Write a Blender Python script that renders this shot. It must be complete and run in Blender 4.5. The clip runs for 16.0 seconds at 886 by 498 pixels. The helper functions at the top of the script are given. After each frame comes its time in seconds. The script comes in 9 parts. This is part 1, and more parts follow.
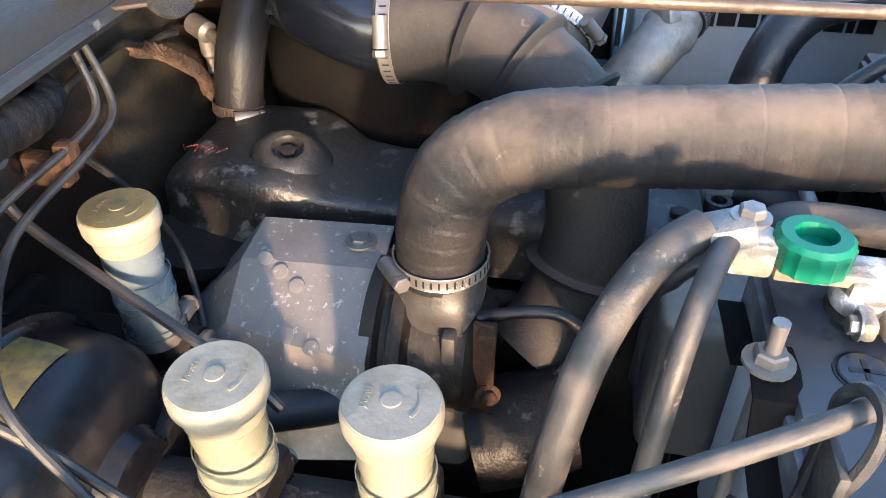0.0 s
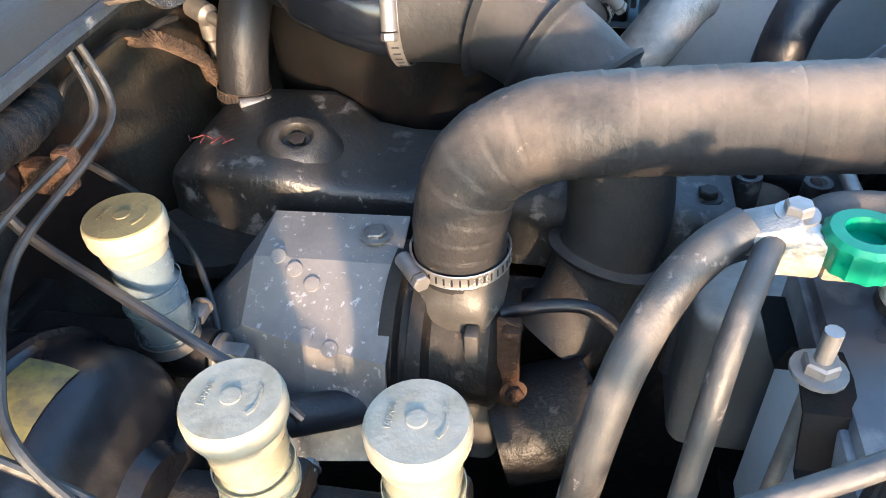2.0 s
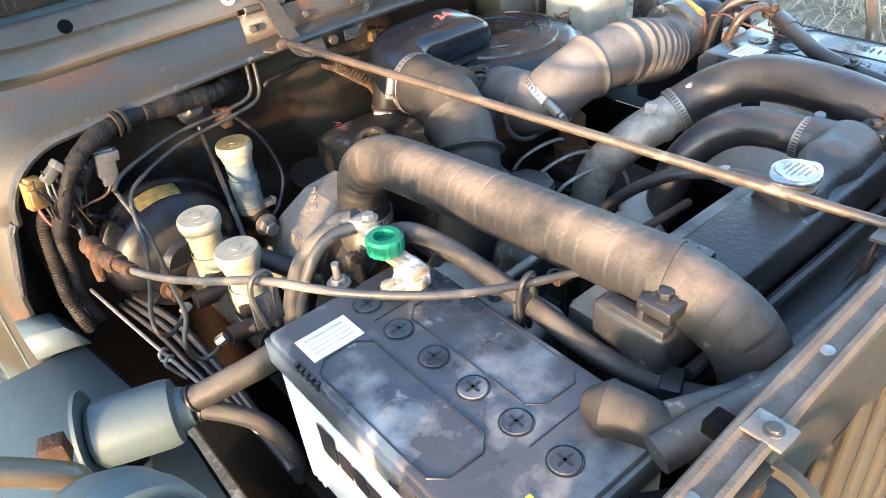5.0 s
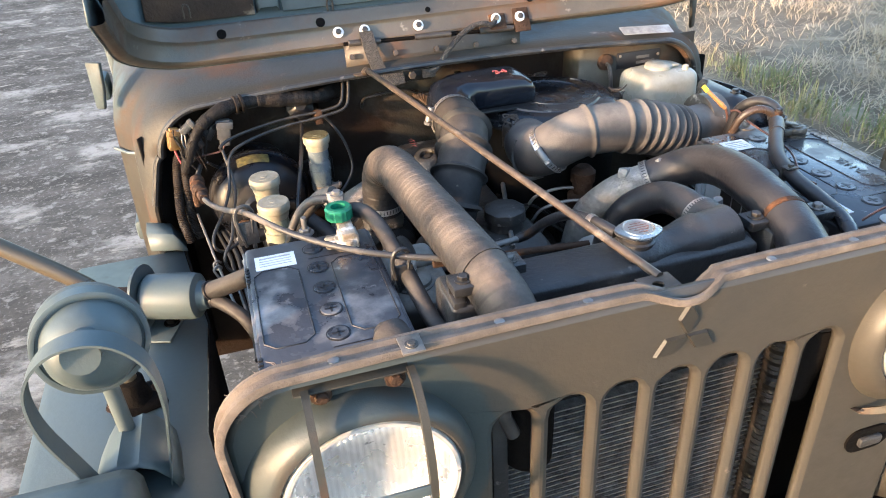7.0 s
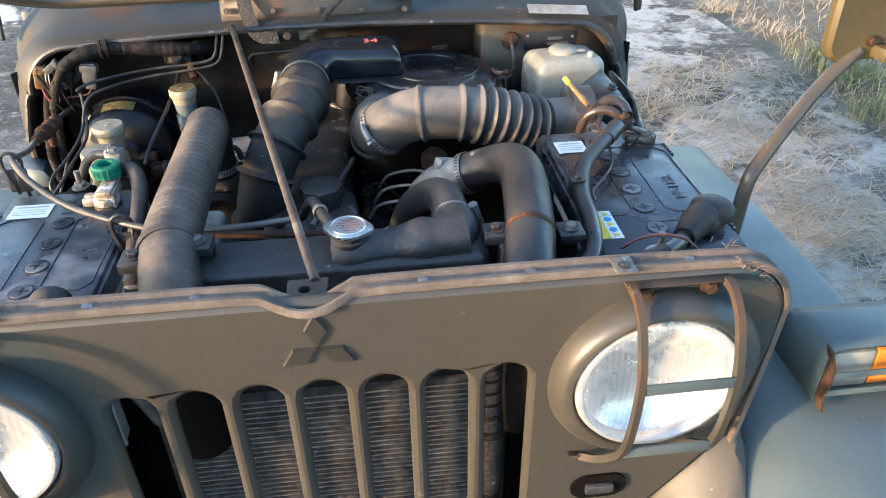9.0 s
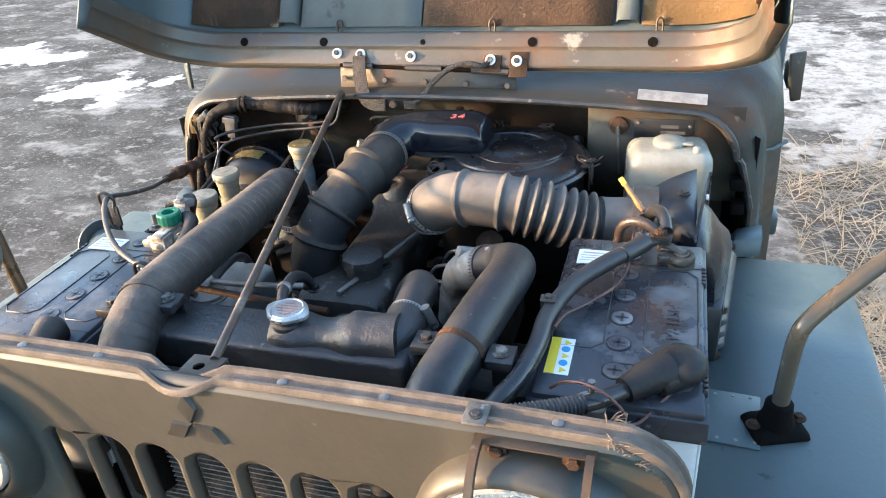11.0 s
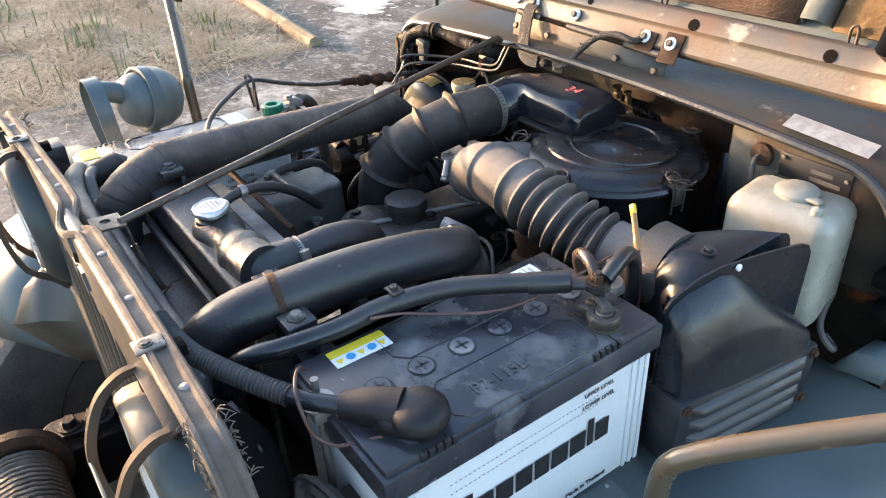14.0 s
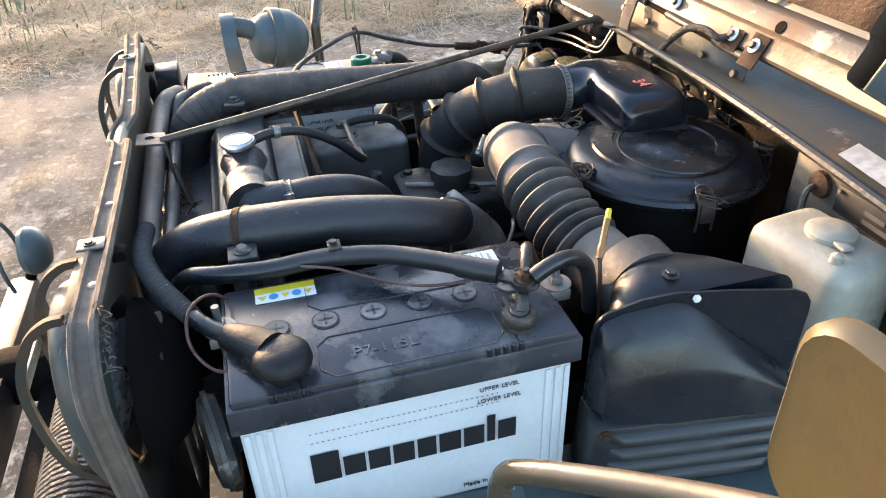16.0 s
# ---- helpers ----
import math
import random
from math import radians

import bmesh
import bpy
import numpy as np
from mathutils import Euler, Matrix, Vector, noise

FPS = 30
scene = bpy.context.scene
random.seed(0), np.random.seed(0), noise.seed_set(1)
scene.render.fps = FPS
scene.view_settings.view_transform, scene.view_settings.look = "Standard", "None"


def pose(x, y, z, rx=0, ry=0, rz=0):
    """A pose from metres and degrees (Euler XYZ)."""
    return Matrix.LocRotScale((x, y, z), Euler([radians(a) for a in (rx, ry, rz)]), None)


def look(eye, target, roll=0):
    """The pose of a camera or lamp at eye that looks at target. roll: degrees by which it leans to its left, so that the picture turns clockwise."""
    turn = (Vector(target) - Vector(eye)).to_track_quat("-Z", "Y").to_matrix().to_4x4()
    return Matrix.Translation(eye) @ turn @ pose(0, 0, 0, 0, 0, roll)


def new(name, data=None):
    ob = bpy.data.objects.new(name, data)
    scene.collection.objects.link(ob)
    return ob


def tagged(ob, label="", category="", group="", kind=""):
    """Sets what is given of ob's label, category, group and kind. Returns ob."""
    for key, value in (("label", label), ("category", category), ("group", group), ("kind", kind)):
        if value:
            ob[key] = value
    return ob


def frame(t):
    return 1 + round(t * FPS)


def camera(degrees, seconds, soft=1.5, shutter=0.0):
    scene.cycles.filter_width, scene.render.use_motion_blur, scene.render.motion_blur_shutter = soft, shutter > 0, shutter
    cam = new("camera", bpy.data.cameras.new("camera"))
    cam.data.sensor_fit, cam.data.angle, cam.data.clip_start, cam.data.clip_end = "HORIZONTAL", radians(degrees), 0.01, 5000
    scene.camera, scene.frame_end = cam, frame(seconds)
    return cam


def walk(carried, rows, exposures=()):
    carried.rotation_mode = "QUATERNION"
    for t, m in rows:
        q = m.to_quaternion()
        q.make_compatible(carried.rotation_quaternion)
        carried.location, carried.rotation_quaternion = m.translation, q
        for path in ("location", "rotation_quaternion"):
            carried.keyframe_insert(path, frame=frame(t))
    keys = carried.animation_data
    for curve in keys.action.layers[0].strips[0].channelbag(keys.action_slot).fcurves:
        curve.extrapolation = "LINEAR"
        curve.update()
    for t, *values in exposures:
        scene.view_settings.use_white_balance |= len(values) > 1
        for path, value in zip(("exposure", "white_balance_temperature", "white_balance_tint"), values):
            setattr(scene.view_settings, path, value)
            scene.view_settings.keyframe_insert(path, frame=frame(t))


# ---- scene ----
cam = camera(62.5, 16.0, soft=1.0)
PATH = [
    (0, (-0.603, 0.495, 1.282), (0.974, 0.816, 0.094), -0.6),
    (0.5, (-0.583, 0.517, 1.277), (0.968, 0.82, 0.051), -0.7),
    (1, (-0.579, 0.524, 1.276), (0.925, 0.848, -0.001), -2.2),
    (1.5, (-0.579, 0.516, 1.281), (0.925, 0.846, 0.004), -2.1),
    (2, (-0.573, 0.505, 1.287), (0.931, 0.851, 0.015), -3.4),
    (2.5, (-0.565, 0.453, 1.308), (0.899, 0.928, 0.031), -5.0),
    (3, (-0.549, 0.33, 1.326), (0.704, 1.258, 0.074), -11.3),
    (3.5, (-0.577, 0.215, 1.356), (0.689, 1.22, 0.179), -8.3),
    (4, (-0.654, 0.101, 1.405), (0.574, 1.188, 0.261), -4.3),
    (4.5, (-0.652, -0.006, 1.466), (0.479, 1.125, 0.264), -6.6),
    (5, (-0.587, -0.115, 1.472), (0.369, 1.193, 0.299), -6.4),
    (5.2, (-0.542, -0.155, 1.479), (0.276, 1.213, 0.271), -4.4),
    (7.3, (-0.326, -0.545, 1.535), (-0.047, 1.155, 0.52), -2.6),
    (7.5, (-0.258, -0.566, 1.538), (-0.138, 1.149, 0.516), -3.3),
    (8, (-0.091, -0.616, 1.563), (-0.08, 1.084, 0.509), -6.6),
    (8.5, (-0.013, -0.605, 1.537), (0.146, 1.064, 0.446), -5.6),
    (9, (0.06, -0.541, 1.526), (0.237, 1.109, 0.41), -0.9),
    (9.2, (0.082, -0.522, 1.537), (0.225, 1.131, 0.42), -0.8),
    (11.3, (0.464, -0.405, 1.56), (-0.211, 1.195, 0.568), -4.5),
    (11.5, (0.478, -0.371, 1.557), (-0.261, 1.168, 0.515), -4.6),
    (12, (0.541, -0.324, 1.564), (-0.413, 1.117, 0.558), -6.4),
    (12.5, (0.661, -0.276, 1.565), (-0.447, 1.081, 0.601), -4.2),
    (13, (0.797, -0.224, 1.552), (-0.468, 0.953, 0.545), -5.0),
    (13.5, (0.847, -0.174, 1.532), (-0.509, 0.913, 0.542), -4.4),
    (14, (0.848, -0.064, 1.512), (-0.558, 0.895, 0.461), -2.9),
    (14.5, (0.863, -0.013, 1.506), (-0.604, 0.827, 0.436), -2.7),
    (15, (0.911, 0.092, 1.507), (-0.592, 0.815, 0.403), -0.1),
    (15.5, (0.953, 0.161, 1.509), (-0.63, 0.644, 0.387), -2.0),
    (16, (0.971, 0.185, 1.506), (-0.645, 0.608, 0.406), -2.0),
]
walk(cam, [(t, look(eye, target, roll)) for t, eye, target, roll in PATH], [(0.0, 2.51, 5300, 9), (1.5, 2.82, 5250, 7), (2.8, 2.82, 5000, 2), (3.5, 3.2, 5200, 3), (4.2, 3.08, 5700, 5), (5.0, 2.97, 5800, 6), (7.3, 2.45, 5860, 9), (9.0, 2.33, 5620, 6), (11.5, 2.68, 6050, 9), (13.5, 2.63, 6350, 13), (16.0, 2.54, 6400, 12)])

# ---- world, sun ----
world = bpy.data.worlds.new("world")
scene.world = world
world.use_nodes = True
wn = world.node_tree.nodes
sky = wn.new("ShaderNodeTexSky")
sky.sky_type = "NISHITA"
sky.sun_disc = False
sky.sun_elevation = radians(14)
sky.sun_rotation = radians(250)
sky.dust_density = 1.5
wn["Background"].inputs["Strength"].default_value = 0.165
world.node_tree.links.new(sky.outputs["Color"], wn["Background"].inputs["Color"])

sun = new("sun", bpy.data.lights.new("sun", "SUN"))
sun.data.energy = 2.75
sun.data.angle = radians(3.0)
sun.data.color = (1.0, 0.60, 0.31)
sun.matrix_world = look((-6.0, -2.2, 1.0 + 1.0), (0, 0.4, 1.0))

# ---- materials ----
def material(name, base, other=None, scale=12.0, rough=0.5, metal=0.0, bump=0.15, stain=None, stain_amt=0.0,
             stain_scale=5.0, fine=140.0, spec=0.5, rvar=0.12, sharp=0.12, coat=0.0, stretch=None, marks=None, dust=None):
    """A worn surface: two base tones, stains with a shape of their own, fine grain in colour, gloss and relief."""
    m = bpy.data.materials.new(name)
    m.use_nodes = True
    nt = m.node_tree
    n, ln = nt.nodes, nt.links.new
    bsdf = n["Principled BSDF"]
    other = other or tuple(c * 0.72 for c in base)
    co = n.new("ShaderNodeTexCoord")
    src = co.outputs["Object"]
    if stretch:
        mp = n.new("ShaderNodeMapping")
        mp.inputs["Scale"].default_value = stretch
        ln(src, mp.inputs["Vector"])
        src = mp.outputs["Vector"]

    def noise_ramp(sc, lo, hi, detail=5.0):
        t = n.new("ShaderNodeTexNoise")
        t.inputs["Scale"].default_value, t.inputs["Detail"].default_value = sc, detail
        t.inputs["Roughness"].default_value = 0.62
        r = n.new("ShaderNodeMapRange")
        r.inputs["From Min"].default_value, r.inputs["From Max"].default_value = lo, hi
        ln(src, t.inputs["Vector"])
        ln(t.outputs["Fac"], r.inputs["Value"])
        return r.outputs["Result"], t.outputs["Fac"]

    def mix(fac, a, b):
        x = n.new("ShaderNodeMix")
        x.data_type = "RGBA"
        ln(fac, x.inputs[0])
        for sock, v in ((x.inputs[6], a), (x.inputs[7], b)):
            if isinstance(v, tuple):
                sock.default_value = (*v, 1)
            else:
                ln(v, sock)
        return x.outputs[2]

    big, _ = noise_ramp(scale, 0.38, 0.62)
    col = mix(big, tuple(base), tuple(other))
    fine_r, fine_f = noise_ramp(fine, 0.35, 0.65, 3.0)
    dark = n.new("ShaderNodeMix")
    dark.data_type, dark.blend_type = "RGBA", "MULTIPLY"
    dark.inputs[0].default_value = 0.35
    ln(col, dark.inputs[6])
    tone = n.new("ShaderNodeMapRange")
    tone.inputs["To Min"].default_value, tone.inputs["To Max"].default_value = 0.7, 1.15
    ln(fine_f, tone.inputs["Value"])
    ln(tone.outputs["Result"], dark.inputs[7])
    col = dark.outputs[2]
    rmap = n.new("ShaderNodeMapRange")
    rmap.inputs["To Min"].default_value, rmap.inputs["To Max"].default_value = rough - rvar, min(1, rough + rvar)
    ln(big, rmap.inputs["Value"])
    rsock = rmap.outputs["Result"]
    if stain:
        mid = 0.62 - 0.24 * stain_amt
        st, _ = noise_ramp(stain_scale, mid, mid + sharp, 8.0)
        col = mix(st, col, tuple(stain))
        rm = n.new("ShaderNodeMix")
        ln(st, rm.inputs[0])
        ln(rsock, rm.inputs[2])
        rm.inputs[3].default_value = 0.85
        rsock = rm.outputs[0]
        if metal:
            mm = n.new("ShaderNodeMath")
            mm.operation = "MULTIPLY_ADD"
            ln(st, mm.inputs[0])
            mm.inputs[1].default_value, mm.inputs[2].default_value = -metal * 0.9, metal
            ln(mm.outputs[0], bsdf.inputs["Metallic"])
    if marks:
        colour, amount, size = marks
        mid = 0.59 - 0.24 * amount
        mk, _ = noise_ramp(size, mid, mid + 0.06, 9.0)
        col = mix(mk, col, tuple(colour))
    if dust:
        colour, amount = dust
        geo, sep = n.new("ShaderNodeNewGeometry"), n.new("ShaderNodeSeparateXYZ")
        ln(geo.outputs["Normal"], sep.inputs[0])
        flat = n.new("ShaderNodeMapRange")
        flat.interpolation_type = "SMOOTHSTEP"
        flat.inputs["From Min"].default_value, flat.inputs["From Max"].default_value = 0.15, 0.95
        flat.inputs["To Max"].default_value = amount
        ln(sep.outputs["Z"], flat.inputs["Value"])
        patch, _ = noise_ramp(16.0, 0.30, 0.62, 8.0)
        mul = n.new("ShaderNodeMath")
        mul.operation = "MULTIPLY"
        ln(flat.outputs["Result"], mul.inputs[0])
        ln(patch, mul.inputs[1])
        col = mix(mul.outputs[0], col, tuple(colour))
        rd = n.new("ShaderNodeMix")
        ln(mul.outputs[0], rd.inputs[0])
        ln(rsock, rd.inputs[2])
        rd.inputs[3].default_value = 0.9
        rsock = rd.outputs[0]
    if metal and not stain:
        bsdf.inputs["Metallic"].default_value = metal
    ln(col, bsdf.inputs["Base Color"])
    ln(rsock, bsdf.inputs["Roughness"])
    bsdf.inputs["Specular IOR Level"].default_value = spec
    bsdf.inputs["Coat Weight"].default_value = coat
    if bump:
        b = n.new("ShaderNodeBump")
        b.inputs["Strength"].default_value, b.inputs["Distance"].default_value = bump, 0.002
        ad = n.new("ShaderNodeMath")
        ad.operation = "ADD"
        ln(big, ad.inputs[0])
        ln(fine_r, ad.inputs[1])
        ln(ad.outputs[0], b.inputs["Height"])
        ln(b.outputs["Normal"], bsdf.inputs["Normal"])
    return m


M_OLIVE = material("olive_paint", (0.049, 0.043, 0.033), (0.038, 0.034, 0.027), 3, 0.48, bump=0.05, stain=(0.036, 0.039, 0.034), stain_amt=0.15, stain_scale=2.4, sharp=0.05, marks=((0.15, 0.13, 0.105), -0.42, 30))
M_GREEN = material("grey_green_paint", (0.055, 0.074, 0.078), (0.068, 0.088, 0.090), 4, 0.45, bump=0.05, stain=(0.10, 0.10, 0.085), stain_amt=0.12, stain_scale=3, sharp=0.3, marks=((0.028, 0.036, 0.036), -0.3, 26))
M_EMBLEM = material("raised_emblem_paint", (0.028, 0.026, 0.021), (0.022, 0.021, 0.018), 20, 0.42, bump=0.05)
M_TAN = material("tan_paint", (0.074, 0.056, 0.023), (0.060, 0.046, 0.019), 8, 0.42, bump=0.04, marks=((0.055, 0.04, 0.02), -0.2, 30))
M_BAY = material("dark_bay_paint", (0.0085, 0.0070, 0.0055), (0.0050, 0.0043, 0.0036), 9, 0.7, spec=0.15, stain=(0.024, 0.0105, 0.005), stain_amt=0.34, stain_scale=4, sharp=0.2, bump=0.2, marks=((0.08, 0.030, 0.011), -0.26, 9))
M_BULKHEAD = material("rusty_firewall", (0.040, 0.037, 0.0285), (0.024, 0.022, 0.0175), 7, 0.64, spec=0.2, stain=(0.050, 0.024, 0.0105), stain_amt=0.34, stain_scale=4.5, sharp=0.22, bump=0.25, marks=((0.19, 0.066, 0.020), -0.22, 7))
M_FIREWALL = material("dusty_firewall_paint", (0.066, 0.063, 0.050), (0.036, 0.034, 0.027), 9, 0.6, spec=0.25, stain=(0.062, 0.031, 0.014), stain_amt=0.34, stain_scale=5, sharp=0.2, bump=0.15, marks=((0.13, 0.05, 0.018), -0.18, 8))
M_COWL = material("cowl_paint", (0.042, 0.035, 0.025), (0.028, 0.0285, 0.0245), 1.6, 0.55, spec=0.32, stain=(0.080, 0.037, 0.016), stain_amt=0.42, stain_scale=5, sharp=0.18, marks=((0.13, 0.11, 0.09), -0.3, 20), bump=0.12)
M_HOODGREY = material("hood_inside_grey", (0.125, 0.150, 0.160), (0.088, 0.108, 0.116), 4, 0.5, stain=(0.10, 0.060, 0.036), stain_amt=0.28, stain_scale=7, bump=0.08, marks=((0.05, 0.052, 0.05), -0.16, 12))
M_FLANGE = material("hood_flange_worn", (0.094, 0.079, 0.060), (0.058, 0.051, 0.042), 3.5, 0.42, stain=(0.11, 0.052, 0.025), stain_amt=0.42, stain_scale=5, sharp=0.2, bump=0.12, marks=((0.25, 0.22, 0.18), -0.17, 18))
M_HOODRUST = material("hood_liner_brown", (0.075, 0.040, 0.022), (0.036, 0.022, 0.014), 9, 0.75, stain=(0.030, 0.018, 0.012), stain_amt=0.34, stain_scale=6, sharp=0.25, bump=0.4, marks=((0.26, 0.20, 0.14), -0.14, 11))
M_HOODTAN = material("hood_liner_tan", (0.150, 0.090, 0.036), (0.100, 0.058, 0.024), 6, 0.7, stain=(0.060, 0.038, 0.020), stain_amt=0.3, stain_scale=6, sharp=0.2, bump=0.25, marks=((0.26, 0.18, 0.09), -0.12, 12))
M_RUBBER = material("hose_rubber", (0.0090, 0.0095, 0.0120), (0.016, 0.0162, 0.0185), 9, 0.40, spec=0.45, stain=(0.045, 0.038, 0.033), stain_amt=0.12, stain_scale=7, sharp=0.3, bump=0.14, marks=((0.09, 0.082, 0.072), -0.34, 60), dust=((0.085, 0.074, 0.065), 0.3))
M_RUBBER_D = material("dusty_hose_rubber", (0.020, 0.019, 0.0185), (0.012, 0.012, 0.0125), 10, 0.64, spec=0.28, stain=(0.075, 0.060, 0.048), stain_amt=0.24, stain_scale=7, sharp=0.25, bump=0.15, marks=((0.11, 0.092, 0.078), -0.32, 55), dust=((0.15, 0.124, 0.102), 0.40))
M_SNORKEL = material("dusty_snorkel_rubber", (0.056, 0.051, 0.047), (0.029, 0.028, 0.028), 9, 0.55, spec=0.4, stain=(0.12, 0.098, 0.08), stain_amt=0.34, stain_scale=7, sharp=0.25, bump=0.12, dust=((0.23, 0.205, 0.182), 0.55))
M_WRAP = material("dusty_wrapped_hose", (0.024, 0.0222, 0.0215), (0.013, 0.0127, 0.0133), 11, 0.62, spec=0.3, stain=(0.085, 0.066, 0.052), stain_amt=0.28, stain_scale=9, sharp=0.25, bump=0.2, marks=((0.13, 0.105, 0.085), -0.28, 55), dust=((0.23, 0.185, 0.148), 0.50))
M_CABLE = material("cable_rubber", (0.020, 0.020, 0.021), (0.046, 0.044, 0.042), 14, 0.52, stain=(0.14, 0.12, 0.102), stain_amt=0.34, stain_scale=16, sharp=0.2, bump=0.12, marks=((0.21, 0.18, 0.155), -0.1, 60), dust=((0.14, 0.12, 0.10), 0.3))
M_BLACK = material("black_plastic", (0.008, 0.009, 0.011), (0.015, 0.015, 0.017), 6, 0.33, stain=(0.11, 0.10, 0.09), stain_amt=0.08, stain_scale=9, sharp=0.25, bump=0.06, dust=((0.10, 0.09, 0.08), 0.2))
M_GLOSS = material("glossy_black_enamel", (0.006, 0.0075, 0.012), (0.009, 0.0105, 0.015), 6, 0.2, rvar=0.06, spec=0.5, stain=(0.10, 0.085, 0.075), stain_amt=0.05, stain_scale=8, sharp=0.3, bump=0.03)
M_BATTOP = material("battery_lid_black", (0.021, 0.0225, 0.027), (0.038, 0.0395, 0.045), 8, 0.28, stain=(0.14, 0.143, 0.148), stain_amt=0.36, stain_scale=11, sharp=0.16, bump=0.05, marks=((0.20, 0.195, 0.19), -0.2, 30))
M_BATTOP_D = material("battery_lid_dusty", (0.036, 0.038, 0.045), (0.062, 0.064, 0.072), 8, 0.36, stain=(0.255, 0.25, 0.245), stain_amt=0.56, stain_scale=9, sharp=0.16, bump=0.05, marks=((0.22, 0.215, 0.21), -0.12, 22))
M_WHITE = material("battery_case_white", (0.56, 0.585, 0.60), (0.50, 0.525, 0.54), 5, 0.4, bump=0.02, rvar=0.05)
M_PAPER = material("label_paper", (0.75, 0.75, 0.74), (0.68, 0.68, 0.66), 20, 0.6, bump=0.02, rvar=0.05)
M_YELLOW = material("label_yellow", (0.75, 0.58, 0.03), (0.66, 0.5, 0.03), 20, 0.5, bump=0.0, rvar=0.05)
M_BLUE = material("label_blue", (0.05, 0.33, 0.62), None, 20, 0.5, bump=0.0, rvar=0.05)
M_INK = material("black_ink", (0.012, 0.012, 0.014), None, 20, 0.5, bump=0.0, rvar=0.05)
M_RED = material("red_marker", (0.55, 0.12, 0.12), None, 30, 0.6, bump=0.0, rvar=0.05)
M_STEEL = material("worn_steel", (0.26, 0.245, 0.225), (0.17, 0.16, 0.15), 20, 0.45, metal=0.6, stain=(0.12, 0.085, 0.06), stain_amt=0.2, stain_scale=14, bump=0.1)
M_CHROME = material("bright_plate", (0.72, 0.71, 0.68), (0.55, 0.54, 0.51), 20, 0.34, metal=0.55, rvar=0.1, bump=0.05, marks=((0.2, 0.15, 0.11), -0.35, 40))
M_ALU = material("cast_aluminium", (0.30, 0.29, 0.27), (0.17, 0.165, 0.15), 14, 0.55, metal=0.35, stain=(0.09, 0.08, 0.068), stain_amt=0.25, stain_scale=11, bump=0.35, dust=((0.33, 0.29, 0.25), 0.3))
M_SHIELD = material("heat_shield_steel", (0.195, 0.182, 0.165), (0.125, 0.117, 0.107), 9, 0.55, metal=0.08, stain=(0.42, 0.41, 0.39), stain_amt=0.24, stain_scale=9, sharp=0.25, bump=0.12, marks=((0.37, 0.36, 0.34), -0.02, 150))
M_ACLID = material("scuffed_black_lid", (0.0075, 0.008, 0.010), (0.013, 0.013, 0.0145), 7, 0.27, rvar=0.1, stain=(0.06, 0.055, 0.05), stain_amt=0.14, stain_scale=8, sharp=0.3, bump=0.06, marks=((0.19, 0.18, 0.165), -0.17, 15))
M_ACBODY = material("sooty_black_steel", (0.0045, 0.0043, 0.0042), (0.007, 0.0066, 0.0062), 8, 0.7, spec=0.08, stain=(0.028, 0.013, 0.008), stain_amt=0.12, stain_scale=7, sharp=0.25, bump=0.1)
M_CORD = material("frayed_brown_cord", (0.105, 0.066, 0.038), (0.055, 0.034, 0.021), 90, 0.85, bump=0.5, fine=500)
M_CAST = material("dirty_cast_iron", (0.0065, 0.0058, 0.0054), (0.013, 0.0118, 0.0105), 10, 0.55, stain=(0.06, 0.040, 0.028), stain_amt=0.12, stain_scale=9, sharp=0.25, bump=0.22, fine=160, spec=0.25, marks=((0.085, 0.07, 0.058), -0.14, 60), dust=((0.07, 0.058, 0.048), 0.25))
M_ROCKER = material("rocker_cover_worn", (0.016, 0.0152, 0.0142), (0.026, 0.0243, 0.022), 9, 0.42, stain=(0.135, 0.128, 0.117), stain_amt=0.17, stain_scale=24, sharp=0.05, bump=0.22, marks=((0.15, 0.14, 0.127), -0.16, 80), dust=((0.085, 0.074, 0.062), 0.3))
# Near-black also puts the shade of deep gaps and holes into the colour.
M_DARK = material("dark_underbody_and_shade", (0.0035, 0.003, 0.0027), (0.006, 0.005, 0.0045), 6, 0.9, bump=0.3, spec=0.08)
M_RAD = material("radiator_black", (0.013, 0.0137, 0.0153), (0.028, 0.0282, 0.028), 10, 0.42, stain=(0.10, 0.092, 0.084), stain_amt=0.26, stain_scale=9, sharp=0.25, bump=0.22, marks=((0.15, 0.14, 0.125), -0.24, 45), dust=((0.07, 0.064, 0.058), 0.3))
M_FINBAR = material("cooler_fin_bars", (0.15, 0.143, 0.134), (0.07, 0.067, 0.063), 60, 0.5, metal=0.3, stain=(0.05, 0.044, 0.038), stain_amt=0.25, stain_scale=60, bump=0.2)
M_FIN = material("cooler_fins", (0.010, 0.0095, 0.009), (0.005, 0.0048, 0.0045), 60, 0.7, spec=0.1, stain=(0.035, 0.029, 0.025), stain_amt=0.15, stain_scale=120, bump=0.2)
M_CREAM = material("reservoir_cap_cream", (0.30, 0.275, 0.20), (0.24, 0.217, 0.155), 18, 0.45, stain=(0.20, 0.165, 0.10), stain_amt=0.25, stain_scale=25, sharp=0.3, bump=0.08, marks=((0.11, 0.085, 0.05), -0.3, 40))
M_CAPTOP = material("reservoir_cap_worn_white", (0.30, 0.28, 0.22), (0.235, 0.215, 0.16), 30, 0.55, spec=0.35, stain=(0.17, 0.14, 0.09), stain_amt=0.3, stain_scale=30, sharp=0.3, bump=0.1)
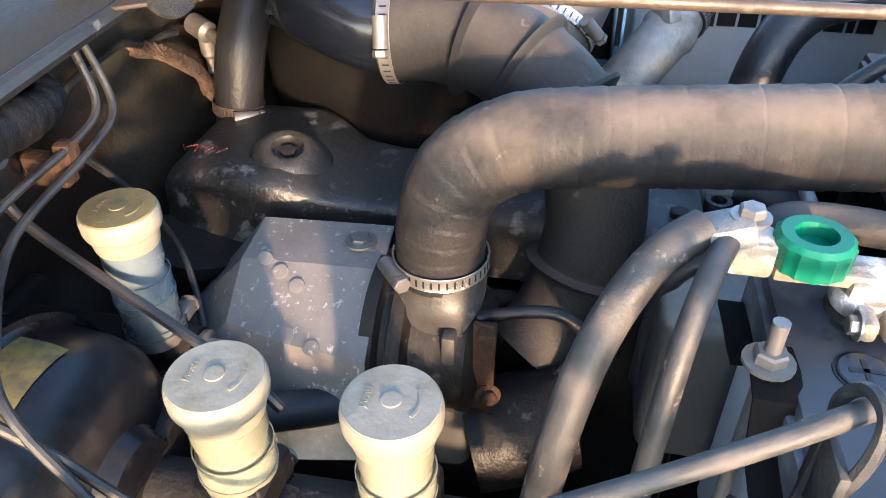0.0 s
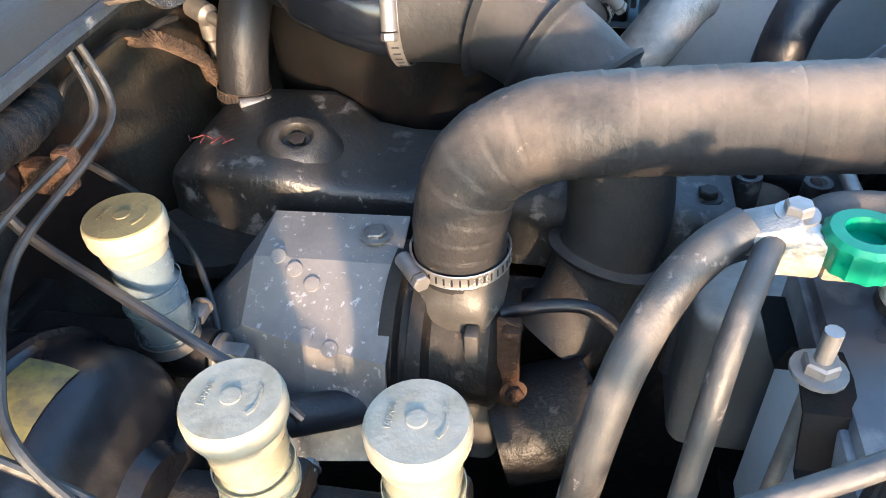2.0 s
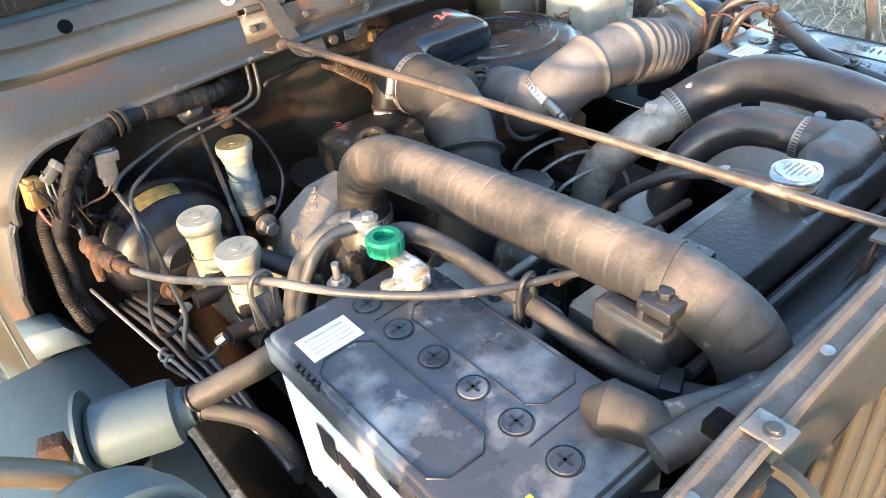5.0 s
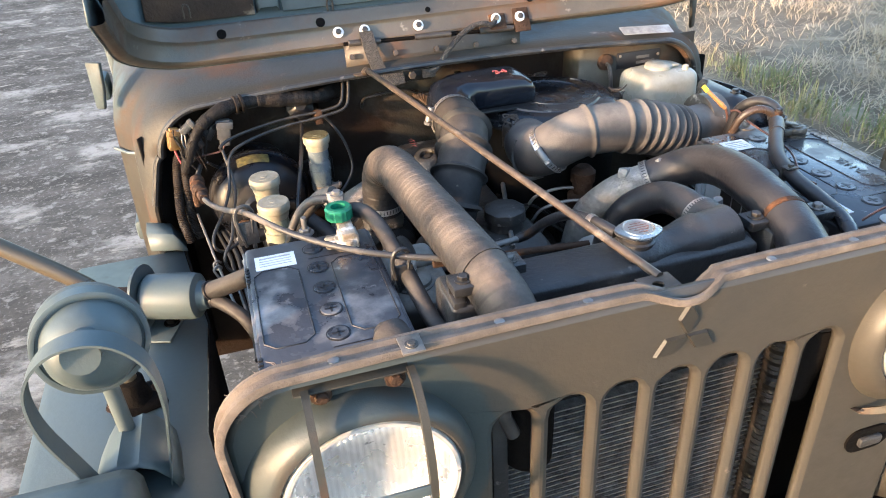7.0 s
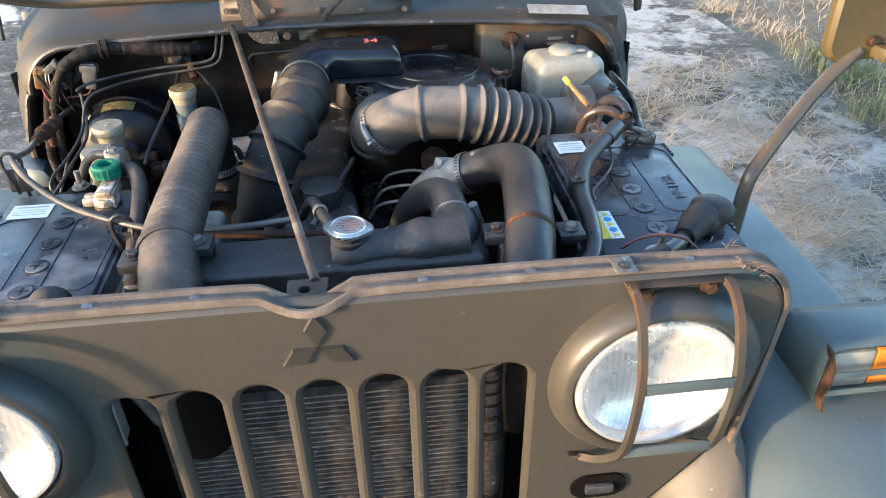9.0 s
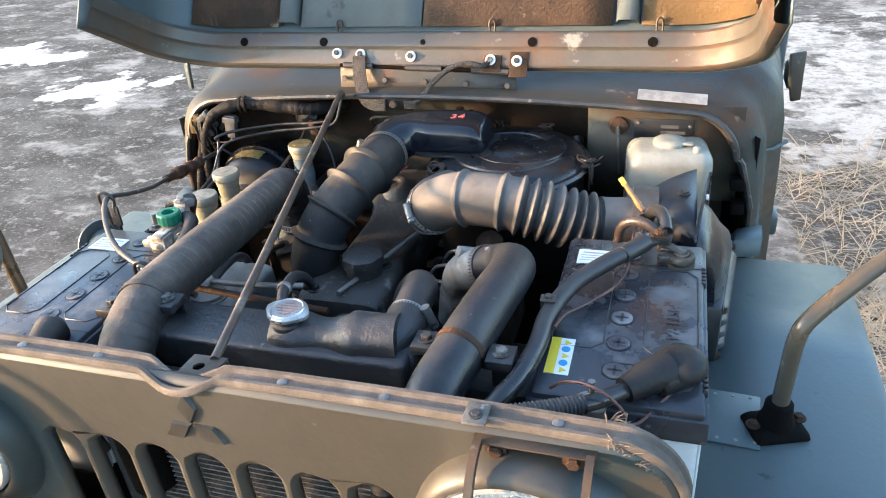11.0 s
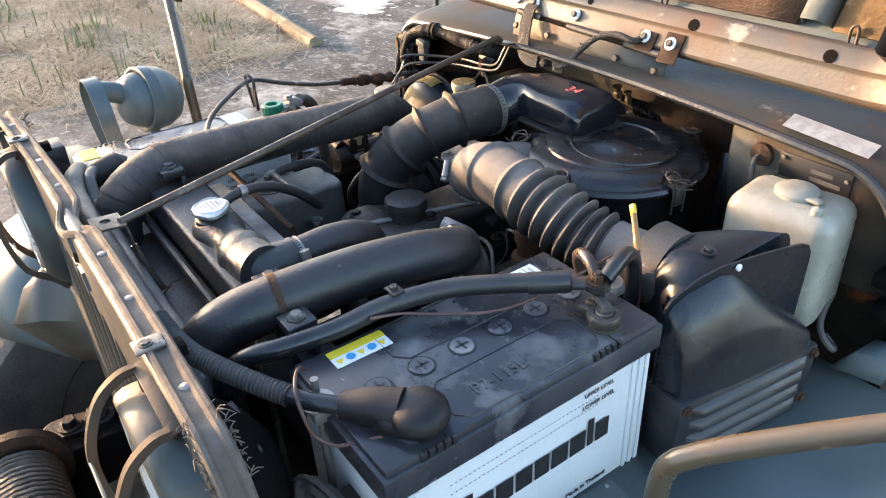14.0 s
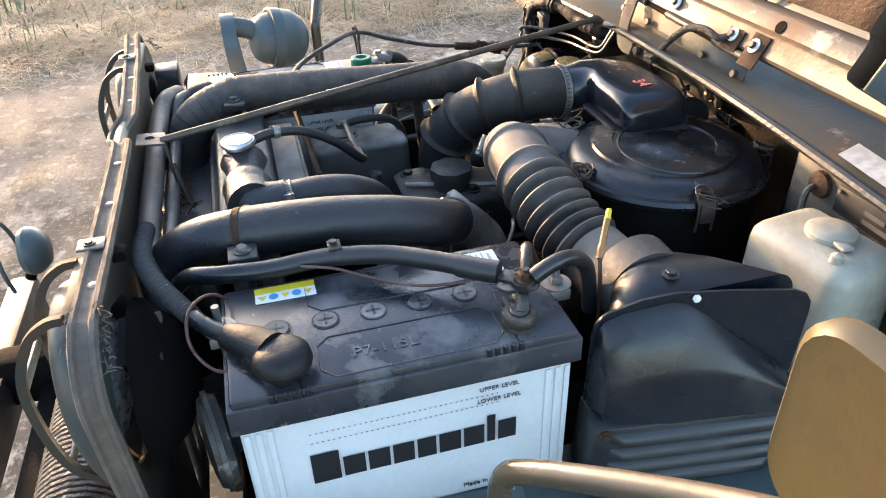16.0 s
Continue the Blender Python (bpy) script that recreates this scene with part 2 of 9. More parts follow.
M_CAPOLD = material("reservoir_cap_oiled", (0.20, 0.16, 0.075), (0.115, 0.092, 0.045), 30, 0.3, bump=0.08)
M_TAPE = material("webbing_brown", (0.115, 0.090, 0.070), (0.080, 0.064, 0.051), 30, 0.85, bump=0.25, fine=400, stain=(0.20, 0.165, 0.13), stain_amt=0.25, stain_scale=20, sharp=0.3)
M_BRASS = material("corroded_brass", (0.36, 0.31, 0.235), (0.27, 0.225, 0.165), 40, 0.5, metal=0.35, stain=(0.55, 0.53, 0.49), stain_amt=0.4, stain_scale=45, bump=0.3, marks=((0.16, 0.09, 0.045), -0.2, 60))
M_KNOB = material("green_plastic", (0.010, 0.150, 0.078), (0.008, 0.112, 0.057), 20, 0.45, bump=0.05, rvar=0.06, marks=((0.14, 0.21, 0.16), -0.30, 60))
M_RUSTM = material("rusty_steel", (0.058, 0.032, 0.019), (0.034, 0.020, 0.013), 20, 0.78, bump=0.4, stain=(0.12, 0.050, 0.020), stain_amt=0.15, stain_scale=18, spec=0.2)
M_COPPER = material("brown_wire", (0.095, 0.044, 0.034), (0.065, 0.031, 0.025), 30, 0.5, bump=0.02)
M_CONN_Y = material("ochre_connector", (0.21, 0.115, 0.030), (0.13, 0.072, 0.022), 50, 0.5, bump=0.05, marks=((0.06, 0.04, 0.02), -0.15, 60))
M_CONN_G = material("grey_connector", (0.075, 0.076, 0.078), (0.050, 0.050, 0.051), 60, 0.5, bump=0.03)
M_YTAG = material("yellow_plastic", (0.80, 0.62, 0.03), None, 30, 0.4, bump=0.02)
M_AMBER = material("amber_lens", (0.75, 0.24, 0.02), (0.65, 0.2, 0.02), 30, 0.15, bump=0.05, rvar=0.04)
M_ROD = material("worn_rod_steel", (0.092, 0.068, 0.051), (0.052, 0.039, 0.030), 20, 0.5, metal=0.25, stain=(0.18, 0.155, 0.125), stain_amt=0.2, stain_scale=25, bump=0.12)
M_DUSTBOX = material("dusty_grey_plastic", (0.042, 0.042, 0.041), (0.07, 0.068, 0.064), 10, 0.5, stain=(0.16, 0.145, 0.125), stain_amt=0.15, stain_scale=12, sharp=0.3, bump=0.1, dust=((0.42, 0.38, 0.33), 0.8))
M_PRINT = material("faint_grey_print", (0.42, 0.42, 0.42), None, 60, 0.6, bump=0.0)
M_TYRE = material("tyre_rubber", (0.050, 0.044, 0.037), (0.030, 0.027, 0.024), 9, 0.8, bump=0.4, dust=((0.12, 0.10, 0.08), 0.4))
M_WIRE = material("dark_tie_wire", (0.045, 0.036, 0.030), (0.085, 0.062, 0.045), 60, 0.55, metal=0.4, bump=0.1)
M_CABLE_B = material("brown_taped_cable", (0.055, 0.036, 0.024), (0.032, 0.022, 0.016), 40, 0.32, bump=0.15, marks=((0.15, 0.11, 0.08), -0.25, 70))
M_TAG = material("yellowed_clear_plastic", (0.30, 0.155, 0.050), (0.20, 0.10, 0.035), 50, 0.35, bump=0.05)
M_CONN_W = material("pale_connector", (0.115, 0.110, 0.097), (0.065, 0.062, 0.055), 60, 0.5, bump=0.05)
M_PIPE = material("painted_pipe", (0.022, 0.0215, 0.021), (0.050, 0.047, 0.043), 30, 0.42, metal=0.35, bump=0.1)
M_CLAMP = material("dull_clamp_steel", (0.55, 0.535, 0.51), (0.40, 0.385, 0.36), 30, 0.34, metal=0.8, bump=0.05, stain=(0.16, 0.10, 0.06), stain_amt=0.12, stain_scale=40)
M_LEAD = material("dull_lead", (0.080, 0.070, 0.058), (0.045, 0.040, 0.034), 40, 0.45, metal=0.5, bump=0.25, stain=(0.17, 0.13, 0.09), stain_amt=0.18, stain_scale=50, sharp=0.2)
M_SOLEN = material("dirty_brass", (0.13, 0.085, 0.045), (0.075, 0.05, 0.03), 40, 0.5, metal=0.4, bump=0.2)
M_PRINT_D = material("worn_dark_print", (0.11, 0.11, 0.115), None, 60, 0.6, bump=0.0)
M_BOOT = material("black_boot_rubber", (0.006, 0.0062, 0.0072), (0.012, 0.012, 0.013), 14, 0.48, spec=0.25, bump=0.12, dust=((0.05, 0.046, 0.042), 0.25))
M_STALK = material("worn_tan_tube", (0.078, 0.058, 0.034), (0.052, 0.044, 0.032), 9, 0.38, bump=0.06, marks=((0.15, 0.12, 0.085), -0.25, 30))
M_RADB = material("dark_bumper_paint", (0.022, 0.024, 0.023), (0.034, 0.034, 0.031), 6, 0.5, bump=0.1, marks=((0.09, 0.07, 0.05), -0.25, 26))
M_HARN = material("black_cloth_tape", (0.0055, 0.0052, 0.0056), (0.010, 0.0090, 0.0090), 20, 0.65, spec=0.2, bump=0.35, fine=220, stain=(0.030, 0.021, 0.015), stain_amt=0.18, stain_scale=14, dust=((0.03, 0.024, 0.019), 0.2))
M_CONDUIT = material("brown_dusty_conduit", (0.0115, 0.0092, 0.0075), (0.023, 0.0175, 0.0135), 20, 0.62, spec=0.2, bump=0.15, dust=((0.05, 0.037, 0.028), 0.25))
M_BOOSTER = material("booster_black", (0.0035, 0.0039, 0.0058), (0.0060, 0.0064, 0.0082), 9, 0.28, spec=0.32, stain=(0.026, 0.021, 0.017), stain_amt=0.10, stain_scale=9, bump=0.06)
M_LIP = material("stained_hinge_steel", (0.054, 0.046, 0.038), (0.034, 0.029, 0.024), 5, 0.48, stain=(0.080, 0.034, 0.015), stain_amt=0.42, stain_scale=8, sharp=0.2, bump=0.1, marks=((0.17, 0.15, 0.125), -0.24, 26))
M_OUTLET = material("dull_cast_alloy", (0.085, 0.080, 0.072), (0.05, 0.047, 0.043), 16, 0.5, metal=0.3, stain=(0.34, 0.33, 0.31), stain_amt=0.2, stain_scale=22, sharp=0.06, bump=0.12)
M_GREYC = material("dusty_grey_conduit", (0.026, 0.0262, 0.0275), (0.045, 0.0445, 0.044), 16, 0.6, spec=0.25, bump=0.1, dust=((0.10, 0.095, 0.09), 0.35))
M_LATCH = material("worn_latch_steel", (0.165, 0.150, 0.130), (0.095, 0.084, 0.072), 60, 0.45, metal=0.4, bump=0.15, marks=((0.33, 0.31, 0.28), -0.12, 70))
M_MIRROR = material("mirror_glass", (0.8, 0.8, 0.8), None, 30, 0.05, metal=1.0, bump=0.0, rvar=0.02)
M_REFLECT = material("lamp_reflector", (0.92, 0.92, 0.90), (0.86, 0.86, 0.85), 30, 0.28, metal=0.7, bump=0.0, rvar=0.05)
M_SILVER = material("silver_sticker", (0.42, 0.41, 0.39), (0.30, 0.29, 0.28), 60, 0.4, metal=0.4, bump=0.12)
M_ROPE = material("steel_rope", (0.14, 0.12, 0.10), (0.09, 0.075, 0.06), 40, 0.55, metal=0.6, bump=0.5)


def translucent(name, color, trans, rough):
    m = material(name, color, None, 18, rough, bump=0.06, stain=tuple(c * 0.75 for c in color), stain_amt=0.15, stain_scale=12, sharp=0.4)
    b = m.node_tree.nodes["Principled BSDF"]
    b.inputs["Subsurface Weight"].default_value = trans
    b.inputs["Subsurface Radius"].default_value = (0.02, 0.02, 0.015)
    b.inputs["Subsurface Scale"].default_value = 0.5
    return m


M_TANK = translucent("washer_tank_plastic", (0.32, 0.315, 0.265), 0.3, 0.35)
M_BOTTLE = translucent("reservoir_plastic", (0.26, 0.25, 0.175), 0.3, 0.25)
M_BOTTLE_B = translucent("reservoir_plastic_blueish", (0.15, 0.185, 0.20), 0.3, 0.25)



def camo_bands(m, colour):
    """Brushed grey-green bands round the headlights, over the paint of the grille."""
    nt = m.node_tree
    n, ln = nt.nodes, nt.links.new
    bsdf = n["Principled BSDF"]
    under = bsdf.inputs["Base Color"].links[0].from_socket
    co, nz = n.new("ShaderNodeTexCoord"), n.new("ShaderNodeTexNoise")
    nz.inputs["Scale"].default_value = 7.0
    ln(co.outputs["Object"], nz.inputs["Vector"])
    last = None
    for cx, cz, r0 in ((-0.350, 0.98, 0.125), (0.43, 1.06, 0.05)):
        d, off, rg = n.new("ShaderNodeVectorMath"), n.new("ShaderNodeMath"), n.new("ShaderNodeMapRange")
        d.operation = "DISTANCE"
        d.inputs[1].default_value = (cx, -0.02, cz)
        ln(co.outputs["Object"], d.inputs[0])
        wob = n.new("ShaderNodeMath")
        wob.operation = "MULTIPLY_ADD"
        wob.inputs[1].default_value = 0.10
        ln(nz.outputs["Fac"], wob.inputs[0])
        ln(d.outputs["Value"], wob.inputs[2])
        off.operation = "SUBTRACT"
        off.inputs[1].default_value = r0 + 0.05
        ln(wob.outputs[0], off.inputs[0])
        ab = n.new("ShaderNodeMath")
        ab.operation = "ABSOLUTE"
        ln(off.outputs[0], ab.inputs[0])
        rg.inputs["From Min"].default_value, rg.inputs["From Max"].default_value = 0.024, 0.017
        ln(ab.outputs[0], rg.inputs["Value"])
        if last:
            ad = n.new("ShaderNodeMath")
            ad.operation, ad.use_clamp = "ADD", True
            ln(last, ad.inputs[0])
            ln(rg.outputs["Result"], ad.inputs[1])
            last = ad.outputs[0]
        else:
            last = rg.outputs["Result"]
    x = n.new("ShaderNodeMix")
    x.data_type = "RGBA"
    ln(last, x.inputs[0])
    ln(under, x.inputs[6])
    x.inputs[7].default_value = (*colour, 1)
    ln(x.outputs[2], bsdf.inputs["Base Color"])


M_GRILLE = material("olive_grille_paint", (0.049, 0.043, 0.033), (0.037, 0.034, 0.028), 4, 0.46, bump=0.07, stain=(0.064, 0.054, 0.040), stain_amt=0.12, stain_scale=5, sharp=0.2, marks=((0.15, 0.13, 0.105), -0.38, 26))
camo_bands(M_GRILLE, (0.028, 0.036, 0.035))

M_LENS = bpy.data.materials.new("headlight_glass")
M_LENS.use_nodes = True
_nt = M_LENS.node_tree
_tr, _gl, _mx = [_nt.nodes.new(k) for k in ("ShaderNodeBsdfTransparent", "ShaderNodeBsdfGlossy", "ShaderNodeMixShader")]
_gl.inputs["Roughness"].default_value = 0.06
_mx.inputs[0].default_value = 0.08
_wv, _co, _rp = [_nt.nodes.new(k) for k in ("ShaderNodeTexWave", "ShaderNodeTexCoord", "ShaderNodeMapRange")]
_wv.wave_type, _wv.bands_direction = "BANDS", "X"
_wv.inputs["Scale"].default_value, _wv.inputs["Distortion"].default_value = 55.0, 0.6
_rp.inputs["To Min"].default_value, _rp.inputs["To Max"].default_value = 0.80, 0.98
_bp = _nt.nodes.new("ShaderNodeBump")
_bp.inputs["Strength"].default_value, _bp.inputs["Distance"].default_value = 0.6, 0.002
_nt.links.new(_co.outputs["Object"], _wv.inputs["Vector"])
_nt.links.new(_wv.outputs["Fac"], _rp.inputs["Value"])
_nt.links.new(_wv.outputs["Fac"], _bp.inputs["Height"])
_nt.links.new(_rp.outputs["Result"], _tr.inputs["Color"])
_nt.links.new(_bp.outputs["Normal"], _gl.inputs["Normal"])
_nt.links.new(_tr.outputs[0], _mx.inputs[1])
_nt.links.new(_gl.outputs[0], _mx.inputs[2])
_nt.links.new(_mx.outputs[0], _nt.nodes["Material Output"].inputs["Surface"])


# ---- mesh helpers ----
def V(*a):
    return Vector(a)


def smooth_path(pts, per=6):
    """Catmull-Rom through the points."""
    p = [Vector(q) for q in pts]
    if len(p) == 2:
        return [p[0].lerp(p[1], i / per) for i in range(per + 1)]
    ext = [2 * p[0] - p[1]] + p + [2 * p[-1] - p[-2]]
    out = []
    for i in range(1, len(ext) - 2):
        a, b, c, d = ext[i - 1:i + 3]
        for k in range(per):
            t = k / per
            out.append(0.5 * (2 * b + (c - a) * t + (2 * a - 5 * b + 4 * c - d) * t * t + (3 * b - a - 3 * c + d) * t ** 3))
    return out + [p[-1]]


def resample(pts, step):
    out, acc = [pts[0]], 0.0
    for a, b in zip(pts, pts[1:]):
        d = (b - a).length
        while acc + d >= step and d > 1e-9:
            a = a.lerp(b, (step - acc) / d)
            out.append(a)
            d, acc = (b - a).length, 0.0
        acc += d
    if (out[-1] - pts[-1]).length > step * 0.3:
        out.append(pts[-1])
    return out


def sweep(bm, pts, radius, seg=14, per=6, step=None, rfun=None, caps=True, profile=None, up=None, straight=False):
    """A tube, or a flat profile [(across, out)], along a smooth path. rfun(s): radius by length run."""
    p = [Vector(q) for q in pts] if straight else smooth_path(pts, per)
    if step:
        p = resample(p, step)
    n = len(p)
    tang = [(p[min(i + 1, n - 1)] - p[max(i - 1, 0)]).normalized() for i in range(n)]
    ref = Vector(up) if up else (V(0, 0, 1) if abs(tang[0].z) < 0.9 else V(1, 0, 0))
    side = tang[0].cross(ref).normalized()
    rings, s = [], 0.0
    for i in range(n):
        if up:
            side = tang[i].cross(ref).normalized()
        else:
            side = (side - tang[i] * side.dot(tang[i])).normalized()
        nor = side.cross(tang[i])
        if i:
            s += (p[i] - p[i - 1]).length
        if profile:
            ring = [bm.verts.new(p[i] + side * a + nor * b) for a, b in profile]
        else:
            r = rfun(s) if rfun else radius
            ring = [bm.verts.new(p[i] + r * (side * math.cos(2 * math.pi * k / seg) + nor * math.sin(2 * math.pi * k / seg))) for k in range(seg)]
        rings.append(ring)
    m = len(rings[0])
    for a, b in zip(rings, rings[1:]):
        for k in range(m):
            bm.faces.new((a[k], a[(k + 1) % m], b[(k + 1) % m], b[k]))
    if caps:
        bm.faces.new(list(reversed(rings[0])))
        bm.faces.new(rings[-1])
    return bm


def box(bm, c, s, rot=(0, 0, 0), bev=0.0, seg=2, taper=None):
    """A box with bevelled edges; taper=(sx, sy) scales its top."""
    g = bmesh.ops.create_cube(bm, size=1)
    vs = g["verts"]
    for v in vs:
        if taper and v.co.z > 0:
            v.co.x *= taper[0]
            v.co.y *= taper[1]
        v.co = Vector((v.co.x * s[0], v.co.y * s[1], v.co.z * s[2]))
    if bev:
        es = list({e for v in vs for e in v.link_edges})
        r = bmesh.ops.bevel(bm, geom=es, offset=bev, segments=seg, affect="EDGES", profile=0.5)
        vs = list({v for f in r["faces"] for v in f.verts} | {v for v in vs if v.is_valid})
    mm = pose(*c, *rot)
    for v in vs:
        v.co = mm @ v.co
    return bm


def lathe(bm, prof, m=None, seg=28, close=True, ripple=None):
    """Turns (radius, height) about the local z axis of m."""
    m = m or Matrix()
    rings = []
    for r, z in prof:
        ring = []
        for k in range(seg):
            a = 2 * math.pi * k / seg
            q = r * (1 + (ripple(a, z) if ripple else 0))
            ring.append(bm.verts.new(m @ V(q * math.cos(a), q * math.sin(a), z)))
        rings.append(ring)
    for a, b in zip(rings, rings[1:]):
        for k in range(seg):
            bm.faces.new((a[k], a[(k + 1) % seg], b[(k + 1) % seg], b[k]))
    if close:
        bm.faces.new(list(reversed(rings[0])))
        bm.faces.new(rings[-1])
    return bm


def plate(bm, outline, holes, depth, m):
    """A sheet: a 2D outline with holes, in the local xy plane of m, extruded along local z by depth."""
    edges = []
    for loop in [outline] + list(holes):
        vs = [bm.verts.new((x, y, 0)) for x, y in loop]
        edges += [bm.edges.new((vs[i], vs[(i + 1) % len(vs)])) for i in range(len(vs))]
    g = bmesh.ops.triangle_fill(bm, edges=edges, use_beauty=True, use_dissolve=False)
    fs = [f for f in g["geom"] if isinstance(f, bmesh.types.BMFace)]
    allv = {v for f in fs for v in f.verts}
    if depth:
        e = bmesh.ops.extrude_face_region(bm, geom=fs)
        top = [v for v in e["geom"] if isinstance(v, bmesh.types.BMVert)]
        for v in top:
            v.co.z += depth
        allv |= set(top)
    for v in allv:
        v.co = m @ v.co
    return bm


def loft(bm, rings, closed=False, caps=False):
    vs = [[bm.verts.new(q) for q in r] for r in rings]
    for a, b in zip(vs, vs[1:]):
        m = len(a)
        for k in range(m if closed else m - 1):
            bm.faces.new((a[k], a[(k + 1) % m], b[(k + 1) % m], b[k]))
    if caps:
        bm.faces.new(list(reversed(vs[0])))
        bm.faces.new(vs[-1])
    return bm


def make(name, bm, mat, smooth=True, solid=0.0, bevel=0.0):
    bmesh.ops.recalc_face_normals(bm, faces=bm.faces)
    me = bpy.data.meshes.new(name)
    bm.to_mesh(me)
    bm.free()
    me.materials.append(mat)
    if smooth:
        me.shade_smooth()
        me.set_sharp_from_angle(angle=radians(38))
    ob = new(name, me)
    if solid:
        md = ob.modifiers.new("thickness", "SOLIDIFY")
        md.thickness, md.offset = solid, -1
    if bevel:
        md = ob.modifiers.new("worn_edge", "BEVEL")
        md.width, md.segments, md.limit_method, md.angle_limit = bevel, 2, "ANGLE", radians(40)
    return ob


def thing(name, at, label, category, group="", kind=""):
    ob = new(name)
    ob.empty_display_size = 0.05
    ob.location = at
    bpy.context.view_layer.update()
    return tagged(ob, label, category, group, kind)


def part(name, bm, mat, parent, label="", smooth=True, solid=0.0, bevel=0.0):
    ob = make(name, bm, mat, smooth, solid, bevel)
    ob.parent = parent
    m = Matrix.Translation(parent.location)
    up = parent.parent
    while up:
        m = Matrix.Translation(up.location) @ m if not up.type == "MESH" else m
        up = up.parent
    ob.matrix_parent_inverse = m.inverted() if parent.type != "MESH" else Matrix()
    if label:
        ob["label"] = label
    return ob


def single(name, bm, mat, label, category, group="", kind="", **kw):
    return tagged(make(name, bm, mat, **kw), label, category, group, kind)


def bolt(parent, at, axis=(0, 0, 1), r=0.008, mat=None, name="bolt", h=None, washer=True):
    bm = bmesh.new()
    m = Matrix.Translation(at) @ Vector(axis).to_track_quat("Z", "Y").to_matrix().to_4x4()
    h = h or r * 0.9
    if washer:
        lathe(bm, [(r * 1.5, 0), (r * 1.5, r * 0.25), (r * 0.9, r * 0.3)], m, 16)
    lathe(bm, [(r, r * 0.2), (r, h), (r * 0.85, h + r * 0.15)], m, 6)
    return part(name, bm, mat or M_STEEL, parent)


def words(name, text, size, m, mat, parent, depth=0.0004, space=1.0):
    cu = bpy.data.curves.new(name, "FONT")
    cu.body, cu.size, cu.extrude, cu.align_x, cu.align_y, cu.space_character = text, size, depth, "CENTER", "CENTER", space
    tmp = bpy.data.objects.new(name, cu)
    scene.collection.objects.link(tmp)
    me = bpy.data.meshes.new_from_object(tmp.evaluated_get(bpy.context.evaluated_depsgraph_get()))
    bpy.data.objects.remove(tmp)
    me.transform(m)
    me.materials.clear()
    me.materials.append(mat)
    ob = new(name, me)
    ob.parent = parent
    if parent.type != "MESH":
        ob.matrix_parent_inverse = Matrix.Translation(parent.location).inverted()
    return ob


def bars(name, rows, m, mat, parent, depth=0.0004):
    """Unreadable print: bars (x, y, w, h) in the local plane of m."""
    bm = bmesh.new()
    for x, y, w, h in rows:
        box(bm, (x, y, 0), (w, h, depth))
    bm.transform(m)
    return part(name, bm, mat, parent)

# ---- ground ----
def concrete():
    m = material("weathered_concrete", (0.125, 0.113, 0.095), (0.066, 0.060, 0.051), 2.6, 0.85, bump=0.4, spec=0.08, stain=(0.30, 0.278, 0.243), stain_amt=0.34, stain_scale=1.7, sharp=0.09, fine=60, marks=((0.27, 0.245, 0.205), 0.02, 7), stretch=(0.75, 1.3, 1.0))
    return m


def patched(m, spots, colour):
    """Pale worn patches and other tones, with ragged edges, each at its place."""
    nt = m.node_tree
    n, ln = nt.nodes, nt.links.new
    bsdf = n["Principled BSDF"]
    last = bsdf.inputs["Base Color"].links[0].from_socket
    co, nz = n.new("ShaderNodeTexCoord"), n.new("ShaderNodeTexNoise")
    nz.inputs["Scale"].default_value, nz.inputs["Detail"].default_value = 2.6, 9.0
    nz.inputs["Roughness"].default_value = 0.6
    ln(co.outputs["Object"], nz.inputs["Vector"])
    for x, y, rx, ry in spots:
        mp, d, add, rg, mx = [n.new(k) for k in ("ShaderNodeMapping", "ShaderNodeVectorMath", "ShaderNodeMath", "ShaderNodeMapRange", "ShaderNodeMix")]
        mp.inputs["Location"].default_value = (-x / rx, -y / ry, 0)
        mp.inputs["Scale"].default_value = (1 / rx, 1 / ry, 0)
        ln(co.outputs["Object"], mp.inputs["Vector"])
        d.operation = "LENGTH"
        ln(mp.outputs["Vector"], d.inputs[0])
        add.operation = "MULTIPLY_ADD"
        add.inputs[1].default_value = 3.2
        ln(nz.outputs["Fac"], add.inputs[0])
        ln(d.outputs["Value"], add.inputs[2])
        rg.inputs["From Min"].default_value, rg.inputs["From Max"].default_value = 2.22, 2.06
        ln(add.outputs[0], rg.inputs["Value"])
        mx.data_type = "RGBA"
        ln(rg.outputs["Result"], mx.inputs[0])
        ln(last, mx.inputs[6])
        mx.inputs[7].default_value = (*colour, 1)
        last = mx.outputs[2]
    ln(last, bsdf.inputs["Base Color"])


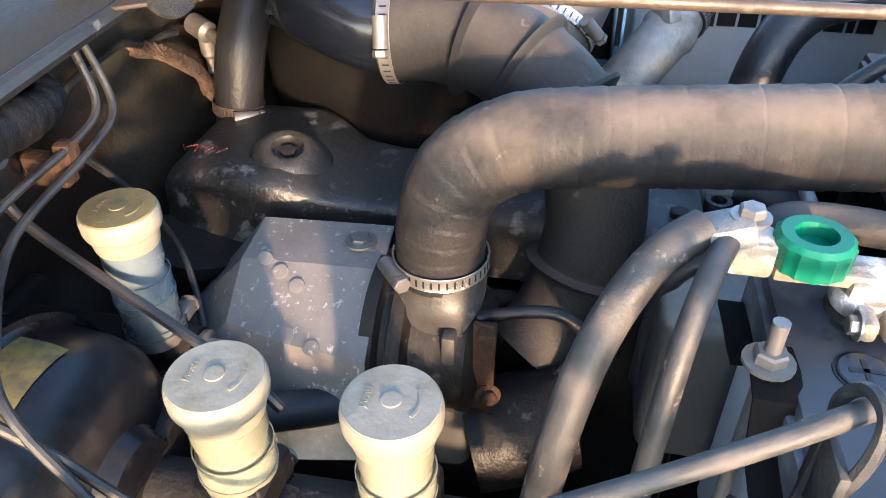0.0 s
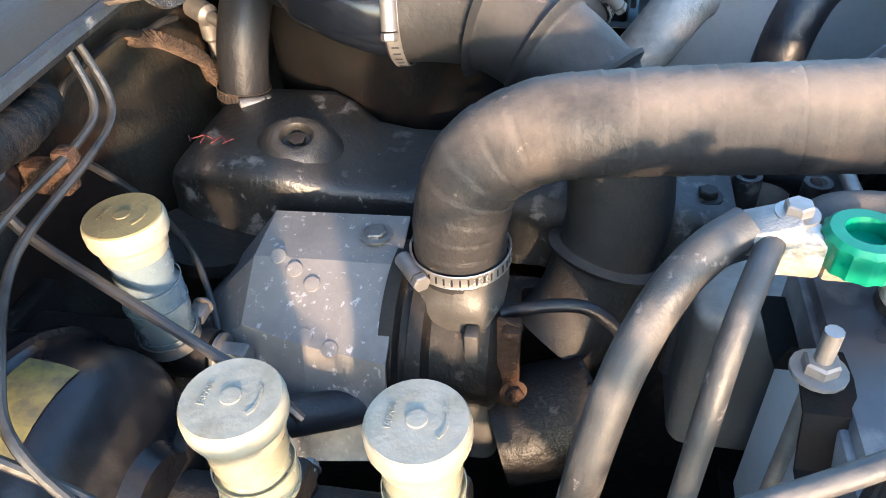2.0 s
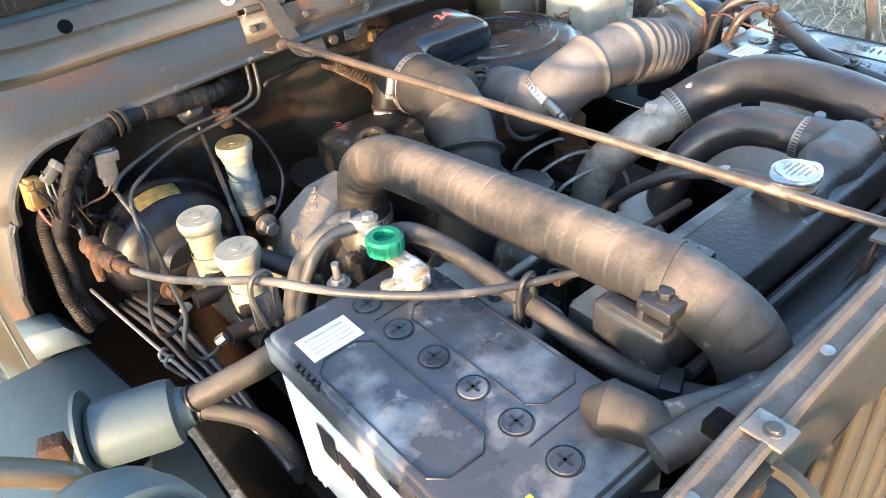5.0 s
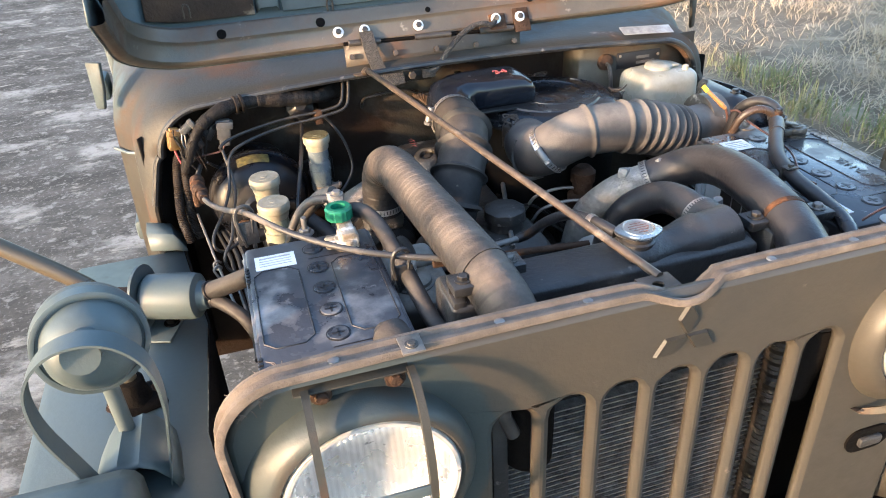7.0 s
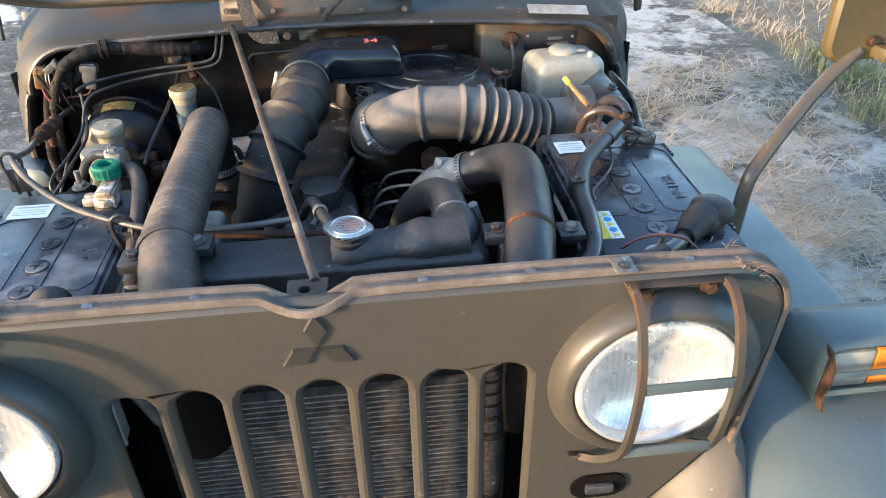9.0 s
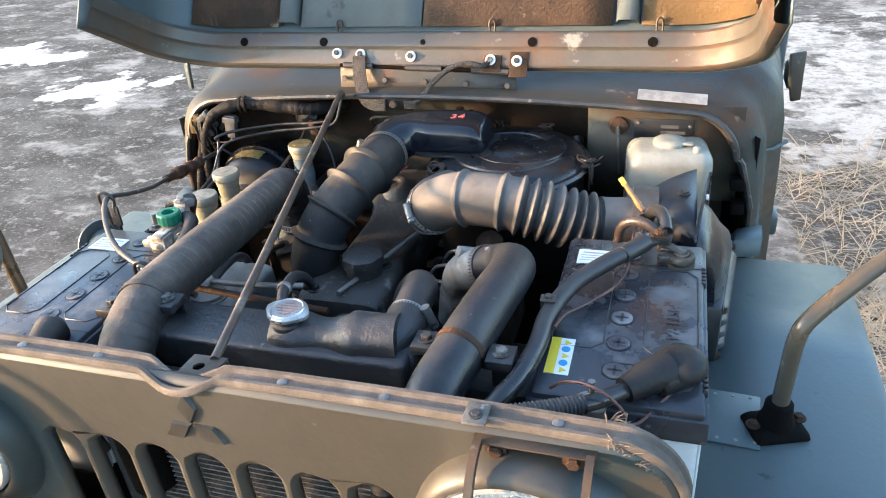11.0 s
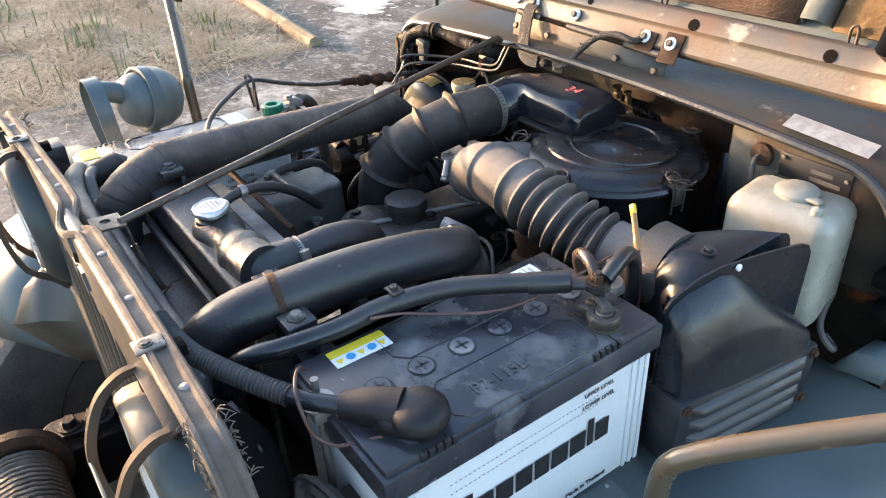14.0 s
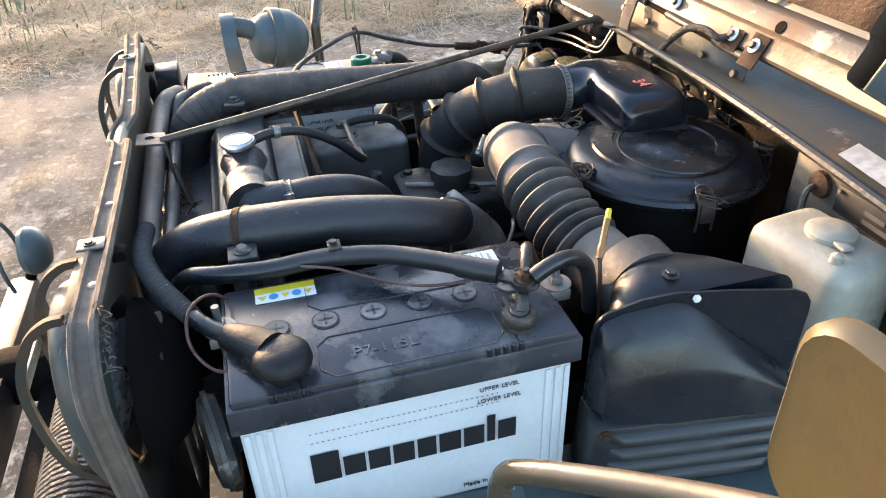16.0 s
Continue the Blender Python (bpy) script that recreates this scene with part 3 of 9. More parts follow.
def speckled(m):
    """Dark moss specks and pale dust at two finer scales."""
    nt = m.node_tree
    n, ln = nt.nodes, nt.links.new
    bsdf = n["Principled BSDF"]
    last = bsdf.inputs["Base Color"].links[0].from_socket
    co = n.new("ShaderNodeTexCoord")
    for scale, lo, hi, colour, amount in ((5.0, 0.50, 0.60, (0.060, 0.056, 0.046), 0.55), (19.0, 0.52, 0.62, (0.048, 0.044, 0.037), 0.45), (11.0, 0.56, 0.63, (0.33, 0.307, 0.27), 0.5), (46.0, 0.55, 0.62, (0.28, 0.26, 0.228), 0.45)):
        nz, rg, mx = n.new("ShaderNodeTexNoise"), n.new("ShaderNodeMapRange"), n.new("ShaderNodeMix")
        nz.inputs["Scale"].default_value, nz.inputs["Detail"].default_value, nz.inputs["Roughness"].default_value = scale, 8.0, 0.65
        ln(co.outputs["Object"], nz.inputs["Vector"])
        rg.inputs["From Min"].default_value, rg.inputs["From Max"].default_value, rg.inputs["To Max"].default_value = lo, hi, amount
        ln(nz.outputs["Fac"], rg.inputs["Value"])
        mx.data_type = "RGBA"
        ln(rg.outputs["Result"], mx.inputs[0])
        ln(last, mx.inputs[6])
        mx.inputs[7].default_value = (*colour, 1)
        last = mx.outputs[2]
    ln(last, bsdf.inputs["Base Color"])


M_CONC = concrete()
patched(M_COWL, ((0.86, 0.95, 0.36, 1.2), (-0.78, 0.95, 0.22, 1.0)), (0.050, 0.068, 0.073))
# Dark brown on the firewall's left part and behind the air cleaner.
patched(M_BULKHEAD, ((-0.50, 0.9, 0.52, 1.0), (0.22, 0.9, 0.24, 1.0)), (0.013, 0.0072, 0.0042))
patched(M_CONC, ((-3.5, -1.0, 2.2, 3.4), (-2.6, 0.4, 1.4, 1.6)), (0.135, 0.124, 0.108))
# Pale patches on the right put low-sun brightness into the concrete colour.
patched(M_CONC, ((1.9, 2.0, 0.9, 1.7), (1.6, 4.6, 1.3, 2.4), (2.0, -0.6, 0.6, 1.2)), (0.38, 0.355, 0.31))
speckled(M_CONC)
patched(M_CONC, ((-3.8, 4.1, 0.75, 0.6), (-2.75, 5.2, 0.5, 0.8), (-5.6, 4.9, 1.3, 0.6), (-4.9, 3.2, 0.9, 0.35)), (0.60, 0.57, 0.52))
M_SOIL = material("dry_grass_soil", (0.165, 0.13, 0.08), (0.10, 0.08, 0.05), 1.8, 0.95, bump=0.6, fine=25, stain=(0.26, 0.215, 0.14), stain_amt=0.3, stain_scale=4)
M_STRAW = material("straw", (0.40, 0.325, 0.215), (0.25, 0.205, 0.135), 2.2, 0.85, bump=0.0, stain=(0.20, 0.175, 0.10), stain_amt=0.3, stain_scale=1.5, sharp=0.2)
M_WEED = material("dead_brown_weed", (0.20, 0.135, 0.075), (0.13, 0.095, 0.055), 3, 0.85, bump=0.0)
M_GRASS = material("green_grass", (0.11, 0.135, 0.05), (0.17, 0.165, 0.075), 3, 0.7, bump=0.0)

bm = bmesh.new()
bmesh.ops.create_grid(bm, x_segments=60, y_segments=60, size=150)
for v in bm.verts:
    v.co.z = -0.03
single("ground", bm, M_SOIL, "bare dry soil and trodden straw reaching to the horizon", "ground", kind="structure")

bm = bmesh.new()
plate(bm, [(-4.2, -14), (2.45, -14), (2.5, 3.2), (2.6, 16), (-14, 16), (-14, 3.1), (-6.8, 2.56), (-4.07, 2.25), (-4.05, 0.0)], [], 0.04, pose(0, 0, -0.04))
single("pavement", bm, M_CONC, "weathered grey concrete drive with pale worn patches", "pavement", kind="structure")


def blades(name, label, mat, count, area, hmin, hmax, lay, seed, group="", thin=1.0):
    """Loose blades of grass, bent, in clumps."""
    rnd = random.Random(seed)
    verts, faces = [], []
    for _ in range(count):
        x, y = area(rnd)
        a = rnd.uniform(0, 2 * math.pi)
        h, w = rnd.uniform(hmin, hmax), rnd.uniform(0.003, 0.007) * thin
        d = Vector((math.cos(a), math.sin(a), 0))
        s = Vector((-d.y, d.x, 0)) * w
        b = Vector((x, y, 0.0))
        lean = rnd.uniform(*lay)
        p1 = b + d * h * 0.5 * lean + V(0, 0, h * 0.6 * (1.1 - lean) + 0.012)
        p2 = b + d * h * lean + V(0, 0, h * (1.05 - lean) + 0.006)
        i = len(verts)
        verts += [b - s, b + s, p1 + s * 0.8, p1 - s * 0.8, p2]
        faces += [(i, i + 1, i + 2, i + 3), (i + 3, i + 2, i + 4)]
    me = bpy.data.meshes.new(name)
    me.from_pydata([tuple(v) for v in verts], [], faces)
    me.materials.append(mat)
    return tagged(new(name, me), label, "grass", group, "stuff")


def clumped(x0, x1, y0, y1, seed, n=60, r=0.35):
    rr = random.Random(seed)
    cs = [(rr.uniform(x0, x1), rr.uniform(y0, y1), rr.uniform(0.3, 1) * r) for _ in range(n)]

    def pick(rnd):
        if rnd.random() < 0.45:
            return rnd.uniform(x0, x1), rnd.uniform(y0, y1)
        cx, cy, cr = rnd.choice(cs)
        return cx + rnd.gauss(0, cr * 0.5), cy + rnd.gauss(0, cr * 0.5)
    return pick


blades("dry_grass", "dry straw-coloured grass lying along the concrete", M_STRAW, 32000, clumped(2.5, 7.0, -0.5, 10, 3, 140), 0.06, 0.20, (0.6, 1.0), 11, thin=0.55)
blades("dry_grass", "dry straw-coloured grass matted beyond the concrete edge", M_STRAW, 60000, clumped(-10.5, -4.02, -6, 2.2, 4, 240, 0.45), 0.08, 0.34, (0.90, 1.0), 12, thin=0.5)
blades("dead_weeds", "brown dead weeds matted among the straw", M_WEED, 16000, clumped(-10.0, -4.0, -6, 2.2, 41, 120, 0.4), 0.06, 0.24, (0.80, 1.0), 16, thin=0.7)
blades("straw_litter", "thin straw litter straying over the concrete edge", M_STRAW, 1500, clumped(-4.1, -3.7, -3.0, 1.9, 42, 16, 0.25), 0.06, 0.26, (0.95, 1.0), 17, thin=0.4)
blades("green_grass", "patchy green grass growing along the concrete edge", M_GRASS, 900, clumped(2.55, 2.85, 1.7, 3.6, 5, 6, 0.16), 0.06, 0.18, (0.1, 0.7), 13, thin=0.7)
blades("green_grass", "sparse green grass among dry straw", M_GRASS, 1500, clumped(-9, -4.3, -4, 2, 6, 26, 0.3), 0.08, 0.22, (0.1, 0.6), 14)
blades("loose_straw", "loose straw heaped on the concrete", M_STRAW, 5200, clumped(0.95, 2.5, 0.3, 3.4, 7, 34, 0.42), 0.08, 0.36, (0.95, 1.0), 15, thin=0.4)
bm = bmesh.new()
sweep(bm, [(-4.08, 2.26, 0.012), (-5.4, 2.40, 0.014), (-6.9, 2.58, 0.012), (-9.5, 2.75, 0.012)], 0.055, seg=8, straight=True)
single("edging_beam", bm, M_SOIL, "half-buried wooden edging beam along the concrete", "edging")

# ---- jeep body ----
jeep = thing("jeep", (0, 1.0, 0), "old olive and grey-green military jeep with the hood open", "jeep")
GT = 1.118   # top of the grille panel


def arc(cx, cy, r, a0, a1, n=8):
    return [(cx + r * math.cos(radians(a0 + (a1 - a0) * i / n)), cy + r * math.sin(radians(a0 + (a1 - a0) * i / n))) for i in range(n + 1)]


SLOTS = [-0.192 + 0.0625 * i for i in range(7)]
outline = [(-0.357, 0.58), (0.357, 0.58), (0.355, 0.755), (0.437, 0.868), (0.449, 0.91), (0.466, 1.02)] + arc(0.402, GT - 0.066, 0.064, 0, 90, 8) + arc(-0.402, GT - 0.066, 0.064, 90, 180, 8) + [(-0.466, 1.02), (-0.449, 0.91), (-0.437, 0.868), (-0.355, 0.755)]
holes = []
for sx in SLOTS:
    holes.append([(sx - 0.0225, 0.64), (sx + 0.0225, 0.64)] + arc(sx, 0.992, 0.0225, 0, 180, 8))
for s in (-1, 1):
    holes.append(arc(0.340 if s > 0 else -0.351, 0.982 if s > 0 else 0.977, 0.086, 0, 345, 23))
bm = bmesh.new()
plate(bm, outline, holes, -0.017, pose(0, -0.004, 0, 90, 0, 0))
grille = part("grille_panel", bm, M_GRILLE, jeep, "olive painted pressed grille with seven upright slots", bevel=0.007)

# folded top lip with its woven anti-rattle strip
lip_path = []
for x, z in [(-0.452, 0.86), (-0.463, 0.98)] + list(reversed(arc(-0.404, GT - 0.064, 0.064, 90, 180, 7))):
    lip_path.append((x, 0.010, z))
lip_path += [(-0.25, 0.012, GT + 0.001), (-0.07, 0.012, GT), (-0.045, 0.008, GT - 0.003), (-0.02, 0.0, GT - 0.010), (0.005, 0.0, GT - 0.010), (0.03, 0.008, GT - 0.002), (0.055, 0.012, GT), (0.25, 0.012, GT + 0.001)]
for x, z in list(reversed(arc(0.404, GT - 0.064, 0.064, 0, 90, 7))) + [(0.463, 0.98), (0.452, 0.86)]:
    lip_path.append((x, 0.010, z))
bm = bmesh.new()
prof = [(-0.013, -0.003), (-0.0135, 0.0005), (-0.0115, 0.0044), (-0.0080, 0.0046), (-0.0055, 0.0012), (-0.001, 0.0004), (0.0035, 0.0010), (0.0062, 0.0046), (0.0100, 0.0048), (0.0125, 0.0010), (0.012, -0.003)]
lip_path = [(x, y + 0.045 * min(0, x + 0.1), z + 0.03 * max(0, -x - 0.1)) for x, y, z in lip_path]
lp = resample(smooth_path(lip_path, 3), 0.008)
rings = []
for k, q in enumerate(lp):
    tg = (lp[min(k + 1, len(lp) - 1)] - lp[max(k - 1, 0)]).normalized()
    out = V(tg.z, 0, -tg.x)
    out = -out if out.dot(q - V(0, 0, 0.9)) < 0 else out
    rings.append([q + V(0, a, 0) + out.normalized() * d for a, d in prof])
loft(bm, rings, closed=True, caps=True)
strip = part("anti_rattle_strip", bm, M_TAPE, jeep, "brown woven strip along the top of the grille")
for x in (-0.36, -0.203, -0.11, 0.10, 0.203, 0.36):
    bm = bmesh.new()
    lathe(bm, [(0.0055, 0), (0.005, 0.0012), (0.0025, 0.002)], pose(x, 0.012 + 0.045 * min(0, x + 0.1), GT + 0.001 + 0.03 * max(0, -x - 0.1)), 12)
    part("rivet", bm, M_STEEL, strip)
rnd = random.Random(21)
for s in (-1, 1):
    bm = bmesh.new()
    for k in range(90 if s > 0 else 46):
        q = V((0.40 + 0.052 * rnd.random()) * s, rnd.choice((-0.004, 0.022)) + rnd.gauss(0, 0.002), GT - 0.004 - 0.02 * rnd.random())
        d = V(rnd.uniform(-0.006, 0.010) * s, rnd.uniform(-0.004, 0.010), rnd.uniform(-0.004, 0.006))
        q.z = GT + 0.003 - max(0.0, abs(q.x) - 0.404) * 0.75
        sweep(bm, [q, q + d * 0.6 + V(0, 0, 0.002), q + d * 1.3], 0.0006, seg=4, per=2)
    part("frayed_threads", bm, M_TAPE, strip, "frayed brown threads")
for s in (-1, 1):
    bm = bmesh.new()
    ly, lz = (0.004, GT + 0.005) if s > 0 else (-0.004, GT + 0.0105)
    box(bm, (0.291 * s, ly, lz), (0.021, 0.026, 0.003), bev=0.001)
    pl = part("latch_plate", bm, M_LATCH, jeep, "worn steel hood latch plate")
    bolt(pl, (0.291 * s, ly - 0.002, lz + 0.0015), r=0.0042, mat=M_ROCKER, name="screw", h=0.002)
    bm = bmesh.new()
    box(bm, (0.291 * s, 0.026, GT - 0.010), (0.018, 0.014, 0.012), bev=0.002)
    part("latch_hook", bm, M_DARK, jeep)

# maker's mark as three plain lozenges
for a in (90, 210, 330):
    bm = bmesh.new()
    c = V(-0.004 + 0.021 * math.cos(radians(a)), 0, 1.062 + 0.021 * math.sin(radians(a)))
    L, W = 0.0215, 0.0122
    d = V(math.cos(radians(a)), 0, math.sin(radians(a)))
    e = V(-d.z, 0, d.x)
    pts = [c - d * L, c + e * W, c + d * L, c - e * W]
    base = [bm.verts.new(q + V(0, -0.003, 0)) for q in pts]
    top = [bm.verts.new(c + (q - c) * 0.84 + V(0, -0.0078, 0)) for q in pts]
    bm.faces.new(top)
    for k in range(4):
        bm.faces.new((base[k], base[(k + 1) % 4], top[(k + 1) % 4], top[k]))
    part("emblem_lozenge", bm, M_EMBLEM, grille, smooth=False)

bm = bmesh.new()
plate(bm, arc(0.282, 0.812, 0.019, 90, 270, 8) + arc(0.312, 0.812, 0.019, -90, 90, 8), [], 0.003, pose(0, -0.0045, 0, 90, 0, 0))
mk = part("marker_recess", bm, M_DARK, jeep, "dark oval marker lamp recess")
bm = bmesh.new()
box(bm, (0.297, -0.010, 0.812), (0.034, 0.008, 0.014), bev=0.003)
part("marker_lens", bm, M_RAD, mk)


def headlight(s):
    x, z = (0.340, 0.982) if s > 0 else (-0.351, 0.977)
    fwd = pose(x, 0, z, 90, 0, 0)           # local z points to -y
    bm = bmesh.new()
    lathe(bm, [(0.115, 0.002), (0.1125, 0.009), (0.107, 0.019), (0.100, 0.027), (0.094, 0.031), (0.0895, 0.0315), (0.0875, 0.029), (0.0865, 0.022), (0.0855, 0.0)], fwd, 44, close=False)
    for v in bm.verts:
        k = min(1.0, -v.co.y / 0.030)         # the lamp sits higher than the pressed ring
        v.co.x -= 0.008 * s * k
        v.co.z += 0.013 * k
        if v.co.z > z + 0.013 and v.co.y < -0.006:
            v.co.y -= 0.006 * (v.co.z - z) / 0.1
    ring = part("headlight_surround", bm, M_GRILLE, jeep, "painted pressed headlight surround")
    xl, zl = x - 0.008 * s, z + 0.014
    lamp = pose(xl, -0.0135, zl, 90, 0, 0)
    bm = bmesh.new()
    lathe(bm, [(0.010, -0.024), (0.045, -0.018), (0.068, -0.008), (0.080, 0.008)], lamp, 40, close=False)
    bm.faces.new([v for v in bm.verts][:40])
    for v in bm.verts:
        v.co.y += 0.0012 * math.sin((v.co.x - x) * 1000)
    part("reflector", bm, M_REFLECT, ring)
    bm = bmesh.new()
    lathe(bm, [(0.0765, 0.010), (0.0772, 0.0175), (0.080, 0.0215), (0.0835, 0.0215), (0.0862, 0.016), (0.085, 0.004)], lamp, 44, close=False)
    part("rim", bm, M_CHROME, ring, "bright headlight rim")
    bm = bmesh.new()
    prof = [(0.0768 * math.sin(radians(a)), 0.013 + 0.013 * math.cos(radians(a))) for a in (90, 75, 60, 45, 30, 15, 4)]
    lathe(bm, prof, lamp, 64, close=False)
    bm.faces.new([v for v in bm.verts][-64:])
    # fluted glass
    for v in bm.verts:
        q = v.co.x - x
        v.co.y -= 0.0006 * math.sin(q * 900)
    ob = part("lens", bm, M_LENS, ring, "fluted clear glass lens")
    ob.visible_shadow = False
    # strap guard
    for dx in ((-0.044, 0.050) if s > 0 else (-0.039, 0.056)):
        bm = bmesh.new()
        bx = x + dx
        hoop = smooth_path([(bx, -0.012, 1.108), (bx, -0.028, 1.106), (bx, -0.048, 1.09), (bx, -0.064, 1.055), (bx, -0.069, 1.02), (bx, -0.066, 0.97), (bx, -0.058, 0.935), (bx - 0.002, -0.046, 0.910), (bx - 0.012, -0.026, 0.884), (bx - 0.026, -0.010, 0.872), (bx - 0.038, -0.008, 0.876)] if dx < 0 else
                           [(bx, -0.012, 1.108), (bx, -0.028, 1.106), (bx, -0.048, 1.09), (bx, -0.064, 1.055), (bx, -0.069, 1.02), (bx, -0.066, 0.97), (bx, -0.058, 0.935), (bx, -0.046, 0.915), (bx - 0.004, -0.022, 0.892), (bx - 0.006, -0.008, 0.872)], 5)
        rings = []
        for k, q in enumerate(hoop):
            tg = (hoop[min(k + 1, len(hoop) - 1)] - hoop[max(k - 1, 0)]).normalized()
            nn = V(1, 0, 0).cross(tg).normalized()
            rings.append([q + V(-0.0035, 0, 0) - nn * 0.0042, q + V(0.0035, 0, 0) - nn * 0.0042, q + V(0.0035, 0, 0) + nn * 0.0042, q + V(-0.0035, 0, 0) + nn * 0.0042])
        loft(bm, rings, closed=True, caps=True)
        part("guard_strap", bm, M_COWL, ring, "bent flat steel guard strap")
        bolt(ring, (bx + (0.014 if dx < 0 else -0.014), -0.008, 1.099), (0, -1, 0), 0.0065, M_RUSTM)
    bm = bmesh.new()
    box(bm, (x + 0.003, -0.009, 1.1085), (0.104, 0.012, 0.002), bev=0.0006)
    part("guard_top_bar", bm, M_COWL, ring)
    for zz in ((1.030, 0.928) if s > 0 else (1.017, 0.926)):
        bm = bmesh.new()
        yy = -0.0705 if zz > 1.0 else -0.0575
        box(bm, (x + (0.003 if s > 0 else 0.0085), yy, zz), (0.094, 0.003, 0.013), bev=0.0008)
        part("guard_bar", bm, M_GREEN, ring)


for s in (-1, 1):
    headlight(s)


def fender(s):
    bm = bmesh.new()
    prof = [(0.76, 0.856), (0.50, 0.860), (0.25, 0.860), (0.08, 0.858), (0.00, 0.846), (-0.07, 0.815), (-0.13, 0.76), (-0.17, 0.69), (-0.185, 0.62)]
    rings = []
    swept = {0.76: (-0.105, 0.765), 0.69: (-0.062, 0.705), 0.62: (-0.030, 0.656)}   # the nose is cut back towards the grille
    for y, z in prof:
        xi = 0.455 if y > 0 else 0.47 + 0.32 * y
        if s < 0 and y > 0:
            xi = 0.545 if y > 0.7 else 0.508 if y > 0.4 else 0.515 if y > 0.2 else 0.485
        yi, zi = swept.get(z, (y, z))
        k = (0.60 - xi) / (0.742 - xi)
        rings.append([(xi * s, yi, zi), (0.60 * s, yi + (y - yi) * k ** 0.8, zi + (z - zi) * k + 0.001), (0.722 * s, y, z), (0.738 * s, y, z - 0.006), (0.742 * s, y, z - 0.02), (0.742 * s, y, z - 0.07 if z > 0.7 else z - 0.045)])
    loft(bm, rings)
    f = part("fender", bm, M_GREEN, jeep, "flat grey-green front fender, dusty", solid=0.003)
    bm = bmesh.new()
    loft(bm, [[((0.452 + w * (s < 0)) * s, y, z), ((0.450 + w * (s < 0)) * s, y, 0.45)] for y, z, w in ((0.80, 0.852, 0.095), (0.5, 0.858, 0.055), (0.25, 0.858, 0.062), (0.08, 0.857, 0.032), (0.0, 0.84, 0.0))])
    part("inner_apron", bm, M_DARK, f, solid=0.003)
    # sheet that closes the gap between grille and fender nose
    bm = bmesh.new()
    rows = []
    for (gx, gz), (fx, fy, fz) in zip([(0.455, 0.895), (0.440, 0.868), (0.41, 0.83), (0.352, 0.757), (0.352, 0.70), (0.352, 0.66)], [(0.470, 0.0, 0.846), (0.460, -0.03, 0.835), (0.4476, -0.07, 0.815), (0.4284, -0.105, 0.765), (0.4156, -0.062, 0.705), (0.4108, -0.030, 0.656)]):
        a, b = V(gx * s, 0.014, gz), V((fx + 0.002) * s, fy + 0.001, fz - 0.001)
        rows.append([a, a.lerp(b, 0.3) + V(0, 0.012, 0.0), a.lerp(b, 0.7) + V(0, 0.008, 0.004), b])
    loft(bm, rows)
    part("nose_sheet", bm, M_OLIVE, f, "olive curved sheet beside the grille", solid=0.003)
    # riveted patch
    if s > 0:
        bm = bmesh.new()
        box(bm, (0.53, 0.335, 0.8625), (0.085, 0.10, 0.0025), rot=(0, 0, -4), bev=0.0008)
        p = part("repair_patch", bm, M_GREEN, f, "riveted steel repair patch with rust")
        for i in range(4):
            for j in range(2):
                bm = bmesh.new()
                lathe(bm, [(0.0028, 0), (0.002, 0.0012)], pose(0.496 + 0.0225 * i, 0.293 + 0.084 * j, 0.8636), 8)
                part("rivet", bm, M_STEEL, p)
    # turn signal box on the fender nose
    bm = bmesh.new()
    rings = []
    for y, tz in ((0.15, 0.925), (0.12, 0.940), (0.065, 0.946), (0.048, 0.944)):
        rings.append([V((0.578) * s, y, 0.862), V(0.578 * s, y, tz - 0.018), V(0.584 * s, y, tz - 0.006), V(0.596 * s, y, tz), V(0.725 * s, y, tz), V(0.737 * s, y, tz - 0.006), V(0.742 * s, y, tz - 0.018), V(0.742 * s, y, 0.862)])
    loft(bm, rings)
    b = part("turn_signal", bm, M_GREEN, jeep, "grey-green turn signal housing with guard bars", solid=0.004)
    bm = bmesh.new()
    box(bm, (0.66 * s, 0.085, 0.898), (0.15, 0.05, 0.066), bev=0.006)
    part("lamp_body", bm, M_RAD, b)
    bm = bmesh.new()
    box(bm, (0.618 * s, 0.060, 0.902), (0.060, 0.014, 0.056), bev=0.005)
    part("clear_lens", bm, M_TANK, b, "clear lens")
    bm = bmesh.new()
    box(bm, (0.692 * s, 0.060, 0.902), (0.086, 0.014, 0.056), bev=0.005)
    part("amber_lens", bm, M_AMBER, b, "amber lens")
    for xx in (0.582 * s, 0.738 * s):
        bm = bmesh.new()
        loft(bm, [[V(xx - 0.0015, y, z), V(xx + 0.0015, y, z), V(xx + 0.0015, y + 0.014, z + 0.002), V(xx - 0.0015, y + 0.014, z + 0.002)] for y, z in ((0.045, 0.94), (0.034, 0.925), (0.032, 0.90), (0.036, 0.875), (0.030, 0.858))], closed=True, caps=True)
        part("guard_strap", bm, M_RUSTM, b)
    for zz in (0.912, 0.884):
        bm = bmesh.new()
        box(bm, (0.66 * s, 0.036, zz), (0.156, 0.003, 0.009), bev=0.0008)
        part("guard_bar", bm, M_GREEN, b)


for s in (-1, 1):
    fender(s)


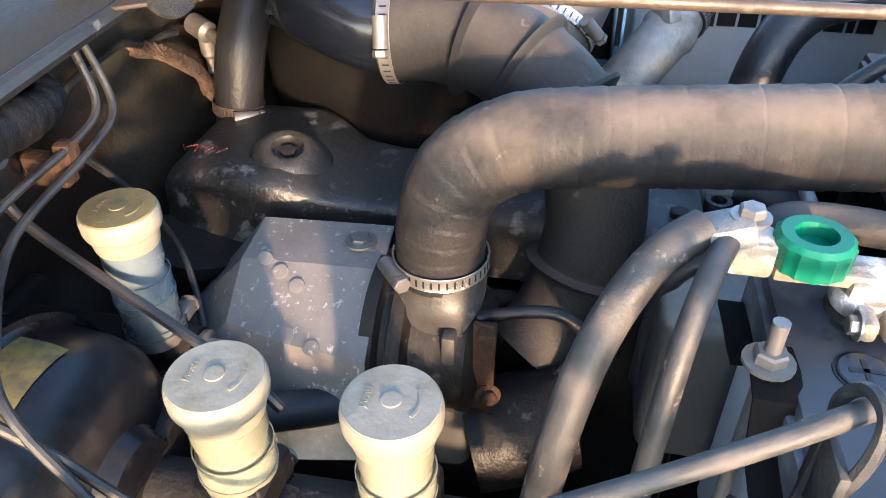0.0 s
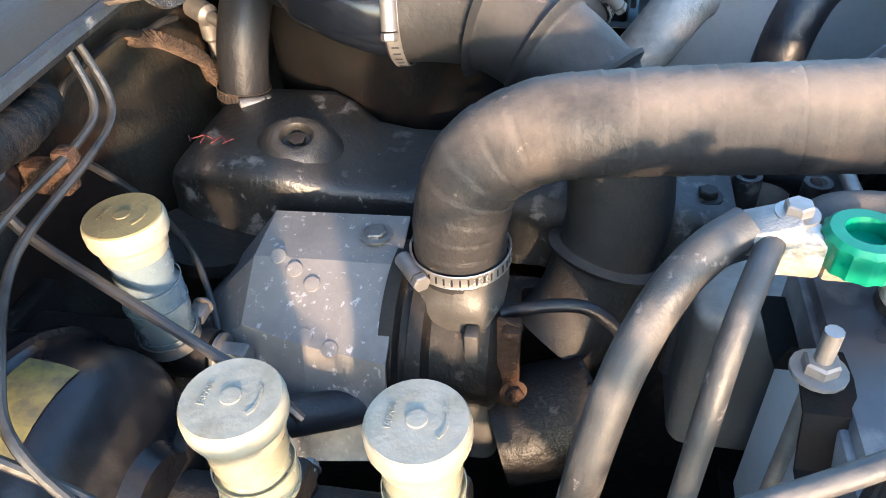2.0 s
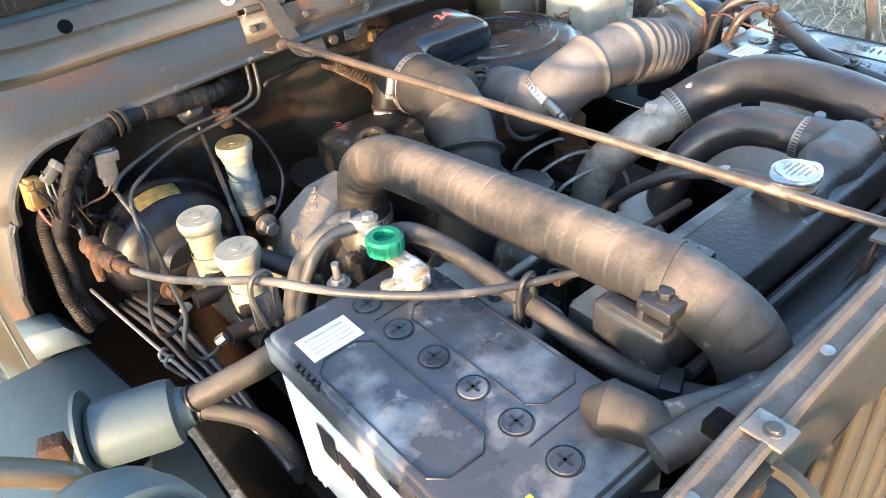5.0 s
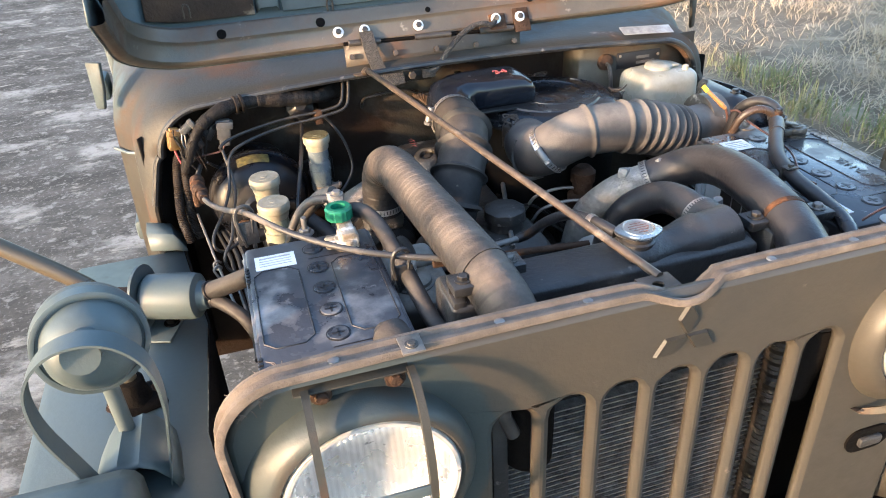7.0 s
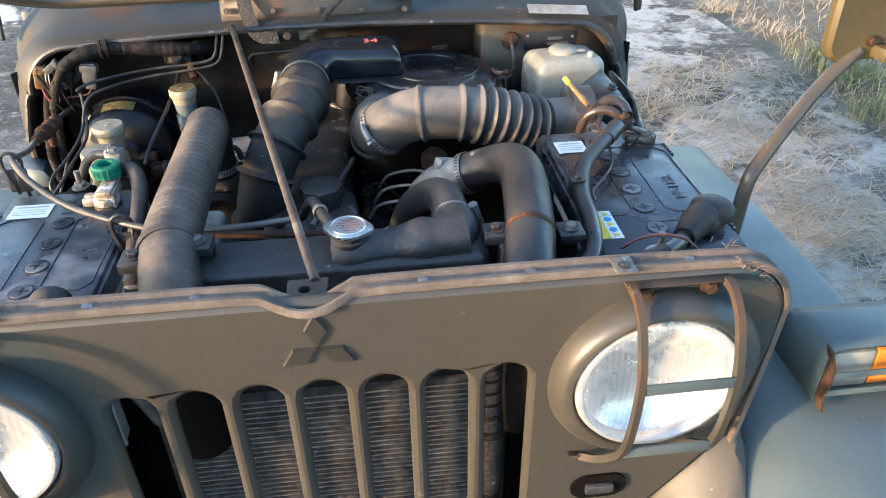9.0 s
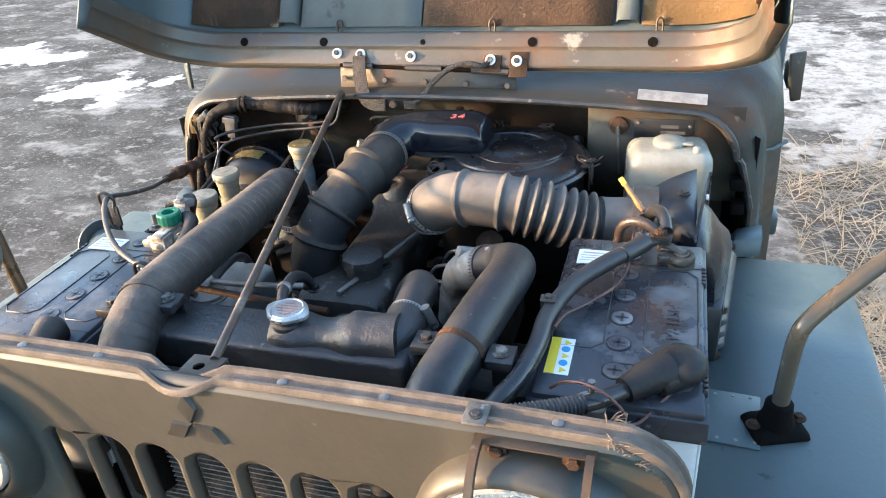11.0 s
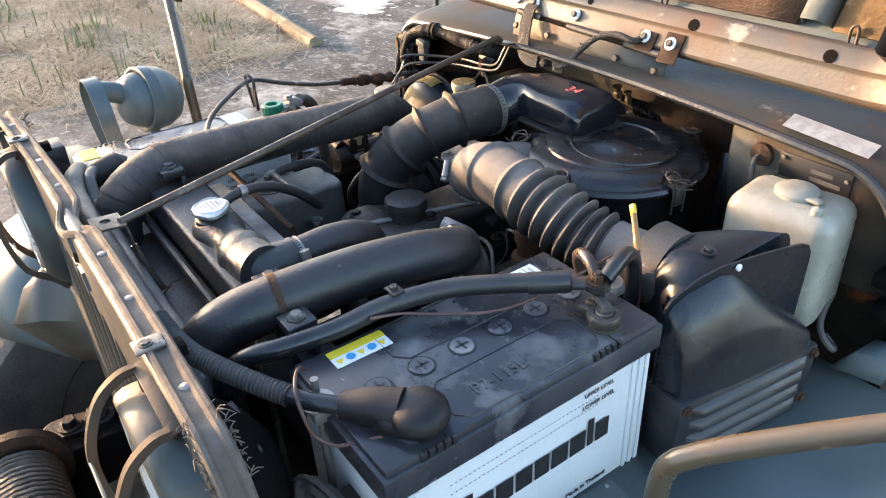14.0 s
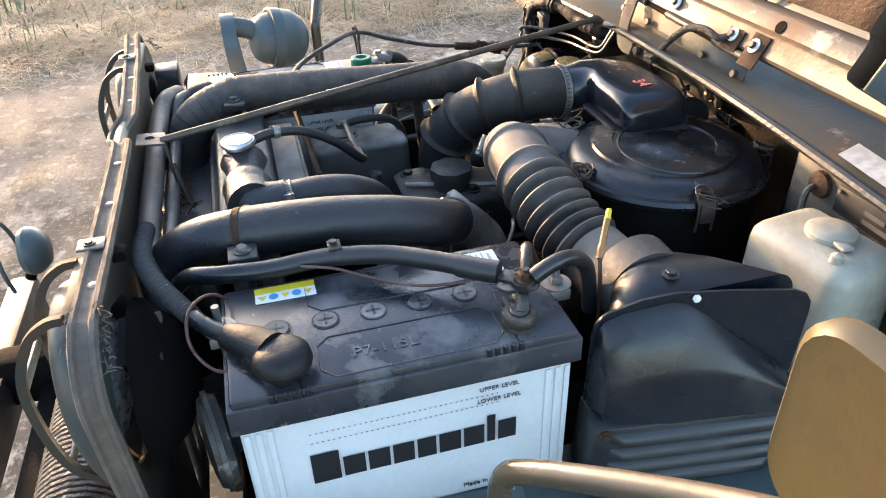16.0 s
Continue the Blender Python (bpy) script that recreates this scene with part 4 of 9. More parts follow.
def arch(hw, zt, zb, r, y, crown=0.02, n=8, splay=0.0):
    """The cowl opening's outline; splay widens its legs downwards."""
    pts = [(-hw - 0.012 - 0.032 * splay, y, zb), (-hw - 0.004 - 0.029 * splay, y, zb + (zt - r - zb) * 0.8), (-hw - 0.009 * splay, y, zt - r)]
    pts += [(x, y, z) for x, z in reversed(arc(-hw + r, zt - r, r, 95, 175, n))]
    for i in range(1, 12):
        t = i / 12
        x = (-hw + r) * (1 - 2 * t)
        pts.append((x, y, zt + crown * (1 - (2 * t - 1) ** 2)))
    pts += [(x, y, z) for x, z in reversed(arc(hw - r, zt - r, r, 5, 85, n))]
    pts += [(hw + 0.009 * splay, y, zt - r), (hw + 0.004 + 0.029 * splay, y, zb + (zt - r - zb) * 0.8), (hw + 0.012 + 0.032 * splay, y, zb)]
    return pts


bm = bmesh.new()
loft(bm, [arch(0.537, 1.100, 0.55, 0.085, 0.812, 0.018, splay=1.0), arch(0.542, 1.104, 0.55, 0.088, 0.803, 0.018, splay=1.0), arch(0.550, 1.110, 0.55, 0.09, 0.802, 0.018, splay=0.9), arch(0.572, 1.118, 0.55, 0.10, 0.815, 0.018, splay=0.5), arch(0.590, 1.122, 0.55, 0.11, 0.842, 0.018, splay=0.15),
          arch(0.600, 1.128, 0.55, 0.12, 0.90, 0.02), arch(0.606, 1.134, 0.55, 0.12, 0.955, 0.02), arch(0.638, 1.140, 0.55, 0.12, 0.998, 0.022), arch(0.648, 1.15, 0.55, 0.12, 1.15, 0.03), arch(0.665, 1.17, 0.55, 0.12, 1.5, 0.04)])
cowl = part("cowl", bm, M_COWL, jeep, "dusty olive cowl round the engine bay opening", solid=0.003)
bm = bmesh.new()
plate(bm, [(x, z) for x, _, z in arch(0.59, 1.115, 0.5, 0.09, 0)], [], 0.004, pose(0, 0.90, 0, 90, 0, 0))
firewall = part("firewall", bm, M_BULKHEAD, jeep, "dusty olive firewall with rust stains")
bm = bmesh.new()
loft(bm, [[(-0.580, 0.818, z), (-0.540, 0.895, z)] for z in (0.55, 0.85, 1.06)])
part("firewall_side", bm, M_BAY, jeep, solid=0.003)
# Near-black sheet: the shade of the open gap beside the step is painted in.
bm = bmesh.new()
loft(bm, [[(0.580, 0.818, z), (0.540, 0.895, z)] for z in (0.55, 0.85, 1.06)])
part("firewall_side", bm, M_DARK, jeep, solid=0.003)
# forward step of the bulkhead beside the air cleaner
bm = bmesh.new()
loft(bm, [[(0.285, 0.894, z), (0.290, 0.832, z), (0.300, 0.827, z), (0.42, 0.827, z), (0.552, 0.829, z)] for z in (0.935, 1.02, 1.112)])
step_panel = part("bulkhead_step", bm, M_FIREWALL, jeep, "dusty olive bulkhead panel", solid=0.003)
# drip channel and hood seal along the cowl edge
bm = bmesh.new()
sweep(bm, [(x * 0.995, 0.798, z + 0.003) for x, _, z in arch(0.548, 1.107, 0.6, 0.09, 0, 0.018, splay=0.95)][1:-1], 0.006, seg=8, per=2)
part("cowl_seal", bm, M_RAD, cowl, "worn woven cowl seal")
# body behind the cowl
for s in (-1, 1):
    bm = bmesh.new()
    box(bm, (0.668 * s, 1.75, 0.80), (0.03, 0.6, 0.70), bev=0.01)
    part("body_side", bm, M_GREEN, jeep)
    bm = bmesh.new()
    sweep(bm, [(0.606 * s, 0.952, 0.985), (0.620 * s, 0.962, 0.984), (0.634 * s, 0.982, 0.984), (0.648 * s, 0.996, 0.986)], 0.0035, seg=8)
    part("body_seam", bm, M_GREEN, jeep)
    bm = bmesh.new()
    sweep(bm, [(0.606 * s, 0.950, 0.985), (0.612 * s, 0.950, 0.85), (0.616 * s, 0.950, 0.62)], 0.0028, seg=8)
    part("body_seam", bm, M_GREEN, jeep)
    bm = bmesh.new()
    loft(bm, [[(0.622 * s, 0.965, 1.165), (0.650 * s, 0.985, 1.165)], [(0.626 * s, 0.962, 1.12), (0.650 * s, 0.982, 1.12)], [(0.636 * s, 0.972, 1.075), (0.652 * s, 0.984, 1.075)]])
    part("windshield_hinge", bm, M_COWL, jeep, "rust-stained windshield hinge plate", solid=0.008, bevel=0.003)
    for z in (0.70, 1.05):
        bm = bmesh.new()
        box(bm, (0.672 * s, 1.22, z), (0.03, 0.07, 0.05), bev=0.008)
        part("door_hinge", bm, M_GREEN, jeep)
# identification plate
bm = bmesh.new()
box(bm, (0.420, 0.8235, 1.071), (0.100, 0.003, 0.034), bev=0.001)
idp = part("data_plate", bm, M_INK, step_panel, "small black data plate with worn print")
bars("plate_print", [(0.01, 0.004, 0.03, 0.006), (0.016, -0.007, 0.042, 0.006)], pose(0.420, 0.8215, 1.071, 90, 0, 0), M_CONN_G, idp)
bolt(idp, (0.376, 0.8215, 1.082), (0, -1, 0), 0.003, M_STEEL, "screw", washer=False)
bolt(idp, (0.464, 0.8215, 1.077), (0, -1, 0), 0.003, M_STEEL, "screw", washer=False)
# silver sticker on the cowl top
bm = bmesh.new()
box(bm, (0.43, 0.817, 1.131), (0.115, 0.026, 0.001), rot=(22, 4, 0))
part("silver_sticker", bm, M_SILVER, cowl, "crinkled silver sticker")

# ---- hood, leaning back on its hinges ----
HD, HN = V(0, 0.5, 0.866), V(0, -0.866, 0.5)
HO = V(0, 0.870, 1.191)


def hood_xy(off=0.0):
    """Cross-section of the hood: across, and depth towards the engine side."""
    w, r, dp = 0.572 - off, 0.13 - off * 0.5, 0.285
    pts = [(-w, dp), (-w, 0.20)] + [(-w + r - r * math.cos(radians(a)), r + off - r * math.sin(radians(a))) for a in range(0, 91, 10)]
    pts += [(x, off) for x in (-0.22, 0, 0.22)]
    return pts + [(-x, d) for x, d in reversed(pts[:-3])]


def hp(x, d, h):
    return HO + V(x, 0, 0) + HN * d + HD * h


bm = bmesh.new()
loft(bm, [[hp(x, d, h) for x, d in hood_xy()] for h in (-0.034, 0.0, 0.3, 0.6, 0.92)])
hood = part("hood", bm, M_GREEN, jeep, "raised grey-green hood with rusty lined underside", solid=0.003)
bm = bmesh.new()
loft(bm, [[hp(x, d, h) for x, d in hood_xy(o)] for h, o in ((-0.0330, 0.003), (-0.0345, 0.010), (-0.0325, 0.0205), (-0.0290, 0.0235), (-0.0040, 0.0245), (-0.0005, 0.0265), (0.0030, 0.0300), (0.0240, 0.0310), (0.0300, 0.0270), (0.038, 0.005))])
rim = part("hood_rear_flange", bm, M_FLANGE, hood, "worn folded flange of the hood")
# Flat near-black discs; the shade inside the holes is painted on.
for x in (-0.40, -0.225, -0.022, 0.184, 0.391):
    bm = bmesh.new()
    lathe(bm, [(0.0085 if abs(x) > 0.1 else 0.005, 0), (0.0085 if abs(x) > 0.1 else 0.005, 0.002)], Matrix.Translation(hp(x, 0.0297, 0.011)) @ HN.to_track_quat("Z", "Y").to_matrix().to_4x4(), 16)
    part("drain_hole", bm, M_DARK, rim)
# ribs and liner panels
for x in (-0.310, 0.345):
    bm = bmesh.new()
    w = 0.022
    loft(bm, [[hp(x - w, 0.004, h), hp(x - w * 0.7, 0.03, h), hp(x + w * 0.7, 0.03, h), hp(x + w, 0.004, h)] for h in (0.05, 0.45, 0.88)])
    part("hood_rib", bm, M_HOODGREY, hood, solid=0.002)
for x0, x1, mt, lb in ((-0.52, -0.335, M_HOODRUST, "dark brown hood liner"), (-0.285, -0.034, M_HOODGREY, "bare grey hood panel"), (-0.030, 0.32, M_HOODRUST, "rust-brown hood liner with scraped patches"), (0.37, 0.55, M_HOODTAN, "tan weathered hood liner")):
    bm = bmesh.new()
    n = 6
    rows = []
    for h in (0.045, 0.25, 0.5, 0.88):
        row = []
        for i in range(n + 1):
            x = x0 + (x1 - x0) * i / n
            ax = abs(x)
            d = 0.012
            if ax > 0.44:
                d = 0.012 + 0.13 - math.sqrt(max(0.0, 0.13 ** 2 - (ax - 0.44) ** 2))
            row.append(hp(x, d, h))
        rows.append(row)
    loft(bm, rows)
    part("hood_liner", bm, mt, hood, lb, solid=0.003)
for x in (-0.45, -0.20, 0.105, 0.40):
    bm = bmesh.new()
    q = 0.012 + (0.05 if abs(x) > 0.43 else 0)
    sweep(bm, [hp(x - 0.005, q, 0.035), hp(x - 0.005, q + 0.008, 0.050), hp(x, q + 0.01, 0.055), hp(x + 0.005, q + 0.008, 0.050), hp(x + 0.005, q, 0.035)], 0.0020, seg=6, per=3)
    part("liner_clip", bm, M_WIRE, hood)
bm = bmesh.new()
box(bm, hp(0.545, 0.19, 0.06), (0.02, 0.02, 0.07), rot=(-30, 0, 0), bev=0.002)
part("hood_catch", bm, M_RUSTM, hood, "rusty hood side catch")
# long hinge: fixed leaf on the cowl, barrels, and the hood's leaf with washers
bm = bmesh.new()
loft(bm, [[(x, 0.8250, 1.1275 - 0.03 * x), (x, 0.8285, 1.145 - 0.03 * x), (x, 0.8330, 1.1655 - 0.03 * x), (x, 0.846, 1.1675 - 0.03 * x)] for x in (-0.190, -0.08, 0.04, 0.157)])
hinge = part("hinge_strip", bm, M_LIP, jeep, "worn long hinge leaf along the cowl", solid=0.0028)
bm = bmesh.new()
sweep(bm, [(-0.190, 0.8345, 1.1752), (0.0, 0.8345, 1.1695), (0.152, 0.8345, 1.1650)], 0.0034, seg=10)
part("hinge_pin", bm, M_DARK, hinge)
for x0, x1 in ((-0.181, -0.121), (-0.055, 0.016), (0.074, 0.143)):
    bm = bmesh.new()
    sweep(bm, [(x0, 0.8325, 1.1705 - 0.03 * x0), (x1, 0.8325, 1.1705 - 0.03 * x1)], 0.0058, seg=12)
    part("hinge_barrel", bm, M_LIP, hinge, "worn steel hinge barrel")
for x in (-0.196, -0.147, -0.045, 0.109, 0.158):
    h = -0.015 - 0.035 * (x + 0.05)
    q = hp(x, 0.0252, h)
    if x > 0.1:
        bm = bmesh.new()
        box(bm, hp(x + 0.003, 0.0258, h - 0.006), (0.033, 0.0024, 0.046 if x > 0.15 else 0.030), rot=(-30, 0, 0), bev=0.0008)
        part("hinge_tab", bm, M_RUSTM, hinge, "rust-stained square tab")
    bm = bmesh.new()
    lathe(bm, [(0.0098, 0), (0.0098, 0.0028), (0.0066, 0.0033)], Matrix.Translation(hp(x, 0.0262, h)) @ HN.to_track_quat("Z", "Y").to_matrix().to_4x4(), 24)
    w = part("washer", bm, M_PAPER, hinge, "white washer")
    bolt(w, hp(x, 0.0293, h), HN, 0.0056, M_ROCKER, washer=False)
for x in (-0.179, -0.096, -0.016, 0.064, 0.142):
    bolt(hinge, (x, 0.8262, 1.1470 - 0.03 * x), (0, -0.96, 0.2), 0.0058, M_ROD, washer=False)

# frame, bumper, wheels
for s in (-1, 1):
    bm = bmesh.new()
    box(bm, (0.33 * s, 0.8, 0.50), (0.06, 2.4, 0.11), bev=0.006)
    part("chassis_rail", bm, M_DARK, jeep)
bm = bmesh.new()
box(bm, (0, -0.42, 0.47), (1.35, 0.06, 0.11), bev=0.01)
part("front_bumper", bm, M_RADB, jeep, "steel channel front bumper")
for s in (-1, 1):
    bm = bmesh.new()
    ax = pose(0.68 * s, 0.10, 0.36, 0, 90, 0)
    lathe(bm, [(0.20, -0.08), (0.30, -0.09), (0.345, -0.085), (0.36, -0.06), (0.362, 0.0), (0.36, 0.06), (0.345, 0.085), (0.30, 0.09), (0.20, 0.08)], ax, 48)
    ty = part("tyre", bm, M_TYRE, jeep, "chunky off-road tyre")
    for k in range(26):
        bm = bmesh.new()
        box(bm, (0.362, 0.0, 0.045 if k % 2 else -0.045), (0.022, 0.052, 0.085), bev=0.003)
        bm.transform(ax @ Matrix.Rotation(2 * math.pi * k / 26, 4, "Z"))
        part("tread_block", bm, M_TYRE, ty)
    bm = bmesh.new()
    lathe(bm, [(0.02, -0.02), (0.12, -0.02), (0.19, -0.07), (0.205, -0.085), (0.205, 0.085), (0.19, 0.07), (0.12, 0.03), (0.02, 0.03)], ax, 32)
    part("wheel_rim", bm, M_OLIVE, ty)
bm = bmesh.new()
sweep(bm, [(-0.62, 0.10, 0.36), (0.62, 0.10, 0.36)], 0.045, seg=16)
part("front_axle", bm, M_DARK, jeep)
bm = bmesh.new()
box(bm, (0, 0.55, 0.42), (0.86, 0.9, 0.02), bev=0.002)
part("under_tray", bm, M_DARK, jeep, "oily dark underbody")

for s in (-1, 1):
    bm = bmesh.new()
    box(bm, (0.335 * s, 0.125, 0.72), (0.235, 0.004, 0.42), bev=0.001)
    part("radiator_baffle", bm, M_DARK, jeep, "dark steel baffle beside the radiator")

# winch between grille and bumper
winch = thing("winch", (0, -0.19, 0.50), "front winch with a drum of rusty steel rope", "winch")
bm = bmesh.new()
sweep(bm, [(-0.28, -0.185, 0.560), (0.22, -0.185, 0.560)], 0.061, seg=20)
part("drum", bm, M_DARK, winch)
bm = bmesh.new()
turns = []
for i in range(40 * 16):
    a = 2 * math.pi * i / 16
    turns.append((-0.27 + 0.47 * i / (40 * 16), -0.185 + 0.066 * math.cos(a), 0.560 + 0.066 * math.sin(a)))
sweep(bm, turns, 0.0052, seg=6, straight=True)
part("steel_rope", bm, M_ROPE, winch, "rusty twisted steel rope")
for x in (-0.295, 0.24):
    bm = bmesh.new()
    lathe(bm, [(0.02, -0.010), (0.088, -0.010), (0.088, 0.010), (0.02, 0.010)], pose(x, -0.185, 0.560, 0, 90, 0), 28)
    part("drum_flange", bm, M_RUSTM, winch)
bm = bmesh.new()
box(bm, (0.33, -0.185, 0.560), (0.13, 0.15, 0.14), bev=0.02, seg=3)
part("gearbox", bm, M_GREEN, winch)
bm = bmesh.new()
box(bm, (0, -0.20, 0.480), (0.85, 0.26, 0.02), bev=0.003)
part("mounting_plate", bm, M_DARK, winch)
bm = bmesh.new()
plate(bm, arc(0, 0, 0.028, 90, 270, 8) + arc(0.075, 0.0, 0.024, -90, 90, 8), [], 0.022, pose(-0.361, -0.105, 0.545, 0, 0, 82))
lk = part("mounting_link", bm, M_CAST, winch, "greasy forged link with bolts", bevel=0.004)
for y in (-0.085, -0.040):
    bolt(lk, (-0.355, y, 0.567), r=0.014, mat=M_CAST, h=0.016)

for s in (-1, 1):
    fl = thing("bumper_lamp", (0.6 * s, -0.40, 0.565), "grey-blue round lamp with a hoop guard on the bumper", "lamp", "bumper lamps")
    bm = bmesh.new()
    lathe(bm, [(0.01, -0.045), (0.035, -0.038), (0.052, -0.018), (0.056, 0.0), (0.05, 0.012), (0.02, 0.016)], pose(0.6 * s, -0.36, 0.63, 90, 0, 0), 28)
    part("bowl", bm, M_GREEN, fl)
    bm = bmesh.new()
    sweep(bm, [(0.6 * s - 0.06, -0.40, 0.565), (0.6 * s - 0.066, -0.405, 0.63), (0.6 * s - 0.03, -0.41, 0.695), (0.6 * s + 0.03, -0.41, 0.695), (0.6 * s + 0.066, -0.405, 0.63), (0.6 * s + 0.06, -0.40, 0.565)], 0.005, seg=8)
    part("hoop", bm, M_GREEN, fl)
    bm = bmesh.new()
    sweep(bm, [(0.6 * s, -0.36, 0.60), (0.6 * s, -0.38, 0.56)], 0.012, seg=10)
    part("stem", bm, M_DARK, fl)

# ---- engine bay things ----
# hoses
def wrapped(r, pitch=0.0150, amp=0.0010):
    def lap(s):
        q = ((s + 0.0035 * math.sin(s * 23)) / pitch) % 1.0
        return r + amp * (0.35 + 0.65 * q if q < 0.88 else (1 - q) * 5.0)
    return lap


hoseR = thing("air_hose", (-0.195, 0.578, 0.95), "thick black tape-wrapped turbo hose, dusty brown", "hose")
bm = bmesh.new()
RP = [(-0.195, 0.580, 0.955), (-0.195, 0.578, 1.00), (-0.192, 0.566, 1.036), (-0.187, 0.535, 1.057), (-0.182, 0.49, 1.064), (-0.176, 0.35, 1.074), (-0.170, 0.20, 1.083), (-0.166, 0.145, 1.082), (-0.158, 0.095, 1.062), (-0.153, 0.072, 1.03), (-0.151, 0.064, 0.99)]
sweep(bm, RP, 0.0315, seg=28, per=8, step=0.0015, rfun=wrapped(0.0312))
part("hose", bm, M_WRAP, hoseR)
bm = bmesh.new()
sweep(bm, [(-0.151, 0.064, 0.995), (-0.150, 0.060, 0.95), (-0.150, 0.062, 0.88)], 0.030, seg=22)
part("lower_sleeve", bm, M_DARK, hoseR)
bm = bmesh.new()
sweep(bm, [(-0.169, 0.158, 1.0835), (-0.1665, 0.148, 1.0825)], 0.0335, seg=28, per=4)
part("hose_band", bm, M_WRAP, hoseR)


def worm_clamp(parent, c, axis, r, screw_dir, mat=None):
    q = Vector(axis).to_track_quat("Z", "Y").to_matrix().to_4x4()
    m = Matrix.Translation(c) @ q
    bm = bmesh.new()
    lathe(bm, [(r, -0.0048), (r + 0.0012, -0.0055), (r + 0.0016, -0.0050), (r + 0.0012, -0.0042), (r + 0.0012, 0.0042), (r + 0.0016, 0.0050), (r + 0.0012, 0.0055), (r, 0.0048)], m, 40, close=False)
    band = part("hose_clamp", bm, mat or M_CLAMP, parent, "slotted steel worm-drive clamp")
    d = Vector(screw_dir).normalized()
    p = Vector(c) + d * (r + 0.005)
    t = Vector(axis).normalized().cross(d)
    bm = bmesh.new()
    sweep(bm, [p - t * 0.012, p + t * 0.012], 0.006, seg=12, per=2)
    hd = part("clamp_housing", bm, M_STEEL, band)
    bolt(hd, p + t * 0.012, t, 0.0065, M_STEEL, "clamp_screw", washer=False)
    for k in range(40):
        bm = bmesh.new()
        a = radians(k * 9)
        box(bm, (r + 0.0012, 0, 0), (0.0006, 0.0013, 0.0058))
        bm.transform(m @ Matrix.Rotation(a + math.pi, 4, "Z"))
        part("clamp_slot", bm, M_INK, band)
    return band


worm_clamp(hoseR, (-0.195, 0.5795, 0.968), (0, 0, 1), 0.0335, (-0.62, 0.78, 0))

hoseL = thing("air_hose", (0.2, 0.4, 0.95), "thick black intercooler hose bending over the radiator", "hose")
bm = bmesh.new()
LP = [(0.212, 0.047, 0.985), (0.214, 0.056, 1.03), (0.221, 0.088, 1.060), (0.234, 0.145, 1.074), (0.247, 0.23, 1.079), (0.254, 0.295, 1.074), (0.252, 0.338, 1.063), (0.238, 0.370, 1.047), (0.216, 0.390, 1.031), (0.194, 0.402, 1.018)]
sweep(bm, LP, 0.0290, seg=28, per=8)
part("hose", bm, M_RUBBER, hoseL)
bm = bmesh.new()
sweep(bm, [(0.212, 0.048, 0.99), (0.210, 0.050, 0.95), (0.205, 0.06, 0.88)], 0.031, seg=22)
part("lower_sleeve", bm, M_DARK, hoseL)
bm = bmesh.new()
sweep(bm, [(0.2330, 0.141, 1.0735), (0.2347, 0.149, 1.0746)], 0.0298, seg=28, per=4)
part("hose_band", bm, M_RUSTM, hoseL, "rusty steel hose band")
ax = (V(*LP[-1]) - V(*LP[-2])).normalized()
worm_clamp(hoseL, V(*LP[-1]) - ax * 0.006, ax, 0.0298, (0.2, -0.6, 0.8), M_STEEL)
bm = bmesh.new()
sweep(bm, [V(*LP[-1]) - ax * 0.01, V(*LP[-1]) + ax * 0.022, V(*LP[-1]) + ax * 0.05 + V(-0.002, 0.012, -0.012), V(*LP[-1]) + ax * 0.07 + V(-0.008, 0.04, -0.055), V(*LP[-1]) + ax * 0.07 + V(-0.02, 0.05, -0.12)], 0, seg=22, rfun=lambda q: 0.0275 + 0.0035 * math.exp(-((q - 0.030) / 0.006) ** 2))
box(bm, V(*LP[-1]) + ax * 0.035 + V(0.0, 0.0, 0.028), (0.030, 0.016, 0.016), rot=(0, 20, 35), bev=0.003)
part("intake_pipe", bm, M_ALU, hoseL, "bright cast aluminium intake pipe")

M_DULLCAP = material("dulled_plate", (0.50, 0.49, 0.47), (0.33, 0.32, 0.30), 25, 0.32, metal=0.75, rvar=0.1, bump=0.06, marks=((0.17, 0.10, 0.075), -0.12, 50))
# radiator
rad = thing("radiator", (0, 0.15, 0.60), "black radiator with brass-style top tank and pressed cap", "radiator")
bm = bmesh.new()
box(bm, (-0.018, 0.155, 1.040), (0.395, 0.075, 0.05), bev=0.008, seg=3)
tank = part("top_tank", bm, M_RAD, rad, "dusty black top tank")
bm = bmesh.new()
sweep(bm, [(0.01, 0.155, 1.055), (0.055, 0.155, 1.058), (0.09, 0.156, 1.060), (0.13, 0.157, 1.063), (0.162, 0.160, 1.066)], 0, seg=20, per=6,
      rfun=lambda s: 0.029 + 0.004 * math.sin(s * 75) if s < 0.11 else 0.031)
part("tank_outlet", bm, M_RAD, tank, "ribbed outlet neck")
bm = bmesh.new()
sweep(bm, [(0.105, 0.157, 1.055), (0.128, 0.158, 1.058), (0.147, 0.164, 1.062), (0.154, 0.180, 1.063), (0.1535, 0.202, 1.064)], 0, seg=24, rfun=lambda q: 0.034 - 0.0085 * min(1.0, q / 0.075))
box(bm, (0.158, 0.158, 1.046), (0.062, 0.052, 0.040), bev=0.016, seg=4)
part("outlet_elbow", bm, M_RAD, tank)
cm = pose(0.029, 0.152, 1.075)
bm = bmesh.new()
lathe(bm, [(0.026, -0.01), (0.024, 0.008), (0.021, 0.010), (0.021, 0.018), (0.024, 0.019)], cm @ Matrix.Diagonal((0.87, 0.87, 1, 1)), 28)
part("filler_neck", bm, M_RAD, tank)
bm = bmesh.new()
